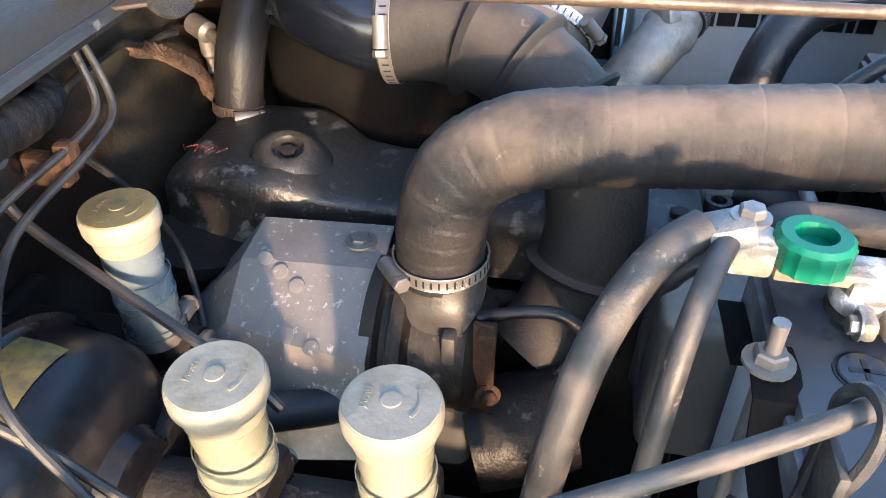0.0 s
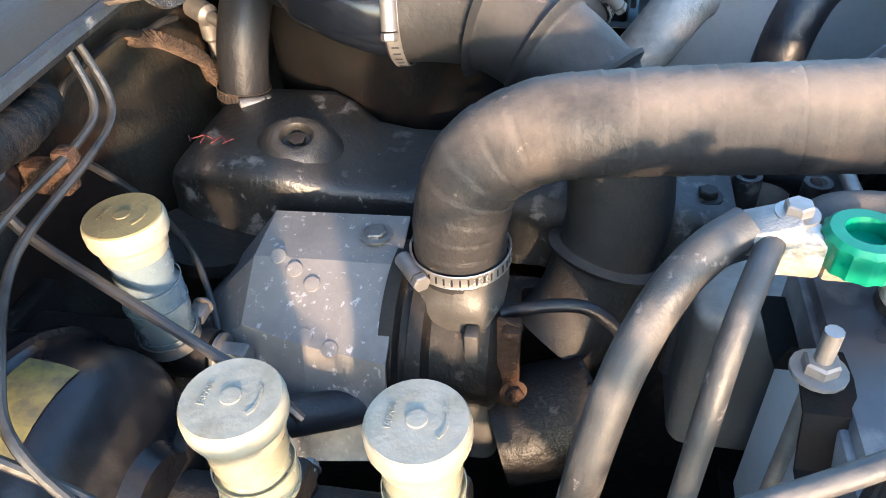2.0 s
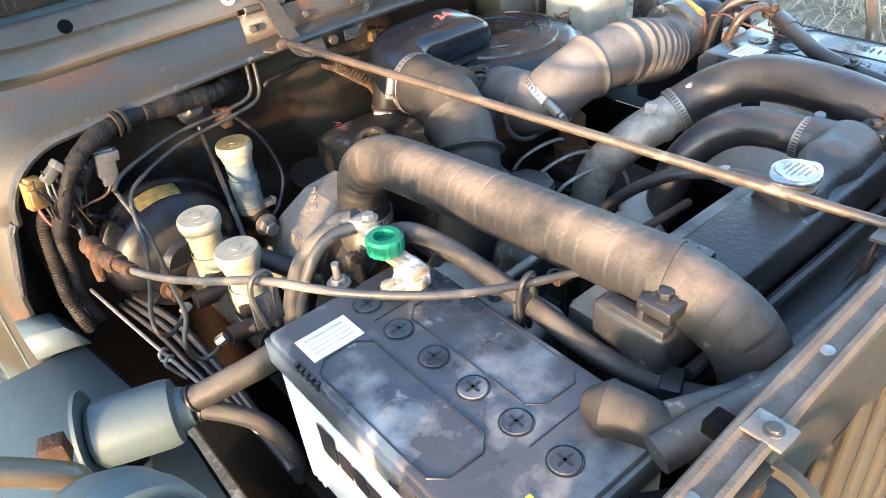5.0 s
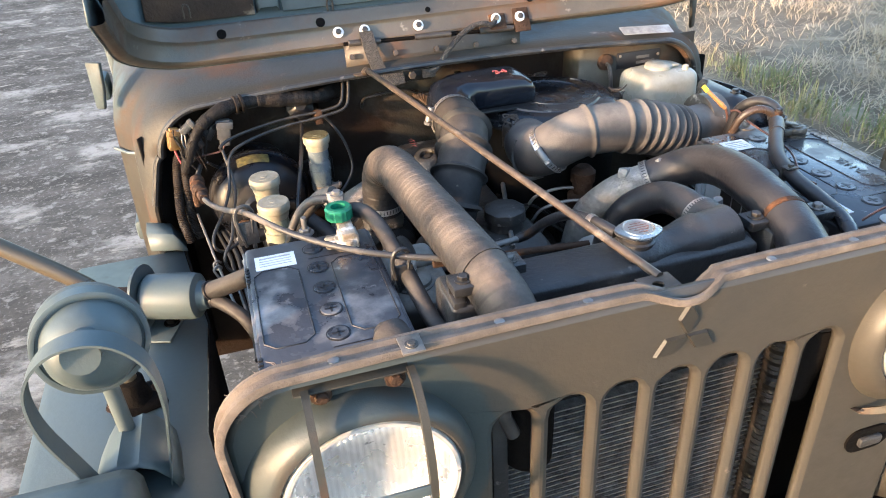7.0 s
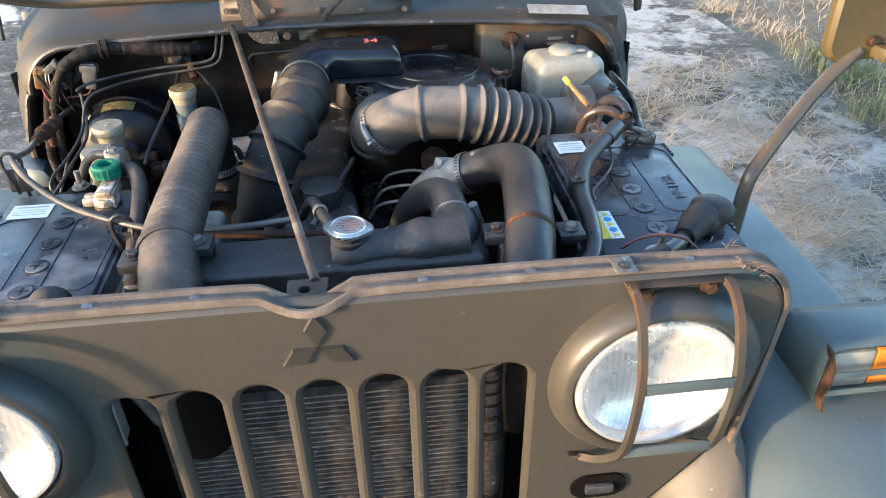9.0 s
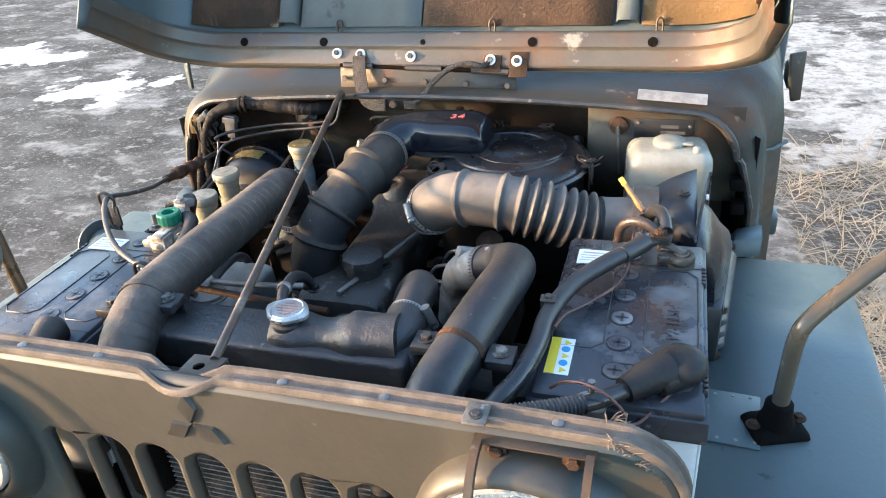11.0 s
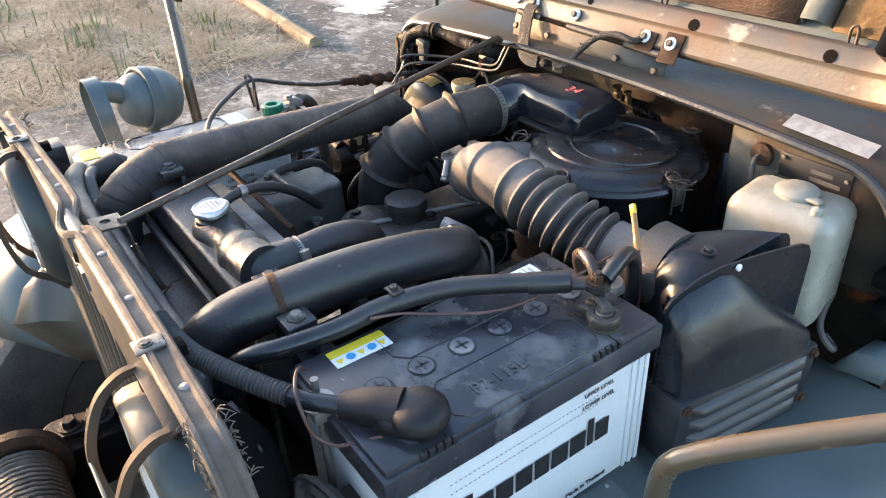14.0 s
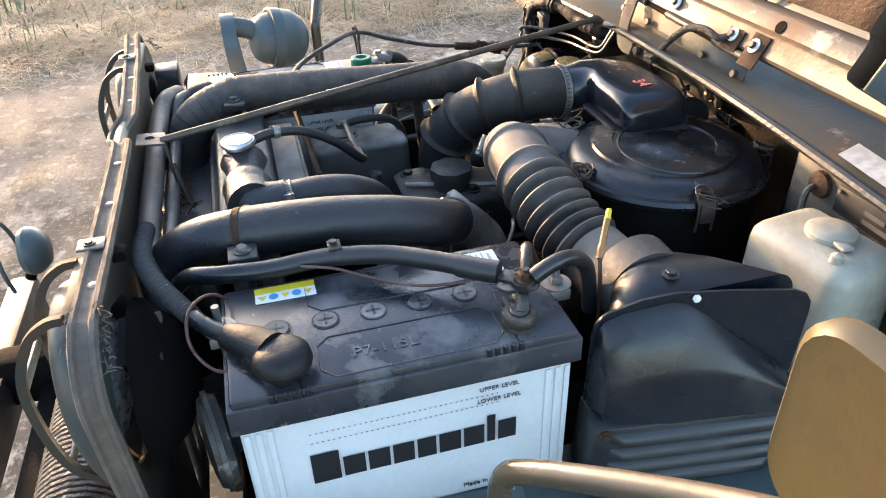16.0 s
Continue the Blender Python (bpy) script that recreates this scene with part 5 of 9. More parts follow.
lathe(bm, [(0.018, 0.0165), (0.0262, 0.0170), (0.0272, 0.0185), (0.0268, 0.0215), (0.0255, 0.0228), (0.0232, 0.0232), (0.0222, 0.0246), (0.0212, 0.0246), (0.0202, 0.0236), (0.010, 0.0238), (0.004, 0.0240)], cm @ Matrix.Diagonal((0.87, 0.87, 1, 1)), 64,
      ripple=lambda a, z: 0.22 * (abs(math.cos(a + 0.25)) ** 10) - 0.01 * (math.cos(18 * a) > 0) if z < 0.0222 else 0)
cap = part("radiator_cap", bm, M_DULLCAP, tank, "bright pressed radiator cap with red print")
bars("cap_print", [(0, 0.009, 0.014, 0.0011), (0, 0.004, 0.024, 0.0012), (0, -0.001, 0.026, 0.0012), (0, -0.006, 0.020, 0.0011), (0, -0.011, 0.012, 0.0011)], pose(0.029, 0.152, 1.0992), material("faded_red_print", (0.24, 0.11, 0.08), None, 60, 0.5, bump=0.0), cap)
bm = bmesh.new()
box(bm, (0.0, 0.150, 0.80), (0.40, 0.045, 0.44), bev=0.004)
part("core", bm, M_FIN, rad)
for x in (-0.205, 0.205):
    bm = bmesh.new()
    box(bm, (x, 0.150, 0.82), (0.016, 0.06, 0.50), bev=0.003)
    part("side_channel", bm, M_RAD, rad)
bm = bmesh.new()
sweep(bm, [(-0.19, 0.108, 1.018), (0.19, 0.108, 1.018)], 0.006, seg=8)
part("tank_seam", bm, M_RAD, tank)
for (x, y, z) in ((-0.135, 0.153, 1.085), (-0.198, 0.132, 1.085), (0.280, 0.143, 1.073), (0.195, 0.152, 1.073)):
    bm = bmesh.new()
    box(bm, (x, y, z), (0.030, 0.032, 0.012), bev=0.002)
    box(bm, (x, y + 0.012, z - 0.035), (0.028, 0.006, 0.075), bev=0.0015)
    br = part("hose_bracket", bm, M_RAD, rad, "black bracket holding the hose")
    bolt(br, (x, y, z + 0.006), r=0.0065, mat=M_ROCKER)
bm = bmesh.new()
box(bm, (0.08, 0.16, 1.015), (0.48, 0.04, 0.02), bev=0.003)
part("radiator_support", bm, M_RAD, rad)
bm = bmesh.new()
box(bm, (-0.035, 0.216, 1.005), (0.32, 0.040, 0.030), bev=0.004)
box(bm, (-0.035, 0.238, 0.985), (0.30, 0.006, 0.06), bev=0.002)
part("fan_shroud", bm, M_DUSTBOX, rad, "grey dusty fan shroud")

# intercooler behind the grille
ic = thing("intercooler", (0, 0.07, 0.58), "front intercooler with dusty louvred fins", "intercooler")
bm = bmesh.new()
box(bm, (-0.005, 0.088, 0.782), (0.34, 0.03, 0.334), bev=0.003)
part("core", bm, M_FIN, ic)
for i in range(39):
    bm = bmesh.new()
    z = 0.627 + i * 0.0081
    sweep(bm, [(-0.175, 0.062, z), (0.165, 0.062, z)], 0, profile=[(-0.010, -0.0012), (0.004, -0.0018), (0.004, 0.0004), (-0.010, 0.0012)], up=(0, 0, 1), per=2)
    part("fin", bm, M_FINBAR, ic)
for x in (-0.186, 0.178):
    bm = bmesh.new()
    box(bm, (x, 0.075, 0.80), (0.022, 0.05, 0.40), bev=0.006)
    part("end_tank", bm, M_RAD, ic)

bm = bmesh.new()
box(bm, (-0.005, 0.072, 0.992), (0.30, 0.085, 0.004), bev=0.001)
box(bm, (-0.005, 0.112, 1.005), (0.33, 0.004, 0.03), bev=0.001)
single("air_deflector", bm, M_RAD, "dusty flat steel panel between grille and radiator", "panel")
bm = bmesh.new()
sweep(bm, [(0.172, 0.045, 1.0), (0.174, 0.043, 0.85), (0.174, 0.045, 0.66)], 0, seg=16, per=40, rfun=lambda s: 0.0155 + 0.0018 * math.sin(s * 700))
single("drain_conduit", bm, M_CAST, "black corrugated conduit behind the grille slots", "conduit")

# upper coolant hose
uh = thing("coolant_hose", (0.17, 0.2, 1.05), "short black coolant hose bending to the engine", "hose")
bm = bmesh.new()
UP = [(0.154, 0.178, 1.061), (0.153, 0.21, 1.064), (0.150, 0.245, 1.064), (0.144, 0.28, 1.056), (0.129, 0.308, 1.037), (0.111, 0.325, 1.010), (0.099, 0.335, 0.97), (0.092, 0.34, 0.92)]
sweep(bm, UP, 0.0225, seg=22, per=7)
part("hose", bm, M_RUBBER, uh)
band = worm_clamp(uh, (0.153, 0.205, 1.0635), (0, 1, 0.1), 0.023, (0.95, 0, 0.3), M_STEEL)

# thin overflow hose and return pipe
ov = thing("overflow_hose", (0.0, 0.18, 1.07), "thin black overflow hose from the filler neck", "hose")
bm = bmesh.new()
sweep(bm, [(0.010, 0.170, 1.086), (-0.002, 0.20, 1.088), (-0.014, 0.245, 1.078), (-0.026, 0.29, 1.048), (-0.038, 0.322, 1.014), (-0.052, 0.331, 1.004)], 0.0068, seg=12)
part("hose", bm, M_RUBBER, ov)
bm = bmesh.new()
sweep(bm, [(-0.044, 0.329, 1.006), (-0.12, 0.327, 1.000), (-0.205, 0.326, 0.998), (-0.214, 0.326, 0.990)], 0.0052, seg=10)
part("pipe", bm, M_STEEL, ov)
bm = bmesh.new()
sweep(bm, [(-0.206, 0.330, 0.999), (-0.204, 0.355, 1.003), (-0.205, 0.390, 1.001), (-0.206, 0.418, 0.985), (-0.205, 0.428, 0.95), (-0.203, 0.43, 0.88)], 0.0068, seg=12)
part("lower_hose", bm, M_RUBBER, ov)
bm = bmesh.new()
lathe(bm, [(0.0078, -0.005), (0.0088, -0.003), (0.0088, 0.003), (0.0078, 0.005)], pose(-0.004, 0.205, 1.0875, 80, 0, 12), 16, close=False)
part("spring_clip", bm, M_STEEL, ov)
# brown stay rod from the radiator to the engine
st = thing("radiator_stay", (-0.2, 0.245, 1.03), "thin rusty stay rod behind the radiator", "stay rod")
bm = bmesh.new()
sweep(bm, [(-0.201, 0.244, 1.046), (-0.10, 0.249, 1.036), (0.02, 0.255, 1.022)], 0.0048, seg=10)
part("rod", bm, M_RUSTM, st)

# hood support rod
rod = thing("hood_prop_rod", (0, 0.06, 1.09), "long thin steel hood prop rod lying across the bay", "prop rod")
bm = bmesh.new()
sweep(bm, [(-0.004, 0.052, 1.098), (-0.084, 0.41, 1.121), (-0.164, 0.764, 1.143)], 0.0051, seg=12)
part("rod", bm, M_ROD, rod)
bm = bmesh.new()
sweep(bm, [(-0.163, 0.757, 1.1425), (-0.165, 0.767, 1.142), (-0.167, 0.776, 1.136)], 0.0066, seg=10)
box(bm, (-0.166, 0.788, 1.1305), (0.036, 0.030, 0.003), rot=(-8, 0, 6), bev=0.001)
part("rod_socket", bm, M_ROD, rod)
bm = bmesh.new()
plate(bm, [(-0.022, -0.016), (0.016, -0.018), (0.020, 0.018), (-0.020, 0.020)], [arc(-0.004, 0.0, 0.0065, 0, 330, 11)], 0.0028, pose(-0.010, 0.038, 1.0965, -4, 0, 4))
box(bm, (-0.002, 0.0575, 1.078), (0.020, 0.0028, 0.038), rot=(6, 0, 4), bev=0.0008)
sweep(bm, [(-0.002, 0.059, 1.064), (0.006, 0.066, 1.030), (0.014, 0.075, 1.000)], 0.0045, seg=8)
part("rod_plate", bm, M_ROD, rod, "folded steel mounting plate")


def blocks(rows, m, mat, parent):
    for row in rows:
        bars("print_block", [row], m, mat, parent)


# batteries
def battery(at, size, rows_front, lid, name, label, ribs=True):
    """Case from its base corner; s=+1 shows the printed side to +x."""
    x0, y0, z0 = at
    w, l, h = size
    b = thing(name, (x0 + w / 2, y0 + l / 2, z0), label, "battery", "batteries")
    zt = z0 + h
    bm = bmesh.new()
    box(bm, (x0 + w / 2, y0 + l / 2, z0 + (h - 0.03) / 2), (w - 0.012, l - 0.012, h - 0.03), bev=0.006, seg=2)
    part("case", bm, M_WHITE, b, "white battery case")
    for side in (-1, 1):
        for yy in (y0 + 0.012, y0 + 0.022, y0 + 0.032, y0 + l - 0.012, y0 + l - 0.022, y0 + l - 0.032):
            bm = bmesh.new()
            box(bm, (x0 + w / 2 + side * (w / 2 - 0.0055), yy, z0 + (h - 0.04) / 2), (0.003, 0.006, h - 0.045), bev=0.0012)
            part("case_rib", bm, M_WHITE, b)
    bm = bmesh.new()
    box(bm, (x0 + w / 2, y0 + l / 2, zt - 0.0215), (w, l, 0.029), bev=0.002)
    box(bm, (x0 + w / 2, y0 + l / 2, zt - 0.006), (w - 0.008, l - 0.008, 0.012), bev=0.004, seg=2)
    top = part("lid", bm, lid, b, "black battery lid")
    return b, top, zt


def cell_plug(top, x, y, z, mat=None):
    bm = bmesh.new()
    lathe(bm, [(0.0125, 0), (0.0125, 0.0012), (0.0118, 0.0018)], pose(x, y, z), 24)
    p = part("cell_plug", bm, mat or M_BATTOP_D, top)
    bm = bmesh.new()
    lathe(bm, [(0.0133, 0), (0.0142, 0), (0.0142, 0.0008), (0.0133, 0.0008)], pose(x, y, z), 24, close=False)
    part("plug_seam", bm, M_INK, top)
    bm = bmesh.new()
    box(bm, (x, y, z + 0.0019), (0.015, 0.0026, 0.0006))
    box(bm, (x, y, z + 0.0019), (0.0026, 0.015, 0.0006))
    part("plug_slot", bm, M_INK, top)


def outline_wire(parent, pts, z, r=0.0009, mat=None):
    bm = bmesh.new()
    q = [(x, y, z) for x, y in pts]
    sweep(bm, q + [q[0]], r, seg=5, straight=True)
    part("lid_moulding", bm, mat or M_BLACK, parent)


def lid_shapes(top, x0, y0, w, l, zt, flip):
    for cx in (x0 + w * 0.22, x0 + w * 0.78):
        cy = y0 + l * 0.52
        a, b = w * 0.16, l * 0.26
        outline_wire(top, [(cx - a, cy - b + 0.012), (cx - a + 0.012, cy - b), (cx + a - 0.012, cy - b), (cx + a, cy - b + 0.012), (cx + a, cy + b - 0.012), (cx + a - 0.012, cy + b), (cx - a + 0.012, cy + b), (cx - a, cy + b - 0.012)], zt + 0.0003)
    for yy in (y0 + l * 0.2, y0 + l * 0.81):
        bm = bmesh.new()
        box(bm, (x0 + w * 0.72, yy, zt + 0.0002), (w * 0.5, 0.0012, 0.0008))
        part("lid_seam", bm, M_INK, top)
    for k in range(10):
        bm = bmesh.new()
        box(bm, (x0 + (w - 0.004 if flip else 0.004), y0 + l * (0.12 if k < 5 else 0.72) + (k % 5) * 0.008, zt - 0.004), (0.005, 0.005, 0.010), bev=0.0008)
        part("lid_tooth", bm, M_BLACK, top)


LX, LY, LW, LL = 0.311, 0.113, 0.178, 0.334
batL, topL, ztL = battery((LX, LY, 0.855), (LW, LL, 0.200), 1, M_BATTOP, "battery", "large white battery with a dusty black lid beside the air snorkel")
for i in range(6):
    cell_plug(topL, 0.395, 0.166 + 0.0478 * i, ztL)
lid_shapes(topL, LX, LY, LW, LL, ztL, True)
words("type_code", "P7-115L", 0.019, pose(0.452, 0.262, ztL + 0.0008, 0, 0, 90), M_BATTOP, topL)
# print on the outer side: the maker's name becomes plain blocks
FX = LX + LW - 0.0042
mside = pose(FX, 0.280, 0.945, 90, 0, 90)
name_rows, xx = [], -0.104
for wd, ht, dy in ((0.024, 0.030, 0.004), (0.019, 0.020, 0), (0.019, 0.020, 0), (0.019, 0.020, 0), (0.017, 0.020, 0), (0.020, 0.020, 0), (0.019, 0.020, 0), (0.0075, 0.028, 0.004), (0.017, 0.020, 0)):
    name_rows.append((xx + wd * 0.56, dy * 1.3, wd * 1.12, ht * 1.3))
    xx += wd * 1.12 + 0.0032
blocks(name_rows, mside, M_INK, batL)
words("upper_level", "UPPER LEVEL", 0.0072, pose(FX, 0.364, 1.005, 90, 0, 90), M_PRINT_D, batL)
words("lower_level", "LOWER LEVEL", 0.0072, pose(FX, 0.364, 0.990, 90, 0, 90), M_PRINT_D, batL)
words("origin", "Made in Thailand", 0.0085, pose(FX, 0.355, 0.873, 90, 0, 90), M_INK, batL)
dots = [(-0.10 + 0.0052 * i, 0.040, 0.0016, 0.0010) for i in range(36)] + [(-0.10 + 0.0052 * i, 0.052, 0.0016, 0.0010) for i in range(36)]
bars("level_dots", dots, mside, M_PRINT_D, batL)
blocks(name_rows, pose(LX + 0.0042, 0.268, 0.985, 90, 0, -90), M_INK, batL)
# lid stickers
bm = bmesh.new()
box(bm, (0.3485, 0.392, ztL + 0.0006), (0.042, 0.036, 0.0008))
st = part("paper_label", bm, M_PAPER, topL, "white paper label with small print")
bars("label_print", [(0.0, 0.010, 0.03, 0.003)] + [(-0.002 + 0.002 * (i % 2), 0.003 - 0.006 * i, 0.032, 0.0014) for i in range(3)], pose(0.3485, 0.392, ztL + 0.0012), M_PRINT, st)
bm = bmesh.new()
box(bm, (0.336, 0.180, ztL + 0.0006), (0.026, 0.062, 0.0008))
st = part("warning_label", bm, M_PAPER, topL, "yellow and white warning sticker with blue signs")
bm = bmesh.new()
box(bm, (0.3285, 0.180, ztL + 0.0012), (0.0105, 0.062, 0.0006))
part("yellow_band", bm, M_YELLOW, st)
for i in range(5):
    bm = bmesh.new()
    lathe(bm, [(0.0048, 0), (0.0048, 0.0006)], pose(0.341, 0.156 + 0.0118 * i, ztL + 0.0011), 16 if i % 2 else 3)
    part("warning_sign", bm, M_BLUE if i % 2 else M_YELLOW, st)


def post_clamp(b, top, x, y, z, mat):
    bm = bmesh.new()
    lathe(bm, [(0.0175, 0), (0.017, 0.004), (0.010, 0.005), (0.0095, 0.0165), (0.0080, 0.0175), (0.003, 0.0165)], pose(x, y, z), 24)
    part("terminal_post", bm, M_LEAD, top, "lead terminal post")
    bm = bmesh.new()
    lathe(bm, [(0.0105, 0.003), (0.0155, 0.003), (0.0172, 0.006), (0.0172, 0.0125), (0.0155, 0.0150), (0.0105, 0.0150)], pose(x, y, z), 24, close=False)
    box(bm, (x - 0.019, y + 0.0055, z + 0.009), (0.020, 0.008, 0.012), bev=0.003)
    box(bm, (x - 0.019, y - 0.0055, z + 0.009), (0.020, 0.008, 0.012), bev=0.003)
    part("terminal_clamp", bm, mat, top, "corroded terminal clamp")
    bolt(top, (x - 0.022, y + 0.0085, z + 0.008), (0, 1, 0), 0.005, M_STEEL)


post_clamp(batL, topL, 0.457, 0.393, ztL, M_LEAD)
# front terminal under its rubber boot
bm = bmesh.new()
box(bm, (0.451, 0.163, ztL + 0.013), (0.062, 0.050, 0.028), rot=(0, 0, 40), bev=0.013, seg=4, taper=(0.84, 0.84))
lathe(bm, [(0.027, 0.016), (0.0255, 0.024), (0.021, 0.0290), (0.013, 0.0315), (0.004, 0.0322)], pose(0.460, 0.168, ztL), 28)
sweep(bm, [(0.446, 0.158, ztL + 0.014), (0.428, 0.142, ztL + 0.016), (0.408, 0.122, ztL + 0.014)], 0, seg=18, rfun=lambda q: 0.0215 - 0.16 * q)
part("terminal_boot", bm, M_BOOT, topL, "black rubber terminal boot")
# hold-down studs with washers
for x, y in ((0.377, 0.113), (0.408, 0.452)):
    bm = bmesh.new()
    lathe(bm, [(0.016, 0.0), (0.016, 0.002), (0.008, 0.0025)], pose(x, y, ztL), 24)
    box(bm, (x, y, ztL - 0.006), (0.03, 0.022, 0.012), bev=0.001)
    wsh = part("hold_down", bm, M_STEEL, batL, "steel hold-down with bright washer")
    bolt(wsh, (x, y, ztL + 0.002), r=0.007, mat=M_STEEL, name="nut", washer=False)
    bm = bmesh.new()
    sweep(bm, [(x, y, ztL - 0.15), (x, y, ztL + 0.028)], 0.0038, seg=10)
    part("stud", bm, M_STEEL, batL)

RX, RY, RW, RL = -0.430, 0.070, 0.176, 0.321
batR, topR, ztR = battery((RX, RY, 0.838), (RW, RL, 0.200), 1, M_BATTOP_D, "battery", "large white battery with a dust-streaked black lid and green isolator knob")
for i in range(6):
    cell_plug(topR, -0.338, 0.108 + 0.0492 * i, ztR, M_BATTOP)
lid_shapes(topR, RX, RY, RW, RL, ztR, False)
bm = bmesh.new()
box(bm, (-0.389, 0.340, ztR + 0.0006), (0.052, 0.034, 0.0008))
st = part("paper_label", bm, M_PAPER, topR, "white paper label with small print")
bars("label_print", [(0.0, 0.010, 0.04, 0.003)] + [(0, 0.003 - 0.006 * i, 0.042, 0.0013) for i in range(3)], pose(-0.389, 0.340, ztR + 0.0012), M_PRINT, st)
bm = bmesh.new()
box(bm, (-0.398, 0.092, ztR + 0.0006), (0.045, 0.028, 0.0008))
part("yellow_label", bm, M_YELLOW, topR, "yellow warning sticker")
mR = pose(RX + 0.0042, 0.226, 0.94, 90, 0, -90)
blocks(name_rows, mR, M_INK, batR)
words("upper_level", "UPPER LEVEL", 0.0085, pose(RX + RW - 0.0042, 0.29, 0.985, 90, 0, 90), M_INK, batR)
words("lower_level", "LOWER LEVEL", 0.0085, pose(RX + RW - 0.0042, 0.29, 0.972, 90, 0, 90), M_INK, batR)
# rear terminal with isolator and green knob
post_clamp(batR, topR, -0.292, 0.345, ztR, M_BRASS)
iso = thing("battery_isolator", (-0.294, 0.378, ztR), "brass battery isolator with a green knob", "isolator")
bm = bmesh.new()
box(bm, (-0.290, 0.362, ztR + 0.022), (0.020, 0.062, 0.008), bev=0.002)
box(bm, (-0.290, 0.345, ztR + 0.012), (0.026, 0.026, 0.022), bev=0.003)
box(bm, (-0.292, 0.405, ztR + 0.030), (0.020, 0.022, 0.02), bev=0.003)
part("bar", bm, M_BRASS, iso, "corroded brass bar")
bm = bmesh.new()
lathe(bm, [(0.009, -0.005), (0.0178, -0.005), (0.018, 0.009), (0.016, 0.0115), (0.0100, 0.0115), (0.0092, 0.004), (0.004, 0.004)], pose(-0.294, 0.378, ztR + 0.033), 60,
      ripple=lambda a, z: 0.045 * (1 if math.sin(a * 15) > 0 else 0) if z < 0.0095 else 0)
part("knob", bm, M_KNOB, iso, "green fluted plastic knob")
bm = bmesh.new()
box(bm, (-0.292, 0.418, ztR + 0.040), (0.022, 0.028, 0.014), rot=(-20, 0, 0), bev=0.004)
lug = part("cable_lug", bm, M_ALU, iso, "corroded cable lug")
bolt(lug, (-0.290, 0.408, ztR + 0.047), r=0.0065, mat=M_STEEL)
bm = bmesh.new()
sweep(bm, [(-0.341, 0.397, ztR - 0.16), (-0.341, 0.397, ztR + 0.027)], 0.004, seg=10)
part("hold_down_stud", bm, M_STEEL, batR)
bolt(batR, (-0.341, 0.397, ztR + 0.002), r=0.008, mat=M_STEEL, name="hold_down_nut")
bm = bmesh.new()
sweep(bm, [(-0.415, 0.394, ztR - 0.030), (-0.372, 0.394, ztR - 0.026), (-0.360, 0.394, ztR - 0.003), (-0.326, 0.394, ztR - 0.001), (-0.316, 0.394, ztR - 0.024), (-0.285, 0.394, ztR - 0.026), (-0.262, 0.394, ztR - 0.028)], 0, profile=[(-0.011, -0.001), (0.011, -0.001), (0.011, 0.001), (-0.011, 0.001)], up=(0, 0, 1), per=2)
part("hold_down_strap", bm, M_ACBODY, batR, "black bent hold-down strap")
bm = bmesh.new()
sweep(bm, [(-0.293, 0.128, ztR + 0.010), (-0.290, 0.118, ztR + 0.013), (-0.282, 0.095, ztR + 0.014), (-0.272, 0.068, ztR + 0.010), (-0.262, 0.045, ztR + 0.006), (-0.256, 0.030, ztR + 0.004)], 0, seg=18, per=6,
      rfun=lambda q: (0.010 + 0.7 * q if q < 0.018 else 0.0215 - 0.10 * (q - 0.018)) + (0.0022 if q > 0.085 else 0))
part("terminal_boot", bm, M_RUBBER_D, topR, "dusty black rubber terminal boot")
# trays
for nm, x, y, z, w, l in (("battery_tray", 0.40, 0.268, 0.850, 0.19, 0.33), ("battery_tray", -0.341, 0.226, 0.833, 0.19, 0.33)):
    bm = bmesh.new()
    box(bm, (x, y, z), (w, l, 0.008), bev=0.002)
    box(bm, (x, y - l / 2, z + 0.015), (w, 0.004, 0.03), bev=0.001)
    single(nm, bm, M_DARK, "black steel battery tray", "tray")

# air cleaner
ac = thing("air_cleaner", (0.17, 0.715, 0.86), "large round black oil-bath style air cleaner", "air cleaner")
AC = V(0.165, 0.715, 0)
bm = bmesh.new()
lathe(bm, [(0.125, 0.88), (0.128, 0.90), (0.130, 1.035), (0.126, 1.045)], Matrix.Translation(AC), 56)
part("body", bm, M_ACBODY, ac)
bm = bmesh.new()
lathe(bm, [(0.130, 1.036), (0.140, 1.038), (0.142, 1.044), (0.139, 1.049), (0.132, 1.0495), (0.129, 1.054), (0.123, 1.061), (0.112, 1.0645), (0.099, 1.0655), (0.097, 1.0685), (0.070, 1.070), (0.068, 1.068), (0.036, 1.0685), (0.034, 1.070), (0.004, 1.070)], Matrix.Translation(AC), 64)
lid = part("lid", bm, M_ACLID, ac, "black pressed lid with ring steps")
bm = bmesh.new()
ridge = [AC + V(0.020 + 0.078 * math.cos(radians(a)), 0.004 + 0.074 * math.sin(radians(a)), 1.0685) for a in range(-175, 46, 10)]
sweep(bm, ridge, 0.0022, seg=8, straight=True)
part("pressed_ridge", bm, M_ACLID, lid)
CLIPS = (-8, 72, 218, 282)
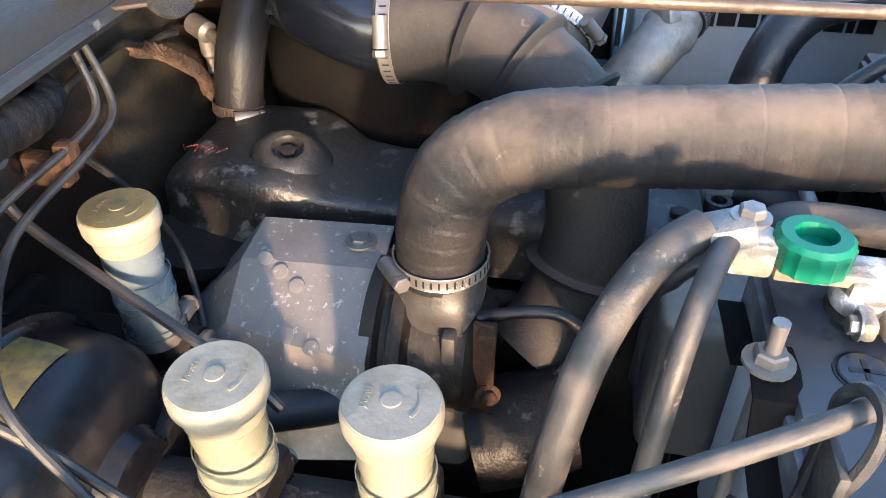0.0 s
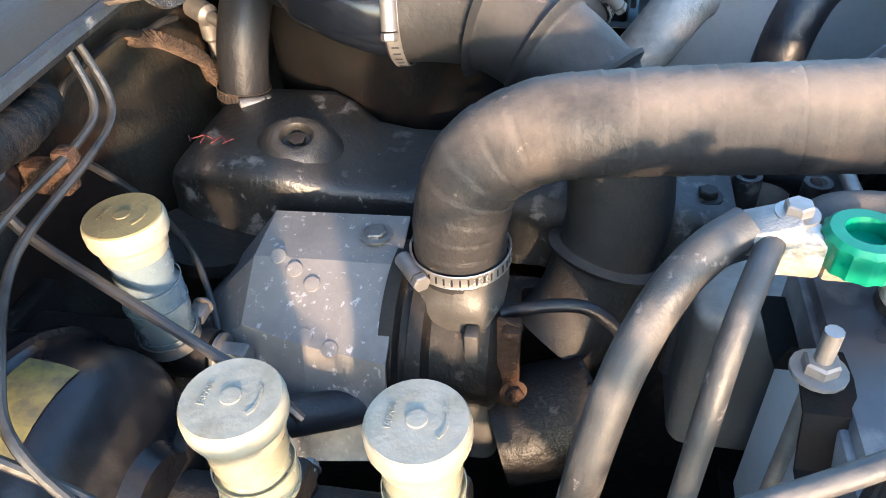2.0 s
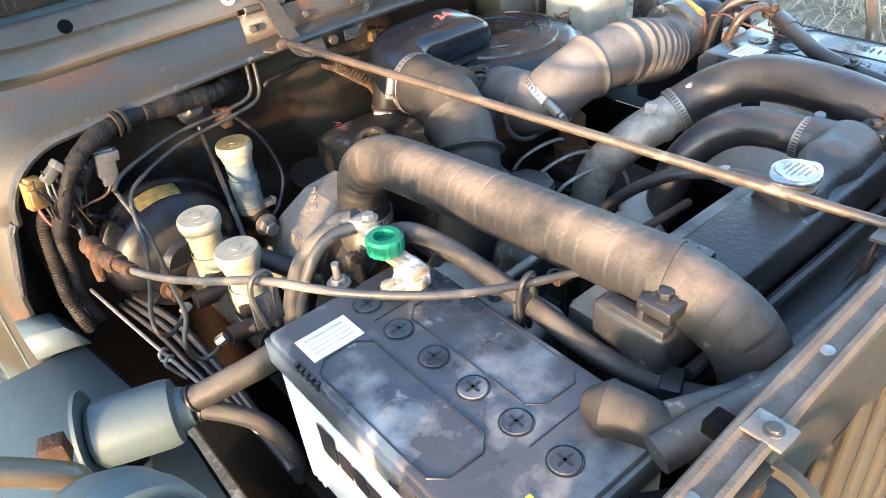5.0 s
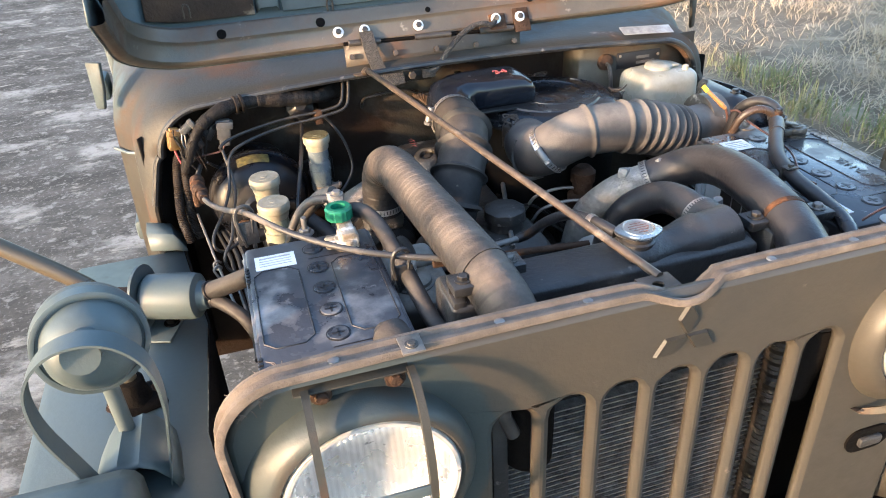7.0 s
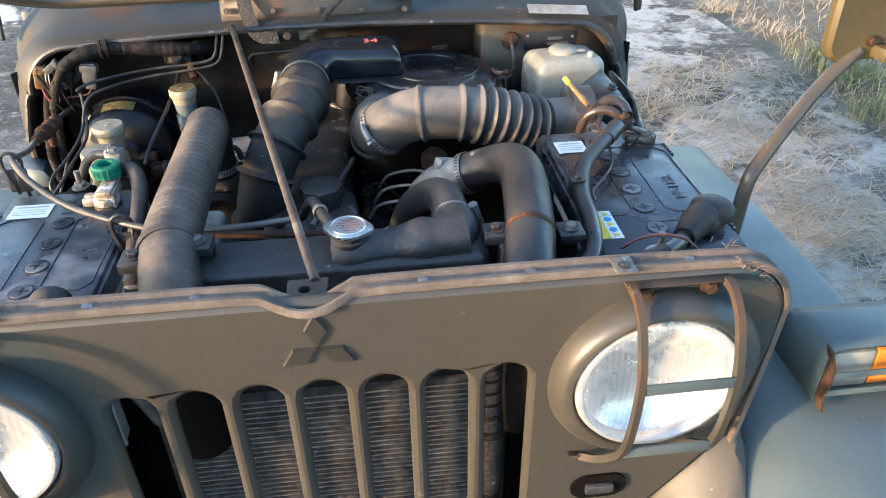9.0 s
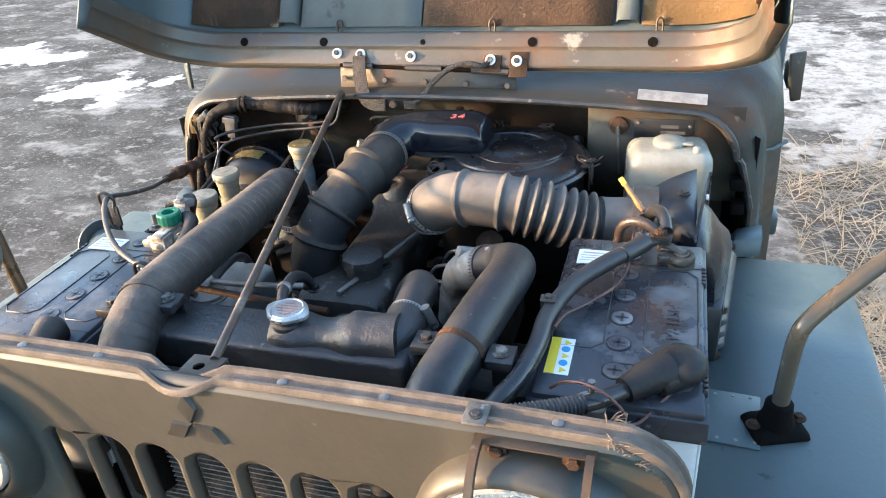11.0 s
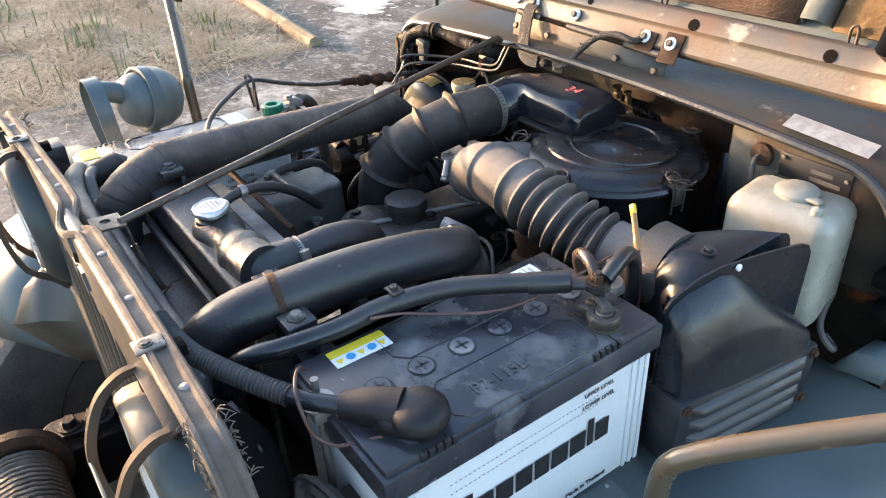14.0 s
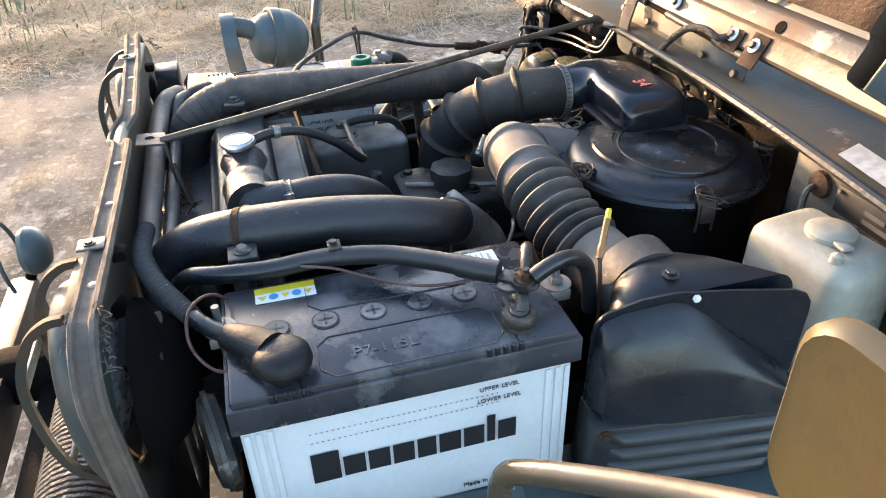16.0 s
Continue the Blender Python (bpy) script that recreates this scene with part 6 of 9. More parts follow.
for a in CLIPS:
    d = V(math.cos(radians(a)), math.sin(radians(a)), 0)
    t = V(-d.y, d.x, 0)
    c = AC + d * 0.137
    bm = bmesh.new()
    sweep(bm, [c - t * 0.010 + d * 0.008 + V(0, 0, 1.012), c - t * 0.010 + d * 0.008 + V(0, 0, 1.05), c - t * 0.008 - d * 0.012 + V(0, 0, 1.064), c + t * 0.008 - d * 0.012 + V(0, 0, 1.064), c + t * 0.010 + d * 0.008 + V(0, 0, 1.05), c + t * 0.010 + d * 0.008 + V(0, 0, 1.012)], 0.0016, seg=6, per=3)
    box(bm, c + d * 0.002 + V(0, 0, 1.050), (0.018, 0.016, 0.003), rot=(0, 0, a), bev=0.0006)
    box(bm, c + d * 0.010 + V(0, 0, 1.038), (0.003, 0.016, 0.026), rot=(0, 0, a), bev=0.0006)
    part("clip", bm, M_WIRE, ac, "wire lid clip")

rnd = random.Random(5)
for a in CLIPS:
    d = V(math.cos(radians(a)), math.sin(radians(a)), 0)
    t = V(-d.y, d.x, 0)
    c = AC + d * 0.138 + V(0, 0, 1.056)
    for k in range(3):
        bm = bmesh.new()
        q, up = [], rnd.uniform(0.004, 0.012)
        for i in range(7):
            w = 2 * math.pi * i / 6 + k
            q.append(c + t * (0.014 * math.cos(w) + rnd.uniform(-0.004, 0.004)) + d * (0.012 * math.sin(w) + rnd.uniform(-0.003, 0.003)) + V(0, 0, up * math.sin(w * 0.5)))
        q.append(q[-1] + t * rnd.uniform(-0.012, 0.03) + d * 0.012 + V(0, 0, rnd.uniform(-0.004, 0.012)))
        sweep(bm, q, 0.0012, seg=6, per=4)
        part("tie_wire", bm, M_WIRE, ac, "twisted tie wire")

# elbow-shaped duct on the lid, with a pressed flange
duct = thing("intake_duct", (0.06, 0.69, 1.06), "glossy black intake duct marked with red figures", "duct")


def duct_ring(x, y, z, w, h, ang, e=0.45, n=28):
    """A rounded-box section across the way ang (degrees in plan)."""
    q = V(-math.sin(radians(ang)), math.cos(radians(ang)), 0)
    out = []
    for k in range(n):
        a = 2 * math.pi * k / n
        c, r = math.cos(a), math.sin(a)
        out.append(V(x, y, z) + q * math.copysign(abs(c) ** e, c) * w / 2 + V(0, 0, math.copysign(abs(r) ** e, r) * h / 2))
    return out


bm = bmesh.new()
loft(bm, [duct_ring(-0.042, 0.640, 1.073, 0.070, 0.070, 92, 1.0), duct_ring(-0.042, 0.664, 1.076, 0.074, 0.072, 90, 0.9), duct_ring(-0.038, 0.684, 1.083, 0.082, 0.068, 76, 0.72), duct_ring(-0.024, 0.704, 1.089, 0.094, 0.062, 52, 0.6),
          duct_ring(0.002, 0.718, 1.092, 0.102, 0.056, 24, 0.52), duct_ring(0.035, 0.723, 1.092, 0.104, 0.054, 6, 0.48), duct_ring(0.075, 0.724, 1.092, 0.104, 0.054, 0, 0.48), duct_ring(0.104, 0.724, 1.091, 0.103, 0.053, 0, 0.48),
          duct_ring(0.118, 0.724, 1.088, 0.099, 0.047, 0, 0.5), duct_ring(0.1255, 0.724, 1.084, 0.090, 0.036, 0, 0.52), duct_ring(0.128, 0.724, 1.080, 0.078, 0.022, 0, 0.55)], closed=True, caps=True)
dd = part("duct", bm, M_GLOSS, duct)
bm = bmesh.new()
loft(bm, [duct_ring(0.004, 0.722, 1.0675, 0.110, 0.005, 4, 0.3), duct_ring(0.030, 0.724, 1.0675, 0.122, 0.005, 0, 0.3), duct_ring(0.110, 0.724, 1.0675, 0.122, 0.005, 0, 0.3), duct_ring(0.132, 0.724, 1.0675, 0.110, 0.005, 0, 0.3), duct_ring(0.140, 0.724, 1.0675, 0.084, 0.005, 0, 0.3)], closed=True, caps=True)
part("flange", bm, M_BLACK, duct)
words("chalk_figures", "34", 0.027, pose(0.074, 0.724, 1.1195, 0, 0, 6), M_RED, dd)

# moulded rubber duct from the air cleaner down to the turbo
rd = thing("rubber_intake_duct", (-0.17, 0.48, 0.9), "dusty black moulded rubber duct with raised ribs", "duct")
DP = [(-0.042, 0.655, 1.073), (-0.041, 0.620, 1.075), (-0.046, 0.581, 1.073), (-0.062, 0.537, 1.058), (-0.082, 0.503, 1.034), (-0.100, 0.479, 0.998), (-0.112, 0.472, 0.955), (-0.121, 0.478, 0.915), (-0.135, 0.492, 0.872), (-0.155, 0.515, 0.845)]


def ribbed(r, at, amp, wid):
    return lambda q: r + sum(amp * math.exp(-((q - a) / wid) ** 2) for a in at)


def run_at(path, x):
    """Length run along the smooth path where it first passes nearest to the point."""
    p = smooth_path(path, 8)
    x, best, run, at = Vector(x), 9.0, 0.0, 0.0
    for a, b in zip(p, p[1:]):
        run += (b - a).length
        if (b - x).length < best:
            best, at = (b - x).length, run
    return at


bm = bmesh.new()
rib_at = [run_at(DP, q) for q in ((-0.046, 0.581, 1.073), (-0.062, 0.537, 1.058), (-0.082, 0.503, 1.034), (-0.100, 0.479, 0.998), (-0.121, 0.478, 0.915))]
sweep(bm, DP, 0, seg=32, per=8, step=0.0022, rfun=ribbed(0.0395, rib_at, 0.0085, 0.0028))
part("duct", bm, M_RUBBER_D, rd)
a0 = (V(*DP[1]) - V(*DP[0])).normalized()
worm_clamp(rd, V(*DP[0]) + a0 * 0.008, a0, 0.0405, (-0.9, 0.0, 0.3), M_STEEL)

# corrugated snorkel hose
sh = thing("snorkel_hose", (0.25, 0.54, 1.0), "dusty corrugated rubber snorkel hose", "hose")
SP = [(0.080, 0.528, 1.038), (0.092, 0.521, 1.050), (0.115, 0.513, 1.063), (0.1435, 0.508, 1.071), (0.203, 0.503, 1.071), (0.26, 0.508, 1.058), (0.31, 0.519, 1.040), (0.35, 0.530, 1.031), (0.39, 0.539, 1.029), (0.425, 0.545, 1.030)]
S_RINGS = [run_at(SP, q) for q in ((0.1435, 0.508, 1.071), (0.203, 0.503, 1.071))]
S_C0 = S_RINGS[1] + 0.020


def snorkel_r(q):
    r = 0.0405
    if S_C0 < q < S_C0 + 7 * 0.0178:
        r = 0.0400 + 0.0062 * math.sin((q - S_C0) / 0.0178 * 2 * math.pi)
    for a in S_RINGS:
        r += 0.0045 * math.exp(-((q - a) / 0.0032) ** 2)
    return r


bm = bmesh.new()
sweep(bm, SP, 0, seg=36, per=8, step=0.0018, rfun=snorkel_r)
part("hose", bm, M_SNORKEL, sh)
bm = bmesh.new()
sweep(bm, [(0.088, 0.523, 1.046), (0.079, 0.532, 1.038), (0.074, 0.551, 1.031), (0.076, 0.580, 1.026), (0.088, 0.622, 1.018), (0.106, 0.655, 1.012)], 0, seg=32, per=8, rfun=lambda q: 0.0405 + 0.0035 * min(1.0, q / 0.05))
horn = part("inlet_horn", bm, M_SNORKEL, sh, "dusty grey inlet elbow with a folded rim")
bm = bmesh.new()
sweep(bm, [(0.040, 0.556, 1.055), (0.031, 0.554, 1.028), (0.036, 0.546, 1.000), (0.055, 0.538, 0.988), (0.078, 0.532, 0.992)], 0.0032, seg=8)
part("rim", bm, M_SNORKEL, horn)
worm_clamp(sh, (0.083, 0.526, 1.041), (0.62, -0.36, 0.62), 0.0415, (-0.55, -0.7, 0.2))

# snorkel box
M_SATIN = material("satin_black_enamel", (0.0065, 0.0085, 0.013), (0.010, 0.012, 0.016), 6, 0.27, spec=0.38, bump=0.05, stain=(0.05, 0.046, 0.043), stain_amt=0.10, stain_scale=9, sharp=0.3, dust=((0.05, 0.046, 0.042), 0.15))
M_RADD = material("grey_black_enamel", (0.011, 0.0125, 0.015), (0.021, 0.0225, 0.025), 12, 0.45, stain=(0.12, 0.12, 0.12), stain_amt=0.1, stain_scale=14, sharp=0.3, bump=0.08)
sb = thing("snorkel_box", (0.50, 0.56, 0.862), "black pressed air snorkel box with louvred lower panel", "snorkel box")
bm = bmesh.new()
TURN_BOX = Matrix.Translation((0.478, 0.475, 0.90)) @ pose(0, 0, 0, -3, 0, -6) @ Matrix.Translation((-0.481, -0.475, -0.90))


def turn(b):
    b.transform(TURN_BOX)


# domed upper shell: sections from the inlet collar outwards
def shell_sec(x, y0, y1, z0, z1, r, n=7):
    pts = [(x, y0, z0), (x, y0, z1 - r)]
    pts += [(x, y0 + r - r * math.cos(radians(a)), z1 - r + r * math.sin(radians(a))) for a in range(15, 91, 15)]
    pts += [(x, y1 - r * 0.6 + r * 0.6 * math.sin(radians(a)), z1 - r * 0.6 + r * 0.6 * math.cos(radians(a))) for a in range(15, 91, 15)]
    pts += [(x, y1, z0)]
    return [V(*p) for p in pts]


loft(bm, [shell_sec(0.415, 0.512, 0.60, 0.95, 1.072, 0.036), shell_sec(0.440, 0.500, 0.625, 0.95, 1.078, 0.040), shell_sec(0.462, 0.485, 0.655, 0.945, 1.076, 0.045), shell_sec(0.476, 0.478, 0.69, 0.94, 1.066, 0.045),
          ], caps=True)
part("upper_shell", bm, M_SATIN, sb)
bm = bmesh.new()
plate(bm, [(0.458, 0.945), (0.455, 1.035), (0.457, 1.050), (0.466, 1.061), (0.50, 1.074), (0.535, 1.079), (0.60, 1.076), (0.665, 1.070), (0.678, 1.065), (0.686, 1.054), (0.688, 1.040), (0.690, 0.962), (0.684, 0.945)], [], 0.003, pose(0.478, 0, 0, 90, 0, 90))
turn(bm)
part("face_flange", bm, M_SATIN, sb, "thin pressed flange")
bm = bmesh.new()
rows = []
for y, z0, x1, z1, x2 in ((0.459, 1.040, 0.487, 0.985, 0.490), (0.466, 1.052, 0.502, 0.990, 0.514), (0.482, 1.060, 0.507, 0.998, 0.521), (0.530, 1.069, 0.510, 1.007, 0.525), (0.548, 1.066, 0.510, 1.009, 0.525), (0.575, 1.048, 0.511, 1.008, 0.525), (0.612, 1.018, 0.512, 0.997, 0.525), (0.650, 0.990, 0.512, 0.978, 0.525), (0.672, 0.974, 0.508, 0.966, 0.522), (0.682, 0.965, 0.487, 0.955, 0.492)):
    a, b, c = V(0.4815, y, z0), V(x1 + 0.008, y, z1), V(x2, y, 0.947)
    rows.append([a, a.lerp(b, 0.12) + V(0.004, 0, 0.0015), a.lerp(b, 0.55) + V(0.003, 0, 0.001), a.lerp(b, 0.93), b.lerp(c, 0.10), b.lerp(c, 0.6), c, V(0.4815, y, 0.945)])
loft(bm, rows, closed=True, caps=True)
turn(bm)
part("bulge", bm, M_SATIN, sb, "satin black pressed bulge")
bm = bmesh.new()
box(bm, (0.499, 0.570, 0.904), (0.054, 0.228, 0.092), bev=0.005)
turn(bm)
lowp = part("lower_panel", bm, M_RADD, sb, "grey-black louvred lower panel")
for i in range(4):
    bm = bmesh.new()
    z = 0.934 - 0.0205 * i
    loft(bm, [[V(0.5255, y, z + 0.008), V(0.5255 + 0.006 * k, y, z + 0.0055), V(0.5255 + 0.0092 * k, y, z), V(0.5255 + 0.0085 * k, y, z - 0.004), V(0.5255, y, z - 0.0052)] for y, k in ((0.474, 0.05), (0.486, 1), (0.652, 1), (0.664, 0.05))], closed=True, caps=True)
    turn(bm)
    part("louvre", bm, M_RADD, lowp)
    bm = bmesh.new()
    box(bm, (0.5270, 0.569, z - 0.0066), (0.004, 0.168, 0.0032))
    turn(bm)
    part("louvre_gap", bm, M_INK, lowp)
for y, z in ((0.466, 0.942), (0.675, 0.940), (0.466, 0.866), (0.675, 0.872)):
    bolt(lowp, TURN_BOX @ V(0.5265, y, z), (1, -0.12, 0), 0.0045, M_RUSTM)
bm = bmesh.new()
sweep(bm, [(0.385, 0.551, 1.035), (0.42, 0.553, 1.033)], 0.0475, seg=30, per=2)
part("inlet_collar", bm, M_OUTLET, sb, "dull steel inlet collar")
bolt(sb, (0.458, 0.553, 1.077), (0, 0, 1), 0.006, M_BLACK)
bolt(sb, TURN_BOX @ V(0.481, 0.556, 1.0725), (1, 0, 0), 0.0042, M_PAPER, washer=False)

# washer bottle
wb = thing("washer_bottle", (0.43, 0.755, 0.88), "translucent white washer bottle with a moulded cap", "washer bottle")
bm = bmesh.new()
box(bm, (0.432, 0.760, 0.985), (0.140, 0.105, 0.165), rot=(0, 0, 8), bev=0.022, seg=4, taper=(0.97, 0.97))
wbb = part("bottle", bm, M_TANK, wb)
bm = bmesh.new()
lathe(bm, [(0.027, 0.0), (0.027, 0.006), (0.023, 0.009), (0.008, 0.010)], pose(0.432, 0.765, 1.067), 28)
box(bm, (0.46, 0.755, 1.072), (0.02, 0.014, 0.005), bev=0.002)
part("cap", bm, M_TANK, wb, "pale plastic cap with a tab")
bm = bmesh.new()
lathe(bm, [(0.007, 0), (0.006, 0.008), (0.003, 0.010)], pose(0.476, 0.735, 1.066), 12)
part("nozzle", bm, M_TANK, wb)

# rocker cover and engine block
eng = thing("engine", (0, 0.6, 0.5), "dirty cast-iron diesel engine with a worn black rocker cover", "engine")
bm = bmesh.new()


def rock_sec(y, w, z1, x0=-0.038, z0=0.86):
    pts = [(x0 - w - 0.01, y, z0)]
    for a in range(180, -1, -15):
        c, q = math.cos(radians(a)), math.sin(radians(a))
        pts.append((x0 + math.copysign(abs(c) ** 0.30, c) * w, y, z1 - 0.022 + 0.022 * abs(q) ** 0.6))
    pts.append((x0 + w + 0.01, y, z0))
    return [V(*p) for p in pts]


loft(bm, [rock_sec(0.378, 0.055, 0.925), rock_sec(0.383, 0.068, 0.943), rock_sec(0.40, 0.072, 0.950), rock_sec(0.45, 0.072, 0.951), rock_sec(0.50, 0.070, 0.949), rock_sec(0.53, 0.058, 0.940), rock_sec(0.66, 0.058, 0.940), rock_sec(0.695, 0.062, 0.944),
          rock_sec(0.722, 0.074, 0.958), rock_sec(0.742, 0.078, 0.966), rock_sec(0.80, 0.079, 0.965), rock_sec(0.834, 0.076, 0.962), rock_sec(0.847, 0.071, 0.954), rock_sec(0.853, 0.063, 0.93)], caps=True)
rk = part("rocker_cover", bm, M_ROCKER, eng, "worn black cast rocker cover with bare metal patches")
bm = bmesh.new()
lathe(bm, [(0.030, 0.94), (0.029, 0.965), (0.033, 0.967), (0.034, 0.974), (0.032, 0.983), (0.026, 0.986), (0.006, 0.986)], pose(-0.02, 0.462, 0), 36, ripple=lambda a, z: 0.035 * math.cos(8 * a) if 0.966 < z < 0.985 else 0)
part("oil_filler_cap", bm, M_ROCKER, eng, "lobed dusty black oil filler cap")
bm = bmesh.new()
lathe(bm, [(0.046, -0.030), (0.034, -0.014), (0.025, -0.0035), (0.019, -0.001), (0.0145, -0.0018), (0.0130, -0.005), (0.0125, -0.011), (0.004, -0.011)], pose(-0.070, 0.742, 0.975, 10, -14, 0), 32)
part("cover_boss", bm, M_ROCKER, rk)
bm = bmesh.new()
lathe(bm, [(0.0075, -0.0095), (0.0075, -0.0065), (0.004, -0.006)], pose(-0.070, 0.742, 0.976, 10, -14, 0), 6)
part("boss_plug", bm, M_CAST, rk)
bm = bmesh.new()
for k in range(7):
    box(bm, (-0.078 + 0.004 * (k % 2), 0.838 - 0.006 * k, 0.9685), (0.011, 0.0009, 0.0008), rot=(0, 0, (35, -50, 10, 60, -20, 40, -35)[k]))
part("red_scribble", bm, material("faded_red_marker", (0.20, 0.045, 0.05), None, 40, 0.6, bump=0.0), rk, "faint red marker scribble")
bm = bmesh.new()
box(bm, (-0.038, 0.62, 0.874), (0.185, 0.50, 0.012), bev=0.004)
part("cover_flange", bm, M_CAST, rk)
bolt(rk, (-0.082, 0.405, 0.947), r=0.008, mat=M_CAST)
bolt(rk, (0.002, 0.49, 0.948), r=0.009, mat=M_CAST)
bm = bmesh.new()
box(bm, (-0.038, 0.62, 0.70), (0.19, 0.50, 0.36), bev=0.015)
part("block", bm, M_CAST, eng, "oily dark engine block")
bm = bmesh.new()
box(bm, (0.09, 0.60, 0.80), (0.09, 0.40, 0.07), bev=0.02)
for i in range(4):
    sweep(bm, [(0.03, 0.45 + 0.1 * i, 0.86), (0.09, 0.45 + 0.1 * i, 0.83)], 0.022, seg=12)
part("intake_manifold", bm, M_CAST, eng)
bm = bmesh.new()
sweep(bm, [(0.06, 0.33, 0.90), (0.08, 0.36, 0.93), (0.115, 0.36, 0.93)], 0.028, seg=16)
box(bm, (0.03, 0.35, 0.90), (0.08, 0.06, 0.08), bev=0.01)
part("thermostat_housing", bm, M_ALU, eng, "cast thermostat housing")
bm = bmesh.new()
lathe(bm, [(0.024, 0.88), (0.026, 0.93), (0.018, 0.935), (0.018, 0.955), (0.022, 0.957), (0.022, 0.975), (0.012, 0.985), (0.004, 0.986)], pose(0.165, 0.555, 0), 20)
part("filler_plug", bm, M_RUSTM, eng, "rusty brown filler plug")
bm = bmesh.new()
for i in range(4):
    x, y = 0.10 + 0.01 * i, 0.46 + 0.05 * i
    sweep(bm, [(x + 0.06, y - 0.03, 0.86), (x + 0.05, y - 0.02, 0.93), (x + 0.02, y, 0.945), (x - 0.03, y + 0.02, 0.93), (x - 0.05, y + 0.03, 0.90)], 0.003, seg=7)
part("injector_pipe", bm, M_STEEL, eng, "bent steel injector pipes")
bm = bmesh.new()
box(bm, (0.17, 0.50, 0.86), (0.09, 0.18, 0.10), bev=0.012)
lathe(bm, [(0.030, 0.0), (0.030, 0.10)], pose(0.17, 0.40, 0.87, -90, 0, 0), 18)
part("injection_pump", bm, M_CAST, eng)
for x, y in ((-0.019, 0.363), (-0.023, 0.308), (-0.085, 0.352), (-0.14, 0.36)):
    bm = bmesh.new()
    lathe(bm, [(0.013, 0.86), (0.012, 0.926), (0.0115, 0.930), (0.0072, 0.930), (0.0065, 0.920), (0.003, 0.919)], pose(x, y, 0), 20)
    part("head_boss", bm, M_ROCKER, eng)
bm = bmesh.new()
sweep(bm, [(0.02, 0.38, 0.90), (0.010, 0.352, 0.922), (0.004, 0.325, 0.925), (-0.005, 0.29, 0.905), (-0.02, 0.26, 0.87)], 0.020, seg=18)
part("bypass_hose", bm, M_RUBBER, eng)
bm = bmesh.new()
sweep(bm, [(-0.035, 0.39, 0.955), (0.03, 0.60, 0.955)], 0.004, seg=8)
part("dipstick_tube", bm, M_STEEL, eng)
bm = bmesh.new()
lathe(bm, [(0.026, -0.006), (0.046, -0.006), (0.046, 0.006), (0.026, 0.006)], pose(-0.135, 0.811, 0.905, 12, 6, 0), 28)
part("lifting_eye", bm, M_CAST, eng)
bm = bmesh.new()
sweep(bm, [(0.022, 0.832, 0.945), (0.026, 0.828, 0.985), (0.036, 0.824, 1.02), (0.07, 0.822, 1.06)], 0.024, seg=18)
part("breather_hose", bm, M_RUBBER, eng)
worm_clamp(eng, (0.0235, 0.831, 0.962), (0.12, -0.1, 0.96), 0.0245, (-0.8, -0.6, 0.0), M_WIRE)

# turbo with heat shield
tb = thing("turbocharger", (-0.2, 0.62, 0.85), "turbocharger under a riveted steel heat shield", "turbocharger")
bm = bmesh.new()
loft(bm, [[V(-0.150, 0.790, 0.885), V(-0.200, 0.806, 0.872), V(-0.250, 0.800, 0.855), V(-0.280, 0.79, 0.80)],
          [V(-0.145, 0.736, 0.950), V(-0.196, 0.735, 0.946), V(-0.245, 0.730, 0.924), V(-0.285, 0.725, 0.84)],
          [V(-0.145, 0.690, 0.952), V(-0.197, 0.688, 0.949), V(-0.258, 0.680, 0.924), V(-0.292, 0.675, 0.84)],
          [V(-0.143, 0.628, 0.953), V(-0.196, 0.624, 0.950), V(-0.265, 0.620, 0.922), V(-0.290, 0.618, 0.85)]])
hs = part("heat_shield", bm, M_SHIELD, tb, "folded scuffed steel heat shield", smooth=False, solid=0.0025)
bolt(hs, (-0.168, 0.648, 0.952), (0.05, 0, 1), 0.0085, M_STEEL, h=0.004)
for x, y, z in ((-0.252, 0.680, 0.9265), (-0.259, 0.660, 0.924), (-0.196, 0.716, 0.948), (-0.206, 0.700, 0.9455), (-0.216, 0.684, 0.942)):
    bm = bmesh.new()
    lathe(bm, [(0.0062, 0), (0.0058, 0.0006), (0.003, 0.0008)], Matrix.Translation((x, y, z)) @ V(-0.45, 0, 0.9).to_track_quat("Z", "Y").to_matrix().to_4x4(), 16)
    part("rivet", bm, M_SHIELD, hs)
bm = bmesh.new()
lathe(bm, [(0.03, -0.060), (0.052, -0.055), (0.058, -0.046), (0.068, -0.044), (0.068, -0.034), (0.060, -0.031), (0.060, -0.026), (0.067, -0.024), (0.067, -0.014), (0.056, -0.010), (0.052, 0.0), (0.052, 0.03), (0.040, 0.045)], pose(-0.195, 0.585, 0.885, 90, 0, 0), 44)
part("compressor_housing", bm, M_CAST, tb, "dirty cast compressor housing")
bm = bmesh.new()
loft(bm, [[V(-0.196 - dx, 0.579, z) + V(math.copysign(abs(math.cos(a)) ** e, math.cos(a)) * wx, math.copysign(abs(math.sin(a)) ** e, math.sin(a)) * wy, 0) for a in [2 * math.pi * k / 28 for k in range(28)]]
          for z, dx, wx, wy, e in ((0.975, 0, 0.0305, 0.0305, 1.0), (0.955, 0, 0.0305, 0.0305, 1.0), (0.948, 0, 0.034, 0.033, 0.9), (0.938, 0.001, 0.034, 0.032, 0.6), (0.930, 0.002, 0.031, 0.026, 0.4), (0.875, 0.006, 0.032, 0.025, 0.35), (0.862, 0.008, 0.036, 0.030, 0.35), (0.80, 0.012, 0.036, 0.030, 0.35))], closed=True, caps=True)
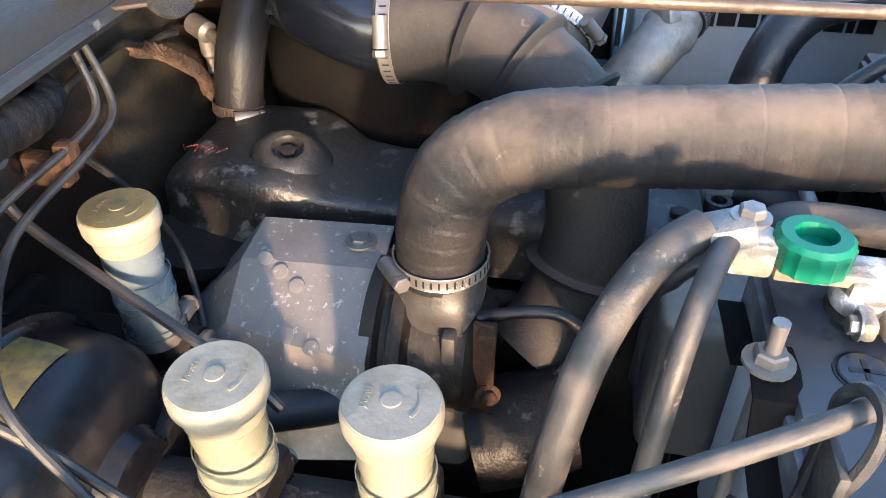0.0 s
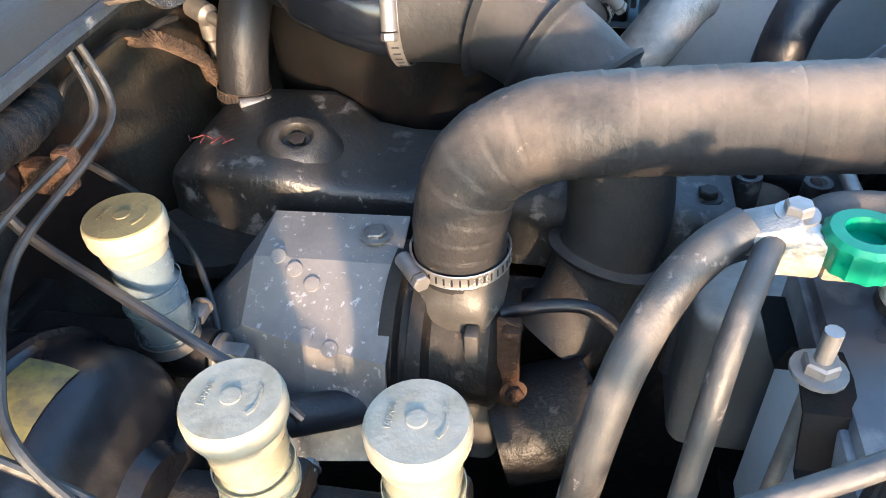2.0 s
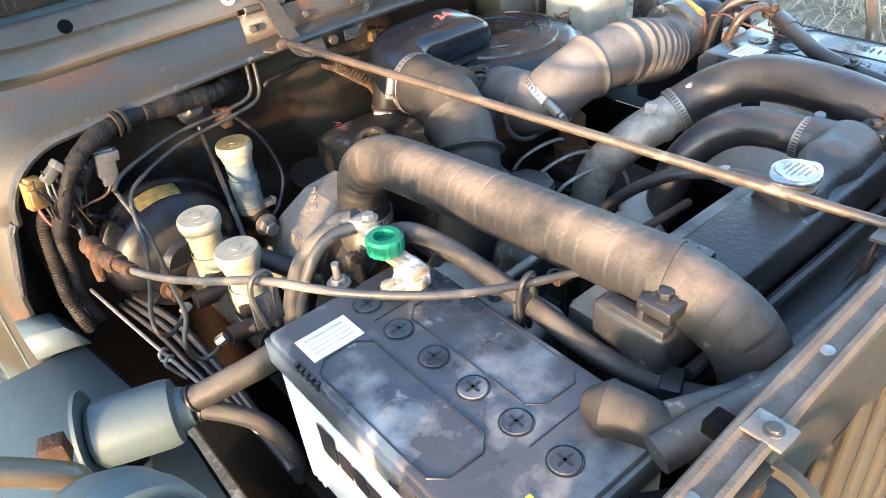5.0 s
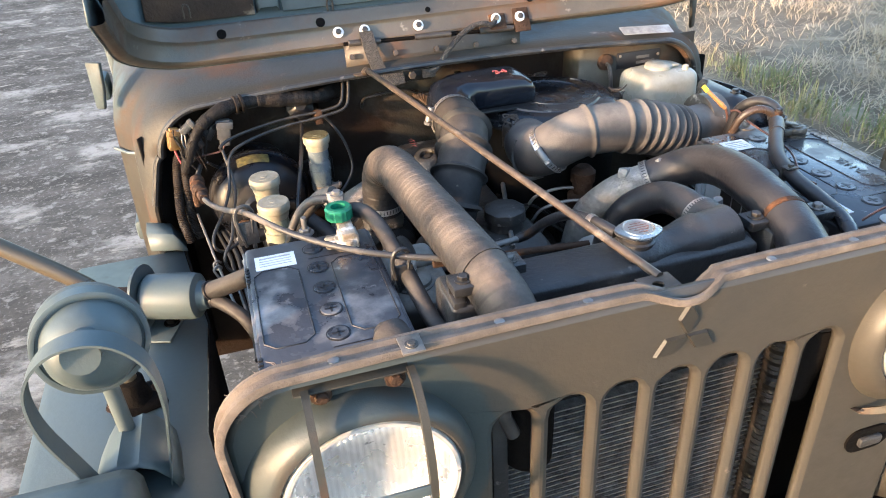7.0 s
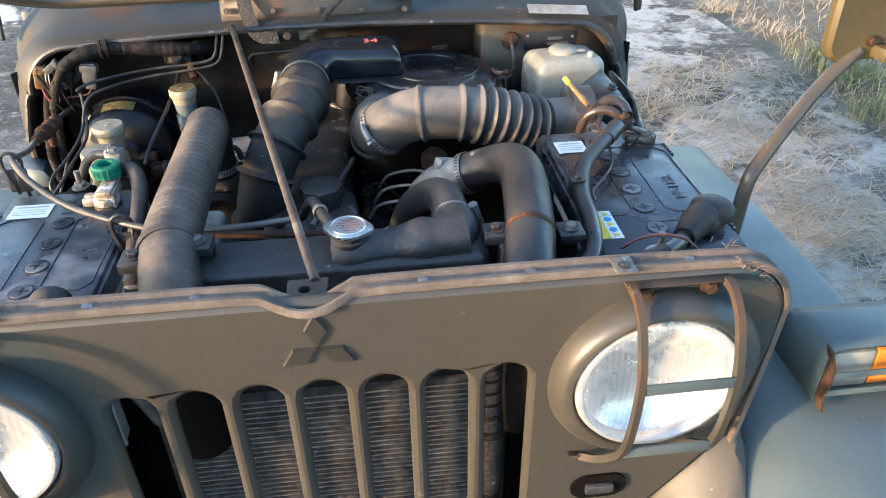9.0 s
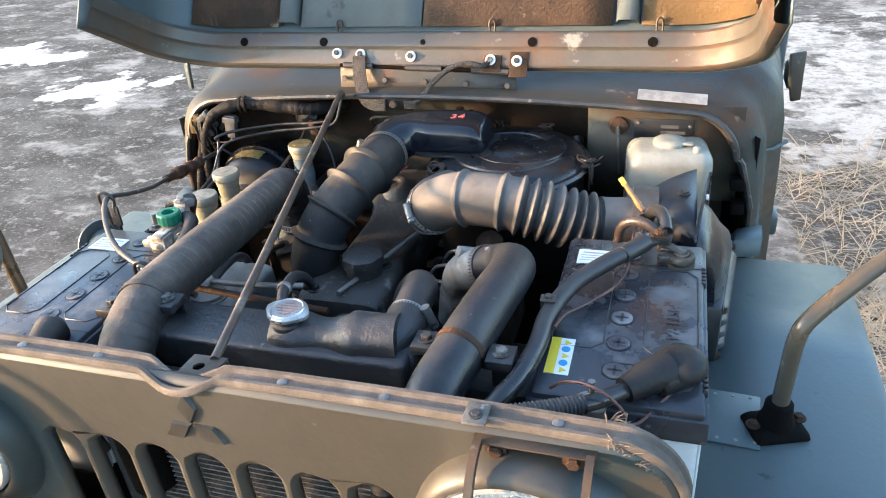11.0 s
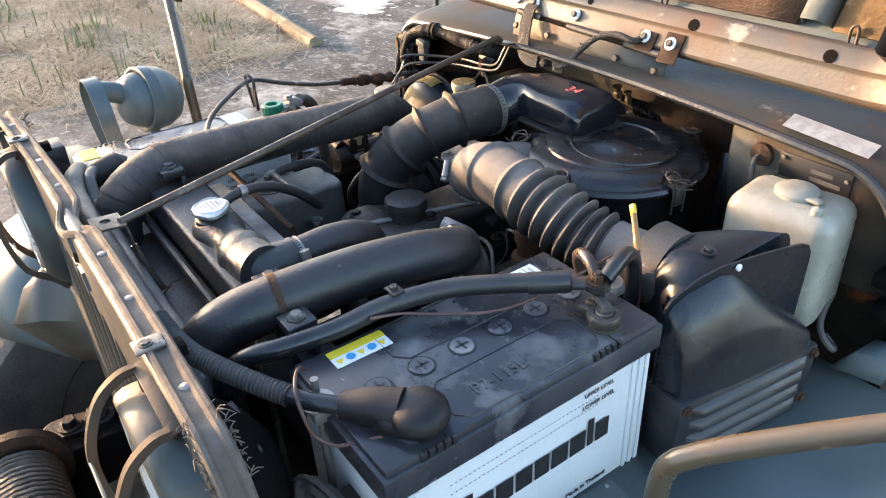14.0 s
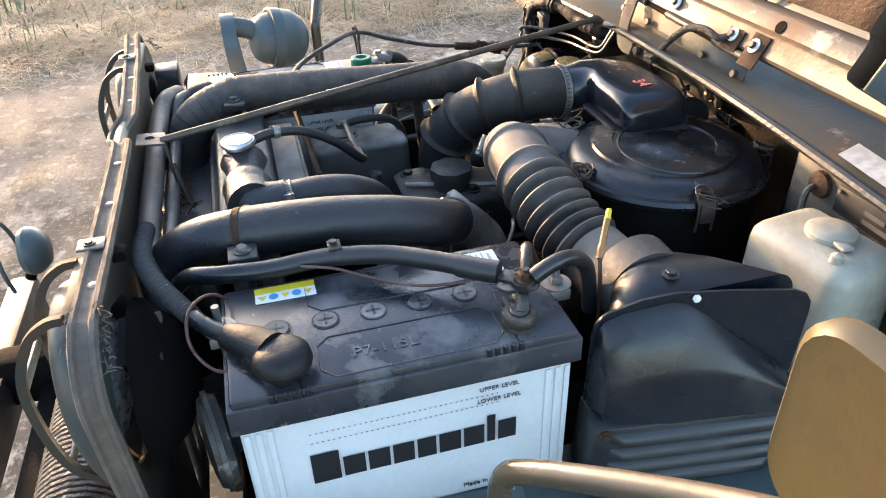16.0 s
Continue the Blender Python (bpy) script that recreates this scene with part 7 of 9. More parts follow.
box(bm, (-0.236, 0.566, 0.895), (0.012, 0.010, 0.075), bev=0.002)
box(bm, (-0.238, 0.590, 0.852), (0.020, 0.030, 0.022), bev=0.003)
part("outlet", bm, M_OUTLET, tb, "dull cast outlet neck")
bm = bmesh.new()
sweep(bm, [(-0.19, 0.595, 0.985), (-0.165, 0.60, 0.99), (-0.155, 0.595, 0.97)], 0.005, seg=8)
sweep(bm, [(-0.217, 0.548, 0.934), (-0.216, 0.514, 0.944), (-0.215, 0.488, 0.942), (-0.215, 0.464, 0.915), (-0.215, 0.472, 0.875), (-0.215, 0.50, 0.848)], 0.0048, seg=10)
part("boost_hose", bm, M_RUBBER, tb)
bm = bmesh.new()
lathe(bm, [(0.02, -0.04), (0.042, -0.04), (0.045, 0.0), (0.042, 0.04), (0.02, 0.045)], pose(-0.215, 0.515, 0.82, 80, 0, 20), 24)
part("wastegate_can", bm, M_CAST, tb, "dark actuator can")
bm = bmesh.new()
box(bm, (-0.238, 0.541, 0.905), (0.004, 0.016, 0.085), rot=(0, 0, -15), bev=0.001)
box(bm, (-0.240, 0.538, 0.942), (0.016, 0.012, 0.008), bev=0.002)
ab = part("actuator_bracket", bm, M_RUSTM, tb, "rusty bracket with a screw")
bolt(ab, (-0.241, 0.537, 0.882), (-1, -0.3, 0.2), 0.0065, M_RUSTM)

# brake booster and master cylinder with bottles
bo = thing("brake_booster", (-0.40, 0.80, 0.95), "black round brake booster with a faded yellow label", "brake booster")
bm = bmesh.new()
bmx = pose(-0.388, 0.79, 0.925, 90, 0, 0)
lathe(bm, [(0.04, -0.095), (0.075, -0.085), (0.089, -0.03), (0.090, 0.004), (0.0868, 0.008), (0.0860, 0.014), (0.0848, 0.030), (0.0815, 0.041), (0.075, 0.049), (0.066, 0.0545), (0.054, 0.060), (0.036, 0.066), (0.03, 0.076)], bmx, 64)
part("shell", bm, M_BOOSTER, bo)
bm = bmesh.new()
lathe(bm, [(0.088, -0.004), (0.0935, -0.003), (0.0935, 0.003), (0.088, 0.004)], bmx, 64, close=False)
part("crimp_ring", bm, M_BOOSTER, bo)
bm = bmesh.new()
rows = []
for k in range(7):
    a = radians(72 + k * 6.5)
    rows.append([V(-0.388 + r * math.cos(a), 0.79 - h, 0.925 + r * math.sin(a)) for r, h in ((0.0878, 0.0095), (0.0870, 0.0215), (0.0860, 0.0300), (0.0838, 0.0385))])
loft(bm, rows)
part("yellow_label", bm, material("faded_label", (0.15, 0.12, 0.035), (0.06, 0.052, 0.028), 90, 0.5, bump=0.0), bo, "faded yellow label")

mc = thing("master_cylinder", (-0.38, 0.62, 0.90), "dark oily cast master cylinder", "master cylinder")
bm = bmesh.new()
sweep(bm, [(-0.378, 0.735, 0.905), (-0.376, 0.64, 0.905), (-0.373, 0.52, 0.905)], 0.024, seg=20)
part("cylinder", bm, M_CAST, mc)
bm = bmesh.new()
box(bm, (-0.378, 0.722, 0.905), (0.10, 0.016, 0.06), bev=0.006)
part("flange", bm, M_CAST, mc)
bm = bmesh.new()
box(bm, (-0.377, 0.656, 0.93), (0.04, 0.045, 0.04), bev=0.006)
part("bottle_seat", bm, M_CAST, mc)
bm = bmesh.new()
box(bm, (-0.373, 0.568, 0.93), (0.04, 0.045, 0.04), bev=0.006)
part("bottle_seat", bm, M_CAST, mc)
for y, z in ((0.632, 0.928), (0.535, 0.934)):
    bm = bmesh.new()
    sweep(bm, [(-0.375, y, z - 0.006), (-0.420, y, z)], 0.011, seg=12)
    part("outlet_boss", bm, M_CAST, mc)
for x in (-0.425, -0.33):
    bolt(mc, (x, 0.712, 0.905), (0, -1, 0), 0.010, M_RUSTM, h=0.016)


def bottle(x, y, zc, cap_mat, top_mat, body_mat, label, rot=(0, 0), k=0.865):
    """A small fluid bottle whose cap top is at zc."""
    b = thing("fluid_reservoir", (x, y, zc - 0.105), label, "fluid reservoir", "fluid reservoirs")
    m = pose(x, y, zc, rot[0], rot[1], 0) @ Matrix.Diagonal((k, k, 1, 1))
    bm = bmesh.new()
    lathe(bm, [(0.021, -0.105), (0.0225, -0.098), (0.0225, -0.085), (0.024, -0.080), (0.0245, -0.055), (0.0215, -0.050), (0.0215, -0.046), (0.0235, -0.040), (0.0235, -0.018)], m, 36)
    part("bottle", bm, body_mat, b)
    for zz in (-0.052, -0.068, -0.093):
        bm = bmesh.new()
        lathe(bm, [(0.0245, zz), (0.0252, zz), (0.0252, zz + 0.0016), (0.0245, zz + 0.0016)], m, 36, close=False)
        part("moulded_line", bm, body_mat, b)
    bm = bmesh.new()
    lathe(bm, [(0.0235, -0.027), (0.0248, -0.025), (0.0262, -0.016), (0.0285, -0.0145), (0.0297, -0.0115), (0.0299, -0.0045), (0.0292, -0.0015), (0.0283, -0.0006)], m, 40)
    cp = part("cap", bm, cap_mat, b, "cream screw cap")
    bm = bmesh.new()
    lathe(bm, [(0.0281, -0.0008), (0.0278, 0.0006), (0.006, 0.0008), (0.0058, 0.0016), (0.003, 0.0017)], m, 40)
    part("cap_disc", bm, top_mat, cp)
    for q in range(5):
        a = radians(240 + 15 * q)
        bm = bmesh.new()
        box(bm, (0.0165 * math.cos(a), 0.0165 * math.sin(a), 0.0009), (0.0020, 0.0042, 0.0007), rot=(0, 0, math.degrees(a)))
        bm.transform(m)
        part("embossed_block", bm, top_mat, cp)
    words("embossed_word", "JAPAN", 0.0056, m @ pose(0, 0.0145, 0.0008), top_mat, cp, 0.0003)
    bm = bmesh.new()
    lathe(bm, [(0.0232, -0.106), (0.025, -0.106), (0.025, -0.097), (0.0232, -0.097)], m, 32, close=False)
    box(bm, m @ V(0.027, -0.012, -0.1015), (0.014, 0.012, 0.008), bev=0.001)
    bd = part("clamp_band", bm, M_STEEL, b)
    bolt(bd, m @ V(0.036, -0.012, -0.1015), (1, 0, 0), 0.005, M_STEEL)
    return b


bottle(-0.378, 0.656, 1.020, M_CREAM, M_CAPTOP, M_BOTTLE, "cream-capped brake fluid bottle on the master cylinder")
bottle(-0.373, 0.568, 1.014, M_CREAM, M_CAPTOP, M_BOTTLE, "brake fluid bottle with a scuffed white cap")
bottle(-0.271, 0.768, 1.036, M_CREAM, M_CAPOLD, M_BOTTLE_B, "clutch fluid bottle with a brown-stained cap", k=0.82)
cmc = thing("clutch_cylinder", (-0.268, 0.79, 0.90), "small clutch master cylinder on the firewall", "clutch cylinder")
bm = bmesh.new()
sweep(bm, [(-0.268, 0.895, 0.915), (-0.268, 0.74, 0.915)], 0.018, seg=18)
box(bm, (-0.268, 0.885, 0.915), (0.07, 0.016, 0.05), bev=0.004)
part("casting", bm, M_CAST, cmc)
bolt(cmc, (-0.268, 0.738, 0.915), (0, -1, 0), 0.011, M_STEEL, h=0.02)

# pipes on the firewall
def line(name, pts, r, mat, label, category="pipe", seg=9, group=""):
    bm = bmesh.new()
    sweep(bm, pts, r, seg=seg, per=6)
    return single(name, bm, mat, label, category, group)


bp = "brake pipes"
bpa = line("brake_pipe", [(-0.20, 0.83, 1.13), (-0.205, 0.815, 1.10), (-0.215, 0.805, 1.075), (-0.25, 0.80, 1.068), (-0.33, 0.80, 1.062), (-0.41, 0.76, 1.060), (-0.438, 0.735, 1.055), (-0.437, 0.738, 1.044), (-0.430, 0.71, 1.008), (-0.430, 0.684, 0.984), (-0.440, 0.625, 0.968), (-0.447, 0.580, 0.956), (-0.462, 0.560, 0.938), (-0.462, 0.556, 0.918), (-0.450, 0.552, 0.908), (-0.437, 0.540, 0.920), (-0.428, 0.535, 0.935)], 0.0028, M_PIPE, "bent steel brake pipe along the firewall", group=bp)
bpb = line("brake_pipe", [(-0.19, 0.83, 1.13), (-0.195, 0.812, 1.095), (-0.207, 0.80, 1.068), (-0.25, 0.794, 1.060), (-0.33, 0.79, 1.052), (-0.40, 0.75, 1.048), (-0.428, 0.728, 1.034), (-0.438, 0.695, 0.992), (-0.456, 0.655, 0.966), (-0.474, 0.620, 0.950), (-0.478, 0.604, 0.934), (-0.466, 0.604, 0.922), (-0.448, 0.618, 0.921), (-0.432, 0.630, 0.927)], 0.0028, M_PIPE, "bent steel brake pipe looping to the master cylinder", group=bp)
for ob, q, d in ((bpa, (-0.424, 0.533, 0.938), (-0.8, 0.4, -0.5)), (bpb, (-0.428, 0.632, 0.928), (-0.9, -0.5, -0.2))):
    bolt(ob, q, d, 0.0062, M_STEEL, name="union_nut", h=0.013, washer=False)
line("clutch_pipe", [(-0.255, 0.80, 1.065), (-0.235, 0.80, 1.04), (-0.215, 0.79, 1.00), (-0.21, 0.775, 0.955), (-0.235, 0.755, 0.925), (-0.262, 0.74, 0.917)], 0.0027, M_PIPE, "thin steel clutch pipe", group=bp)
line("vacuum_pipe", [(-0.287, 0.835, 1.05), (-0.291, 0.816, 1.028), (-0.305, 0.755, 0.998), (-0.325, 0.677, 0.965), (-0.332, 0.65, 0.945)], 0.0036, M_BLACK, "thin black vacuum pipe from a firewall grommet", "pipe")
bm = bmesh.new()
lathe(bm, [(0.026, 0), (0.025, 0.018), (0.010, 0.03)], pose(-0.285, 0.855, 1.06, 60, 0, 0), 20)
single("grommet", bm, M_RUBBER, "black rubber firewall grommet", "grommet")
bm = bmesh.new()
box(bm, (-0.256, 0.803, 1.061), (0.013, 0.012, 0.020), bev=0.003)
box(bm, (-0.256, 0.85, 1.05), (0.014, 0.09, 0.02), bev=0.002)
single("pipe_clip", bm, M_RUSTM, "rusty steel clip holding the brake pipes", "clip")
line("brake_pipe", [(-0.160, 0.893, 1.030), (-0.160, 0.880, 1.044), (-0.156, 0.876, 1.052), (-0.145, 0.876, 1.056), (-0.10, 0.878, 1.058), (-0.067, 0.878, 1.057), (-0.04, 0.876, 1.046), (-0.014, 0.874, 1.045), (0.01, 0.874, 1.040)], 0.0032, M_PIPE, "bent steel brake pipe bracketed to the firewall", group=bp)
line("heater_hose", [(-0.32, 0.72, 0.905), (-0.28, 0.66, 0.885), (-0.24, 0.60, 0.865), (-0.21, 0.54, 0.82)], 0.014, M_RUBBER, "black heater hose under the reservoirs", "hose", 16)

for k in range(4):
    bm = bmesh.new()
    y = 0.44 + 0.075 * k
    sweep(bm, [(0.048, y, 0.890), (0.060, y, 0.908), (0.084, y - 0.008, 0.908), (0.108, y - 0.02 - 0.01 * k, 0.892), (0.128, 0.42 + 0.012 * k, 0.88), (0.136, 0.41 + 0.012 * k, 0.85)], 0.0026, seg=8)
    ip = part("injector_pipe", bm, M_CAST, eng, "thin sooty injector pipe")
    bolt(ip, (0.048, y, 0.893), (0, 0, 1), 0.0075, M_RUSTM, name="union_nut")
# harness on the firewall
hn = thing("wiring_harness", (-0.45, 0.82, 1.05), "thick taped wiring harness with plastic connectors", "wiring harness")
bm = bmesh.new()
HT = [(-0.205, 0.870, 1.084), (-0.250, 0.812, 1.093), (-0.31, 0.803, 1.100), (-0.36, 0.796, 1.106), (-0.400, 0.790, 1.106), (-0.440, 0.778, 1.099), (-0.466, 0.772, 1.082), (-0.486, 0.774, 1.052), (-0.500, 0.780, 1.020), (-0.508, 0.785, 1.000)]
sweep(bm, HT, 0, seg=18, per=12, step=0.0016, rfun=lambda q: (0.0132 if q < 0.19 else 0.0112 if q < 0.30 else 0.0095) + 0.0003 * math.sin(q * 430 + 2 * math.sin(q * 61)) + 0.0011 * math.sin(q * 57) + 0.0007 * math.sin(q * 131))
part("trunk", bm, M_HARN, hn, "black taped harness trunk")
for q, w in (((-0.391, 0.792, 1.1065), 0.0168), ((-0.401, 0.7895, 1.106), 0.0165)):
    bm = bmesh.new()
    lathe(bm, [(w - 0.003, -0.003), (w, -0.002), (w, 0.002), (w - 0.003, 0.003)], Matrix.Translation(q) @ V(1, 0.25, 0.02).to_track_quat("Z", "Y").to_matrix().to_4x4(), 20, close=False)
    part("strap", bm, M_CONDUIT, hn, "dirty steel strap")
for pts in ([(-0.512, 0.795, 1.030), (-0.5216, 0.797, 1.009), (-0.529, 0.785, 0.965), (-0.534, 0.772, 0.919), (-0.528, 0.762, 0.868)], [(-0.502, 0.784, 1.022), (-0.508, 0.787, 1.004), (-0.514, 0.786, 0.955), (-0.518, 0.784, 0.905), (-0.510, 0.776, 0.866)]):
    bm = bmesh.new()
    sweep(bm, pts, 0, seg=14, per=10, step=0.0012, rfun=lambda q: 0.0080 + 0.0009 * math.sin(q * 1700))
    part("conduit", bm, M_CONDUIT, hn, "dusty corrugated conduit")
bm = bmesh.new()
box(bm, (-0.514, 0.787, 1.060), (0.024, 0.018, 0.034), rot=(0, 8, 15), bev=0.002)
box(bm, (-0.512, 0.787, 1.077), (0.016, 0.014, 0.009), rot=(0, 8, 15), bev=0.002)
box(bm, (-0.515, 0.776, 1.060), (0.014, 0.006, 0.020), rot=(0, 8, 15), bev=0.001)
part("connector", bm, M_CONN_Y, hn, "ochre connector")
bm = bmesh.new()
box(bm, (-0.491, 0.780, 1.080), (0.024, 0.013, 0.012), rot=(0, -32, 10), bev=0.002)
box(bm, (-0.480, 0.780, 1.087), (0.009, 0.016, 0.015), rot=(0, -32, 10), bev=0.002)
part("connector", bm, M_CONN_W, hn, "pale dusty connector")
bm = bmesh.new()
box(bm, (-0.429, 0.783, 1.068), (0.023, 0.013, 0.036), rot=(0, 7, 0), bev=0.0015)
box(bm, (-0.426, 0.780, 1.077), (0.029, 0.017, 0.013), rot=(0, 7, 0), bev=0.0015)
box(bm, (-0.431, 0.783, 1.045), (0.018, 0.011, 0.014), rot=(0, 7, 0), bev=0.0015)
part("connector", bm, M_CONN_G, hn, "grey connector")
bm = bmesh.new()
box(bm, (-0.452, 0.790, 1.062), (0.012, 0.009, 0.026), rot=(0, 35, 0), bev=0.0015)
part("relay_plug", bm, M_BLACK, hn)
for c, z in (((-0.470, 0.782, 1.074), 40), ((-0.482, 0.776, 1.046), -30), ((-0.446, 0.786, 1.086), 70)):
    bm = bmesh.new()
    box(bm, c, (0.022, 0.011, 0.012), rot=(0, z, 12), bev=0.0015)
    box(bm, V(*c) + V(0.010 * math.cos(radians(z)), 0, -0.010 * math.sin(radians(z))), (0.010, 0.014, 0.015), rot=(0, z, 12), bev=0.0015)
    part("plug", bm, M_HARN, hn, "dusty black plug")
rnd = random.Random(31)
for k in range(12):
    bm = bmesh.new()
    a = V(rnd.uniform(-0.515, -0.465), rnd.uniform(0.772, 0.790), rnd.uniform(1.060, 1.090))
    b = V(rnd.uniform(-0.512, -0.470), rnd.uniform(0.774, 0.792), rnd.uniform(0.990, 1.030))
    mid = a.lerp(b, 0.5) + V(rnd.uniform(-0.014, 0.022), rnd.uniform(-0.016, 0.0), rnd.uniform(-0.006, 0.012))
    sweep(bm, [a, a.lerp(mid, 0.6) + V(rnd.uniform(-0.006, 0.006), -0.004, 0.004), mid, b], rnd.choice((0.0012, 0.0015, 0.0018)), seg=6)
    part("wire", bm, (M_HARN, M_CONDUIT, M_HARN, M_COPPER, M_CONN_G, M_CONDUIT)[k % 6], hn)
for pts, r, c in (([(-0.519, 0.786, 1.045), (-0.516, 0.788, 1.025), (-0.512, 0.790, 1.010)], 0.0018, M_RED), ([(-0.510, 0.786, 1.045), (-0.508, 0.786, 1.025), (-0.509, 0.789, 1.008)], 0.0018, M_CABLE),
                  ([(-0.498, 0.778, 1.080), (-0.501, 0.772, 1.055), (-0.492, 0.772, 1.030), (-0.503, 0.782, 1.010)], 0.0019, M_CONN_G), ([(-0.494, 0.776, 1.078), (-0.495, 0.770, 1.050), (-0.487, 0.771, 1.028), (-0.500, 0.780, 1.012)], 0.0019, M_PIPE),
                  ([(-0.431, 0.782, 1.040), (-0.442, 0.782, 1.028), (-0.465, 0.780, 1.026), (-0.492, 0.782, 1.022)], 0.0017, M_COPPER), ([(-0.427, 0.786, 1.092), (-0.425, 0.785, 1.100)], 0.0025, M_RED),
                  ([(-0.405, 0.796, 1.100), (-0.375, 0.800, 1.094), (-0.34, 0.810, 1.094), (-0.30, 0.822, 1.084)], 0.0018, M_CABLE), ([(-0.470, 0.786, 1.01), (-0.450, 0.80, 0.99), (-0.42, 0.82, 0.985), (-0.37, 0.86, 0.99)], 0.0028, M_BLACK)):
    bm = bmesh.new()
    sweep(bm, pts, r, seg=7)
    part("wire", bm, c, hn)

# ---- cables over the batteries ----
cb = "cables"
line("battery_cable", [(0.258, 0.050, 0.99), (0.268, 0.066, 1.034), (0.285, 0.085, 1.060), (0.302, 0.12, 1.068), (0.312, 0.17, 1.071), (0.316, 0.225, 1.076), (0.335, 0.285, 1.080), (0.364, 0.328, 1.083), (0.392, 0.362, 1.085), (0.412, 0.388, 1.085)], 0.0105, M_BLACK, "thick black battery cable with taped end", "cable", 14, cb)
line("cable_end", [(0.386, 0.354, 1.0845), (0.400, 0.372, 1.085), (0.412, 0.388, 1.086)], 0.0118, M_BLACK, "shrink sleeve on a cable end", "cable", 12)
bm = bmesh.new()
box(bm, (0.424, 0.402, 1.083), (0.034, 0.018, 0.005), rot=(0, 0, 48), bev=0.001)
lathe(bm, [(0.0145, -0.003), (0.0145, 0.003)], pose(0.430, 0.409, 1.083), 20)
single("cable_lug", bm, M_ROCKER, "tinned cable lug on the terminal", "lug")
bm = bmesh.new()
box(bm, (0.445, 0.401, 1.074), (0.036, 0.012, 0.005), rot=(0, 12, -20), bev=0.0015)
single("terminal_link", bm, M_LEAD, "tinned strip from the terminal clamp to the stud", "terminal link")
stud = thing("terminal_stud", (0.430, 0.409, 1.07), "corroded terminal stud with nut", "stud")
bolt(stud, (0.430, 0.409, 1.086), r=0.0078, mat=M_RUSTM, name="nut", h=0.008)
bm = bmesh.new()
sweep(bm, [(0.430, 0.409, 1.066), (0.430, 0.409, 1.098)], 0.0038, seg=10)
part("thread", bm, M_LEAD, stud)
line("terminal_cable", [(0.424, 0.413, 1.089), (0.414, 0.416, 1.096), (0.400, 0.421, 1.098), (0.387, 0.427, 1.092), (0.378, 0.434, 1.078), (0.374, 0.446, 1.045)], 0.0064, M_CABLE_B, "glossy brown taped cable end", "cable", 12, cb)
line("terminal_cable", [(0.436, 0.414, 1.090), (0.433, 0.432, 1.098), (0.426, 0.453, 1.098), (0.417, 0.473, 1.086), (0.411, 0.486, 1.064), (0.406, 0.495, 1.01)], 0.0085, M_BLACK, "short black cable beside the terminal", "cable", 12, cb)
ft = thing("fuse_tag", (0.402, 0.504, 1.06), "in-line fuse holder with a yellow cap", "fuse holder")
bm = bmesh.new()
sweep(bm, [(0.403, 0.503, 1.072), (0.390, 0.512, 1.086), (0.376, 0.522, 1.1015)], 0, seg=10, rfun=lambda q: 0.0036 + 0.0012 * math.exp(-((q - 0.010) / 0.005) ** 2))
part("holder", bm, M_TAG, ft, "yellowed clear holder")
bm = bmesh.new()
box(bm, (0.3728, 0.5242, 1.1045), (0.0075, 0.0050, 0.0135), rot=(-22, -38, 0), bev=0.0014)
part("cap", bm, M_YTAG, ft, "yellow plastic cap")
bm = bmesh.new()
sweep(bm, [(0.403, 0.503, 1.073), (0.410, 0.502, 1.050), (0.412, 0.503, 1.015), (0.410, 0.506, 0.97)], 0.0022, seg=7)
part("lead", bm, M_COPPER, ft)
line("brown_wire", [(0.455, 0.143, 1.060), (0.440, 0.124, 1.052), (0.424, 0.106, 1.044), (0.413, 0.092, 1.055), (0.408, 0.087, 1.075), (0.390, 0.090, 1.090), (0.368, 0.101, 1.089), (0.350, 0.112, 1.078), (0.335, 0.122, 1.060)], 0.0017, M_COPPER, "thin brown earth wire", "wire", 7, "thin wires")
line("brown_wire", [(0.327, 0.200, 1.078), (0.333, 0.233, 1.072), (0.346, 0.254, 1.069), (0.361, 0.275, 1.068), (0.380, 0.305, 1.067), (0.391, 0.336, 1.068), (0.394, 0.375, 1.070), (0.396, 0.434, 1.074), (0.400, 0.465, 1.080), (0.404, 0.49, 1.072)], 0.0017, M_COPPER, "thin brown wire along the thick cable", "wire", 7, "thin wires")
bm = bmesh.new()
box(bm, (0.314, 0.238, 1.0885), (0.018, 0.014, 0.0025), bev=0.0008)
box(bm, (0.313, 0.244, 1.077), (0.018, 0.0025, 0.024), bev=0.0008)
cbk = single("cable_bracket", bm, M_ROCKER, "small dark steel cable bracket", "bracket")
bolt(cbk, (0.314, 0.237, 1.0900), r=0.0045, mat=M_ROCKER, washer=False)
cd = thing("conduit_cable", (0.35, 0.08, 1.05), "battery cable in split corrugated conduit", "cable", cb)
bm = bmesh.new()
sweep(bm, [(0.175, 0.036, 1.066), (0.225, 0.036, 1.074), (0.268, 0.040, 1.080), (0.292, 0.047, 1.081), (0.318, 0.058, 1.080), (0.348, 0.075, 1.076), (0.372, 0.090, 1.073)], 0, seg=14, per=10, step=0.0009, rfun=lambda q: 0.0096 + 0.0008 * math.sin(q * 1500))
part("conduit", bm, M_GREYC, cd)
bm = bmesh.new()
sweep(bm, [(0.366, 0.086, 1.073), (0.388, 0.102, 1.071), (0.408, 0.122, 1.069)], 0.0085, seg=12)
part("cable_core", bm, M_BLACK, cd)

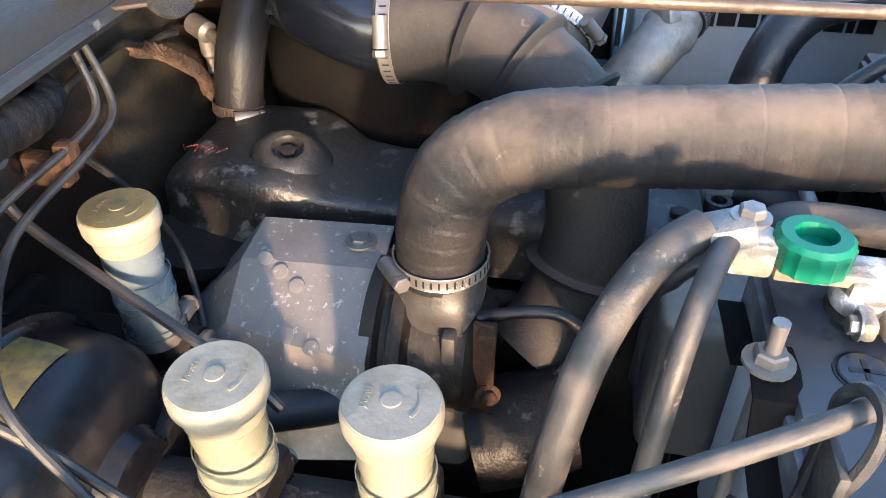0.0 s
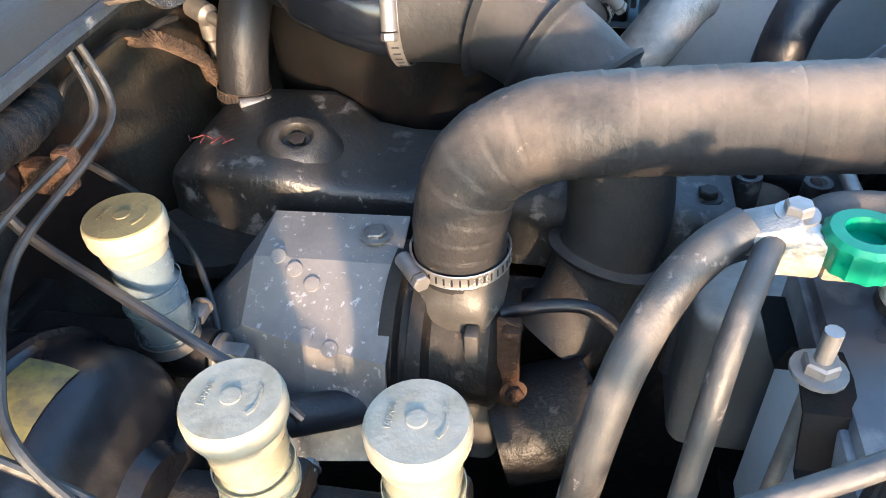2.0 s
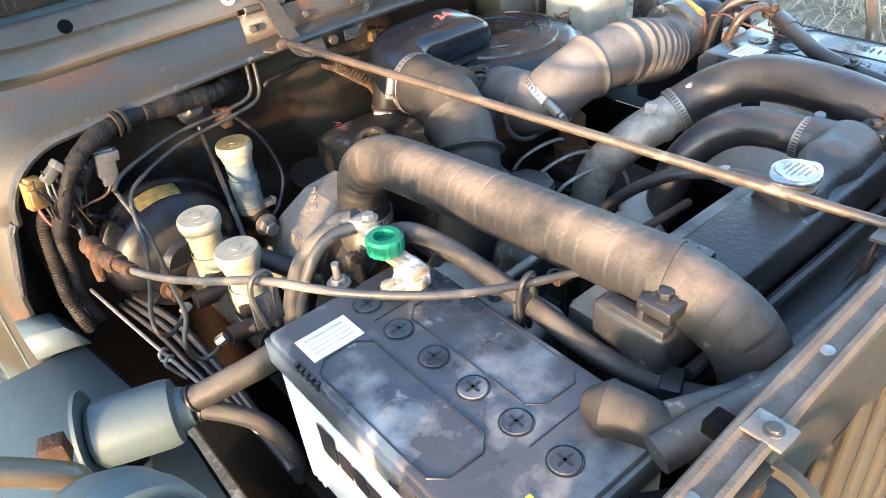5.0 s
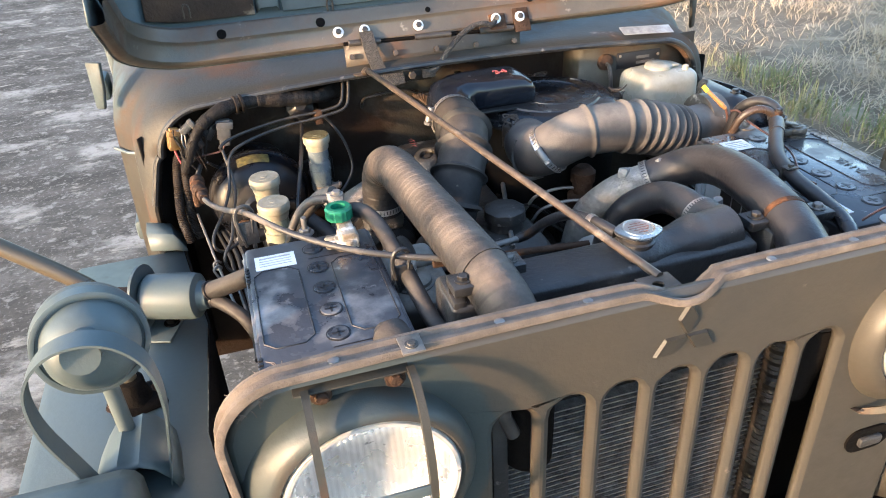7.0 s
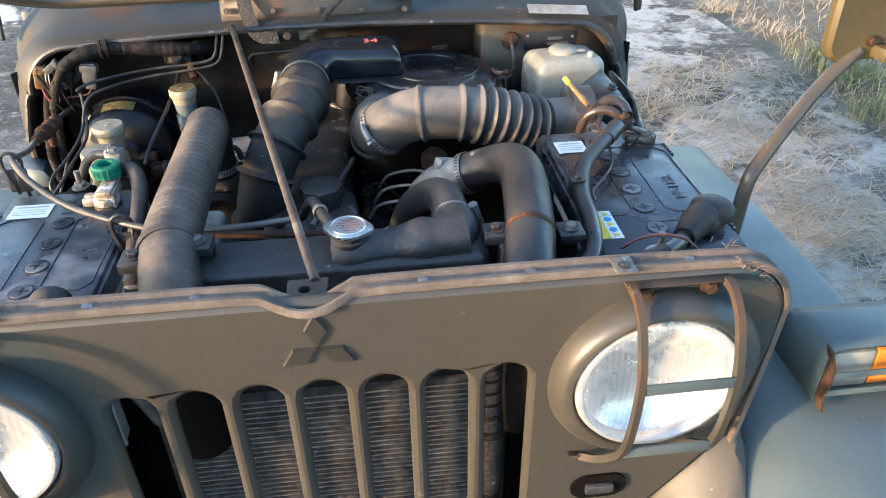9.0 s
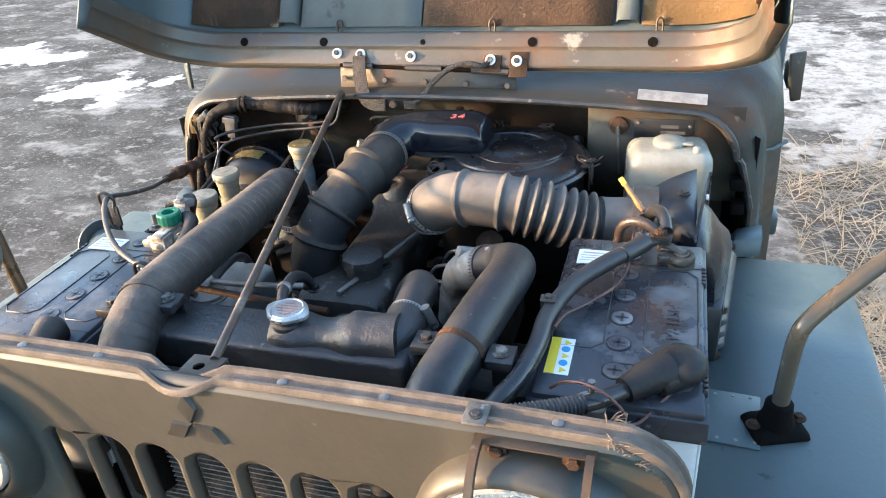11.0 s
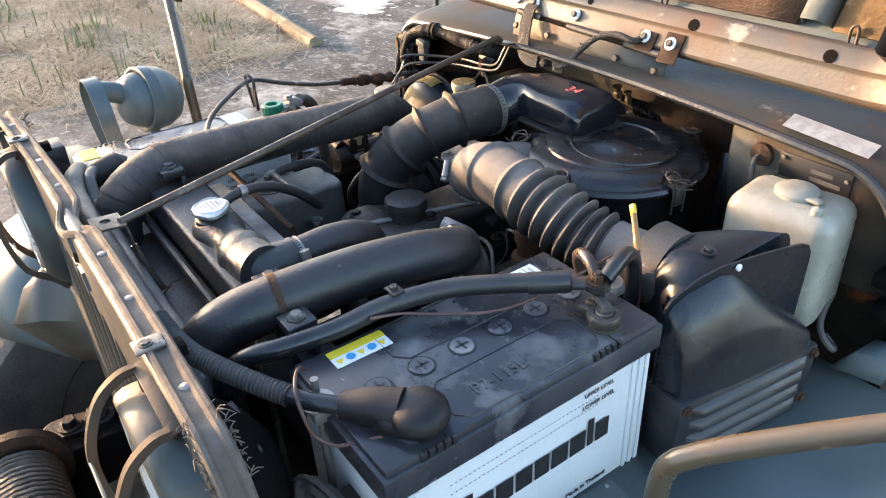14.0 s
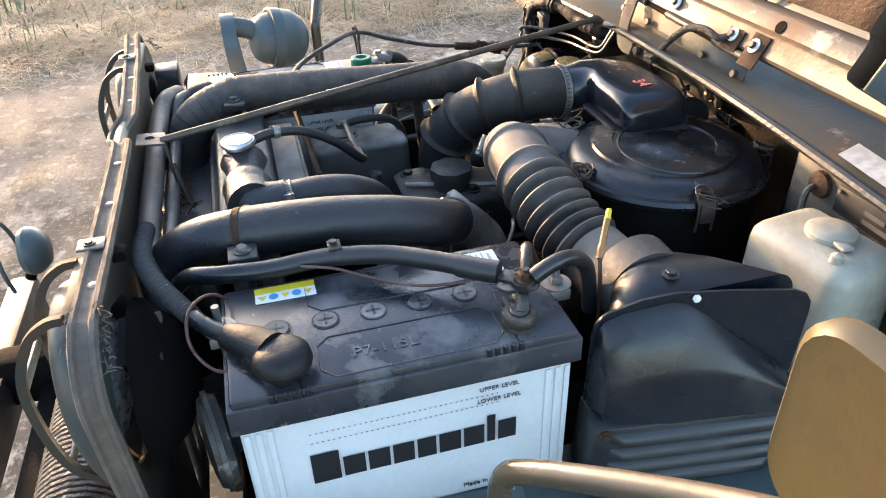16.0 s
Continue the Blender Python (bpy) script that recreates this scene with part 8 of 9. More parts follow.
# cables behind the grille
line("grille_cable", [(-0.30, 0.06, 1.055), (-0.25, 0.045, 1.065), (-0.20, 0.036, 1.06), (-0.10, 0.034, 1.058), (0.0, 0.034, 1.055), (0.10, 0.034, 1.052), (0.18, 0.036, 1.052), (0.24, 0.04, 1.04), (0.27, 0.045, 0.98)], 0.0140, M_CABLE, "thick dusty hose running behind the grille", "cable", 12, cb)
line("grille_cable", [(-0.27, 0.075, 1.06), (-0.24, 0.062, 1.06), (-0.18, 0.056, 1.04), (-0.05, 0.055, 1.035), (0.08, 0.054, 1.03), (0.20, 0.056, 1.03), (0.25, 0.06, 0.98)], 0.0095, M_CABLE, "second harness behind the grille", "cable", 12, cb)

# right-side cables
line("battery_cable", [(-0.292, 0.428, 1.078), (-0.303, 0.445, 1.070), (-0.318, 0.462, 1.052), (-0.340, 0.478, 1.02), (-0.358, 0.49, 0.96), (-0.365, 0.50, 0.86)], 0.0105, M_CABLE, "thick black cable from the green isolator", "cable", 14, cb)
line("battery_cable", [(-0.300, 0.418, 1.076), (-0.325, 0.428, 1.072), (-0.345, 0.436, 1.05), (-0.362, 0.442, 1.01), (-0.372, 0.446, 0.95), (-0.38, 0.45, 0.86)], 0.0062, M_CABLE, "second dusty cable beside the battery", "cable", 14, cb)
line("battery_cable", [(-0.262, 0.055, 1.042), (-0.235, 0.035, 1.03), (-0.20, 0.03, 1.0), (-0.18, 0.03, 0.95)], 0.0085, M_CABLE, "black cable from the booted terminal", "cable", 12, cb)
bh = thing("bay_hose", (-0.24, 0.25, 1.0), "dusty grey hose along the battery with a black clip", "hose")
bm = bmesh.new()
sweep(bm, [(-0.286, 0.40, 1.062), (-0.262, 0.385, 1.066), (-0.245, 0.34, 1.058), (-0.235, 0.25, 1.040), (-0.225, 0.16, 1.020), (-0.205, 0.095, 1.012)], 0.0105, seg=14)
part("hose", bm, M_RUBBER_D, bh)
bm = bmesh.new()
sweep(bm, [(-0.210, 0.105, 1.012), (-0.185, 0.060, 1.016), (-0.14, 0.040, 1.025), (-0.10, 0.034, 1.02)], 0.0115, seg=14)
part("front_hose", bm, M_RUBBER_D, bh)
bm = bmesh.new()
box(bm, (-0.212, 0.108, 1.012), (0.03, 0.018, 0.036), rot=(0, 0, 25), bev=0.004)
part("clip", bm, M_BLACK, bh, "black plastic hose clip")
rc = thing("release_cable", (-0.42, 0.4, 1.08), "thin black release cable held by two wire loops", "cable")
bm = bmesh.new()
sweep(bm, [(-0.482, 0.80, 1.00), (-0.490, 0.74, 1.000), (-0.487, 0.68, 1.007), (-0.477, 0.61, 1.020), (-0.459, 0.54, 1.036), (-0.437, 0.46, 1.064), (-0.415, 0.392, 1.090), (-0.37, 0.33, 1.085), (-0.31, 0.275, 1.078), (-0.25, 0.245, 1.070), (-0.20, 0.225, 1.066), (-0.15, 0.22, 1.05)], 0.0042, seg=10)
part("cable", bm, M_CABLE, rc)
bm = bmesh.new()
sweep(bm, [(-0.488, 0.690, 1.006), (-0.484, 0.655, 1.012), (-0.476, 0.605, 1.021)], 0.008, seg=10)
part("ferrule", bm, M_RUSTM, rc)
for x, y, z in ((-0.417, 0.394, 1.088), (-0.242, 0.243, 1.068)):
    bm = bmesh.new()
    sweep(bm, [(x - 0.004, y, z - 0.05), (x - 0.012, y - 0.004, z - 0.01), (x - 0.008, y - 0.006, z + 0.010), (x + 0.004, y - 0.004, z + 0.012), (x + 0.011, y, z + 0.0), (x + 0.008, y, z - 0.02), (x + 0.006, y + 0.002, z - 0.055)], 0.0028, seg=7)
    box(bm, (x, y, z - 0.030), (0.028, 0.004, 0.034), bev=0.001)
    part("wire_loop", bm, M_RAD, rc, "rusty bent wire loop")
ht = line("bay_tube", [(-0.395, 0.40, 1.0), (-0.43, 0.43, 0.97), (-0.47, 0.465, 0.94), (-0.505, 0.49, 0.92)], 0.014, M_RUBBER_D, "dusty tube leading to the horn", "pipe", 14)
bm = bmesh.new()
sweep(bm, [(-0.488, 0.478, 0.930), (-0.503, 0.489, 0.921)], 0.0158, seg=16)
part("end_sleeve", bm, M_RUBBER, ht, "black rubber end sleeve")

# grey expansion can with cap
ec = thing("coolant_bottle", (-0.155, 0.35, 0.88), "dusty grey coolant expansion bottle with a hose cap", "coolant bottle")
bm = bmesh.new()
box(bm, (-0.203, 0.345, 0.912), (0.092, 0.172, 0.128), bev=0.014, seg=4, taper=(0.95, 0.97))
part("bottle", bm, M_DUSTBOX, ec)
bm = bmesh.new()
lathe(bm, [(0.030, 0.0), (0.030, 0.004), (0.0265, 0.005), (0.026, 0.010), (0.020, 0.014), (0.007, 0.016), (0.0065, 0.024)], pose(-0.212, 0.318, 0.974), 26)
part("cap", bm, M_DUSTBOX, ec)
bm = bmesh.new()
sweep(bm, [(-0.212, 0.318, 0.993), (-0.210, 0.324, 0.999), (-0.206, 0.334, 1.000)], 0.0062, seg=10)
part("nozzle", bm, M_DUSTBOX, ec)

# horn and parts behind the grille on the far side
hr = thing("horn", (0.42, 0.07, 0.88), "dusty round disc horn behind the grille", "horn")
bm = bmesh.new()
lathe(bm, [(0.012, -0.030), (0.018, -0.029), (0.019, -0.016), (0.030, -0.013), (0.046, -0.010), (0.049, -0.003), (0.053, -0.0025), (0.053, 0.0025), (0.049, 0.003), (0.046, 0.008), (0.030, 0.011), (0.010, 0.012)], pose(0.414, 0.088, 0.945, 90, 0, 12), 40)
part("disc", bm, M_ROCKER, hr)
bm = bmesh.new()
box(bm, (0.418, 0.115, 0.955), (0.03, 0.03, 0.03), bev=0.004)
part("coil", bm, M_CAST, hr)
bm = bmesh.new()
box(bm, (0.349, 0.033, 1.042), (0.060, 0.042, 0.0026), rot=(0, 13, 0), bev=0.001)
box(bm, (0.350, 0.0535, 1.033), (0.058, 0.0026, 0.018), rot=(0, 13, 0), bev=0.001)
single("splash_plate", bm, M_RAD, "small black steel plate behind the grille", "plate")
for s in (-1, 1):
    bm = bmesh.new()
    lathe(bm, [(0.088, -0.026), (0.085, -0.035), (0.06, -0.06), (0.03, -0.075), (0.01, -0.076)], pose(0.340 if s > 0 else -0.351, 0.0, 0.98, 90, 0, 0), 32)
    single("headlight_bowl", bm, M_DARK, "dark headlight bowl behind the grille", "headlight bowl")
bm = bmesh.new()
box(bm, (-0.40, 0.04, 1.05), (0.05, 0.04, 0.045), bev=0.004)
single("relay", bm, M_RAD, "grey relay behind the grille corner", "relay")

# ---- things on the fenders ----
# blackout lamp with hoop guard
bl = thing("blackout_lamp", (-0.62, 0.24, 0.86), "grey-green blackout drive lamp with a hoop guard", "lamp")
bm = bmesh.new()
m = pose(-0.608, 0.252, 1.038, 82, 0, 12)
lathe(bm, [(0.004, -0.066), (0.026, -0.061), (0.046, -0.048), (0.058, -0.026), (0.0615, -0.004), (0.0625, -0.003), (0.0625, 0.019), (0.0600, 0.020), (0.0565, 0.0195), (0.0555, 0.0165), (0.053, 0.0165), (0.050, 0.034), (0.041, 0.048), (0.028, 0.055), (0.004, 0.057)], m, 44)
part("bowl", bm, M_GREEN, bl)
bm = bmesh.new()
sweep(bm, [(-0.602, 0.215, 1.055), (-0.600, 0.190, 1.068), (-0.598, 0.160, 1.076)], 0.0195, seg=18)
part("neck", bm, M_GREEN, bl)
bm = bmesh.new()
hoop = smooth_path([(-0.628, 0.176, 0.872), (-0.642, 0.168, 0.93), (-0.658, 0.160, 1.00), (-0.655, 0.157, 1.055), (-0.630, 0.157, 1.088), (-0.597, 0.157, 1.098), (-0.564, 0.157, 1.088), (-0.540, 0.157, 1.055), (-0.536, 0.160, 1.00), (-0.546, 0.168, 0.93), (-0.556, 0.176, 0.872)], 5)
cen = V(-0.597, 0.157, 1.0)
rings = []
for q in hoop:
    n = (q - cen)
    n.y = 0
    n.normalize()
    rings.append([q + V(0, -0.014, 0), q + V(0, 0.014, 0), q + V(0, 0.014, 0) + n * 0.003, q + V(0, -0.014, 0) + n * 0.003])
loft(bm, rings, closed=True, caps=True)
part("hoop_guard", bm, M_GREEN, bl, "flat steel hoop guard")
bm = bmesh.new()
sec = [(-0.052, 0.0), (-0.046, 0.018), (-0.030, 0.040), (-0.012, 0.050), (0.0, 0.046), (0.012, 0.050), (0.030, 0.040), (0.046, 0.018), (0.052, 0.0)]
loft(bm, [[V(-0.595 + a * k, y, 0.862 + h * k) for a, h in sec] for y, k in ((0.165, 0.92), (0.175, 1.0), (0.23, 0.92), (0.265, 0.8), (0.28, 0.3))], caps=False)
sweep(bm, [(-0.602, 0.242, 0.90), (-0.606, 0.250, 0.985)], 0.010, seg=12)

part("base_bracket", bm, M_GREEN, bl, "pressed double-ridged saddle bracket", solid=0.003)

# siren on the other fender side
sr = thing("siren", (-0.555, 0.50, 0.86), "small grey-blue siren drum with a rusty front", "siren")
bm = bmesh.new()
q = (V(-0.505, 0.488, 0.920) - V(-0.590, 0.520, 0.918)).normalized()
mm = Matrix.Translation((-0.548, 0.503, 0.918)) @ q.to_track_quat("Z", "Y").to_matrix().to_4x4()
lathe(bm, [(0.030, -0.040), (0.035, -0.034), (0.036, 0.03), (0.034, 0.042), (0.024, 0.046), (0.020, 0.058), (0.01, 0.06)], mm, 32)
part("drum", bm, M_GREEN, sr)
bm = bmesh.new()
ol = [(-0.046, -0.056), (0.046, -0.056)] + arc(0, 0.004, 0.046, 0, 180, 14)
plate(bm, ol, [], 0.004, Matrix.Translation((-0.592, 0.5195, 0.918)) @ Matrix(((-q.y, 0, q.x, 0), (q.x, 0, q.y, 0), (0, 1, 0, 0), (0, 0, 0, 1))))
box(bm, (-0.570, 0.512, 0.8645), (0.05, 0.092, 0.004), rot=(0, 0, -20), bev=0.001)
bk = part("bracket", bm, M_GREEN, sr, "rounded steel mounting plate")
bolt(bk, (-0.560, 0.508, 0.867), r=0.008, mat=M_DARK)
bm = bmesh.new()
box(bm, (-0.622, 0.53, 0.915), (0.026, 0.022, 0.03), rot=(0, 0, -20), bev=0.003)
part("switch", bm, M_RUSTM, sr, "small switch with a red button")


def mirror(s, pts, c, rot, label):
    mi = thing("wing_mirror", (pts[0][0], pts[0][1], 0.862), label, "mirror", "wing mirrors")
    bm = bmesh.new()
    sweep(bm, pts, 0.0105, seg=14, per=6)
    part("stalk", bm, M_STALK, mi, "worn olive-tan tube stalk")
    bm = bmesh.new()
    x, y, _ = pts[0]
    box(bm, (x, y, 0.868), (0.075, 0.06, 0.014), rot=(0, 0, 20), bev=0.006, taper=(0.8, 0.8))
    lathe(bm, [(0.024, 0.872), (0.018, 0.89), (0.017, 0.905), (0.012, 0.908)], pose(x, y, 0), 18)
    bs = part("base", bm, M_DARK, mi, "cast stalk base")
    for k in (-1, 1):
        bolt(bs, (x + 0.028 * k, y + 0.012 * k, 0.874), r=0.006, mat=M_RUSTM)
    m = pose(*c, *rot)
    bm = bmesh.new()
    w, h, r = (0.084, 0.066, 0.03) if s > 0 else (0.065, 0.082, 0.03)
    ol = arc(w - r, h - r, r, 0, 90, 5) + arc(-w + r, h - r, r, 90, 180, 5) + arc(-w + r, -h + r, r, 180, 270, 5) + arc(w - r, -h + r, r, 270, 360, 5)
    loft(bm, [[m @ V(a, b, 0.0) for a, b in ol], [m @ V(a * 1.0, b * 1.0, 0.010) for a, b in ol], [m @ V(a * 0.93, b * 0.95, 0.0165) for a, b in ol], [m @ V(a * 0.88, b * 0.92, 0.0155) for a, b in ol]], closed=True, caps=True)
    bk = part("back", bm, M_TAN, mi, "tan painted mirror back")
    bm = bmesh.new()
    loft(bm, [[m @ V(a * 0.95, b * 0.96, -0.0005) for a, b in ol], [m @ V(a * 0.95, b * 0.96, -0.0015) for a, b in ol]], closed=True, caps=True)
    part("glass", bm, M_MIRROR, bk, "mirror glass")
    bm = bmesh.new()
    box(bm, m @ V(0.0, -0.05 if s > 0 else 0.006, 0.022), (0.02, 0.02, 0.05), rot=rot, bev=0.004)
    part("clamp", bm, M_TAN, bk)
    for a, b in ((0.014, -0.035), (-0.014, -0.035)) if s > 0 else ():
        bolt(bk, m @ V(a, b, 0.0168), m.to_3x3() @ V(0, 0, 1), 0.006, M_RUSTM)


mirror(1, [(0.589, 0.326, 0.875), (0.591, 0.326, 0.96), (0.595, 0.328, 1.012), (0.612, 0.340, 1.036), (0.66, 0.375, 1.070), (0.73, 0.422, 1.115), (0.79, 0.446, 1.157)], (0.817, 0.458, 1.208), (90, 0, 4), "wing mirror with a tan back on a bent tube stalk")
mirror(-1, [(-0.604, 0.336, 0.875), (-0.606, 0.335, 0.97), (-0.608, 0.334, 1.04), (-0.622, 0.338, 1.064), (-0.70, 0.360, 1.121), (-0.80, 0.386, 1.193), (-0.848, 0.399, 1.228), (-0.852, 0.403, 1.246)], (-0.848, 0.425, 1.242), (90, 0, -12), "wing mirror with a tan back on a long bent stalk")

# braided straps and hood cable by the hinge
def strap(pts, w, label):
    bm = bmesh.new()
    sweep(bm, pts, 0, profile=[(-w, -0.0018), (-w * 0.6, -0.0026), (w * 0.6, -0.0026), (w, -0.0018), (w, 0.0018), (w * 0.6, 0.0026), (-w * 0.6, 0.0026), (-w, 0.0018)], per=8)
    return single("braided_strap", bm, M_BRAID, label, "strap", "hinge straps")


M_BRAID = material("dark_braid", (0.030, 0.028, 0.027), (0.07, 0.064, 0.058), 120, 0.7, bump=0.8, fine=700)
strap([(-0.147, 0.836, 1.192), (-0.146, 0.826, 1.184), (-0.144, 0.817, 1.166), (-0.138, 0.806, 1.140), (-0.129, 0.799, 1.120), (-0.112, 0.797, 1.1115), (-0.090, 0.798, 1.112)], 0.0125, "dark braided earth strap hanging from the hinge")
line("cloth_strap", [(0.106, 0.833, 1.184), (0.096, 0.822, 1.180), (0.072, 0.815, 1.186), (0.042, 0.810, 1.180), (0.012, 0.806, 1.158), (-0.010, 0.802, 1.134), (-0.026, 0.799, 1.118), (-0.044, 0.798, 1.112)], 0.0052, M_BRAID, "dark cloth-covered lead crossing the hinge", "strap", 10, "hinge straps")
bk = thing("strap_bracket", (-0.07, 0.80, 1.112), "dark steel bracket bolting two earth straps to the cowl", "bracket")
bm = bmesh.new()
box(bm, (-0.078, 0.803, 1.1115), (0.086, 0.004, 0.024), rot=(0, 2, 0), bev=0.001)
part("plate", bm, M_CAST, bk)
for x in (-0.104, -0.040):
    bm = bmesh.new()
    box(bm, (x, 0.7985, 1.1115), (0.026, 0.005, 0.016), bev=0.0015)
    part("strap_end", bm, M_BRAID, bk)
bolt(bk, (-0.074, 0.800, 1.1125), (0, -1, 0), 0.0075, M_ROD, washer=False)
line("firewall_wire", [(0.343, 0.825, 1.072), (0.343, 0.806, 1.070), (0.346, 0.800, 1.045), (0.350, 0.802, 0.99)], 0.004, M_CABLE, "thin wire from a firewall grommet", "wire", 7, "thin wires")
bm = bmesh.new()
lathe(bm, [(0.018, 0), (0.016, 0.008), (0.006, 0.012)], pose(0.343, 0.8265, 1.074, 90, 0, 0), 18)
single("grommet", bm, M_RUSTM, "rusty round grommet in the firewall", "grommet")
for x, y, z, k in ((0.037, 0.868, 1.062, 1.0), (0.058, 0.872, 1.056, 0.8)):
    fu = thing("pipe_union", (x, y, z), "dirty brass pipe union on the firewall", "pipe fitting")
    bm = bmesh.new()
    lathe(bm, [(0.008 * k, 0), (0.008 * k, 0.010), (0.006 * k, 0.012), (0.006 * k, 0.017), (0.0085 * k, 0.018), (0.0085 * k, 0.022)], pose(x, y, z, 12, 0, 0), 6)
    part("union", bm, M_SOLEN, fu)
    bm = bmesh.new()
    sweep(bm, [(x, y + 0.004, z), (x, 0.895, z - 0.012)], 0.006 * k, seg=10)
    part("stem", bm, M_CAST, fu)
wc = thing("wire_coil", (0.10, 0.86, 1.05), "loose black coil of wires behind the intake duct", "wire")
for k in range(5):
    bm = bmesh.new()
    x = 0.086 + 0.008 * k
    sweep(bm, [(x, 0.862, 1.046), (x + 0.003, 0.850, 1.058 + 0.002 * k), (x + 0.010, 0.846, 1.066 - 0.002 * k), (x + 0.016, 0.856, 1.060), (x + 0.016, 0.868, 1.040), (x + 0.020, 0.875, 1.010)], 0.0024, seg=7)
    part("wire", bm, M_HARN, wc)
line("bay_tube", [(0.262, 0.875, 1.03), (0.268, 0.86, 1.00), (0.266, 0.855, 0.95), (0.262, 0.86, 0.90)], 0.012, M_RUBBER, "black tube behind the air cleaner", "pipe", 14)

# rubber pads on the cowl side
for x, y, z in ((0.550, 0.797, 0.985), (0.555, 0.800, 0.938)):
    bm = bmesh.new()
    box(bm, (x, y, z), (0.022, 0.03, 0.02), bev=0.003)
    single("rubber_pad", bm, M_DARK, "small black rubber pad on the cowl side", "pad", "cowl pads")
line("bay_wire", [(0.500, 0.775, 0.930), (0.508, 0.752, 0.915), (0.520, 0.742, 0.902), (0.534, 0.745, 0.890), (0.528, 0.760, 0.884), (0.512, 0.765, 0.890)], 0.0042, M_CABLE, "loose grey wire end beside the washer bottle", "wire", 8, "thin wires")
# twigs caught between grille and radiator
rnd = random.Random(8)
bm = bmesh.new()
for _ in range(26):
    a, l = rnd.uniform(0, 6.28), rnd.uniform(0.02, 0.07)
    p = V(-0.02 + rnd.gauss(0, 0.05), 0.055 + rnd.gauss(0, 0.012), 0.998 + abs(rnd.gauss(0, 0.006)))
    q = p + V(math.cos(a) * l, math.sin(a) * l * 0.35, rnd.uniform(-0.004, 0.022))
    sweep(bm, [p, p.lerp(q, 0.5) + V(0, 0, 0.006), q], 0.0009, seg=5, per=2)
single("twigs", bm, M_RUSTM, "dry twigs caught behind the grille", "twigs", kind="stuff")

# hoses and wires beside the siren
st2 = line("bay_tube", [(-0.500, 0.486, 0.915), (-0.475, 0.462, 0.912), (-0.447, 0.435, 0.895), (-0.432, 0.418, 0.86), (-0.428, 0.41, 0.81)], 0.0105, M_RUBBER_D, "dusty brown hose bending down beside the battery", "hose", 14)
bm = bmesh.new()
sweep(bm, [(-0.497, 0.4835, 0.9150), (-0.486, 0.4735, 0.9145)], 0.0124, seg=16)
part("end_sleeve", bm, M_RUBBER, st2, "black rubber end sleeve")
hw = line("hook_wire", [(-0.506, 0.777, 0.9144), (-0.4806, 0.613, 0.8974), (-0.465, 0.52, 0.888), (-0.45, 0.44, 0.875)], 0.0024, M_STEEL, "straight bare wire beside the fender, twisted round itself", "wire", 7, "thin wires")
bm = bmesh.new()
sweep(bm, [V(-0.4806 + 0.006 * math.cos(a * 1.3), 0.613 - 0.0035 * a, 0.8974 + 0.006 * math.sin(a * 1.3)) for a in range(0, 9)] + [V(-0.472, 0.58, 0.872)], 0.0021, seg=7)
part("twist", bm, M_STEEL, hw)
for k in range(3):
    line("bay_wire", [(-0.480 + 0.01 * k, 0.79, 0.865), (-0.462 + 0.012 * k, 0.70, 0.855 + 0.004 * k), (-0.455 + 0.012 * k, 0.60, 0.852), (-0.444 + 0.006 * k, 0.50, 0.848), (-0.440, 0.40, 0.84)], 0.0036 + 0.001 * k, M_BLACK, "black wire along the inner fender", "wire", 9, "thin wires")
bm = bmesh.new()
sweep(bm, [(-0.490, 0.735, 1.000), (-0.489, 0.70, 1.004), (-0.486, 0.67, 1.009), (-0.481, 0.64, 1.015)], 0, seg=14, per=6, rfun=lambda t: 0.011 + 0.0035 * math.sin(t * 260) * math.sin(t * 90))
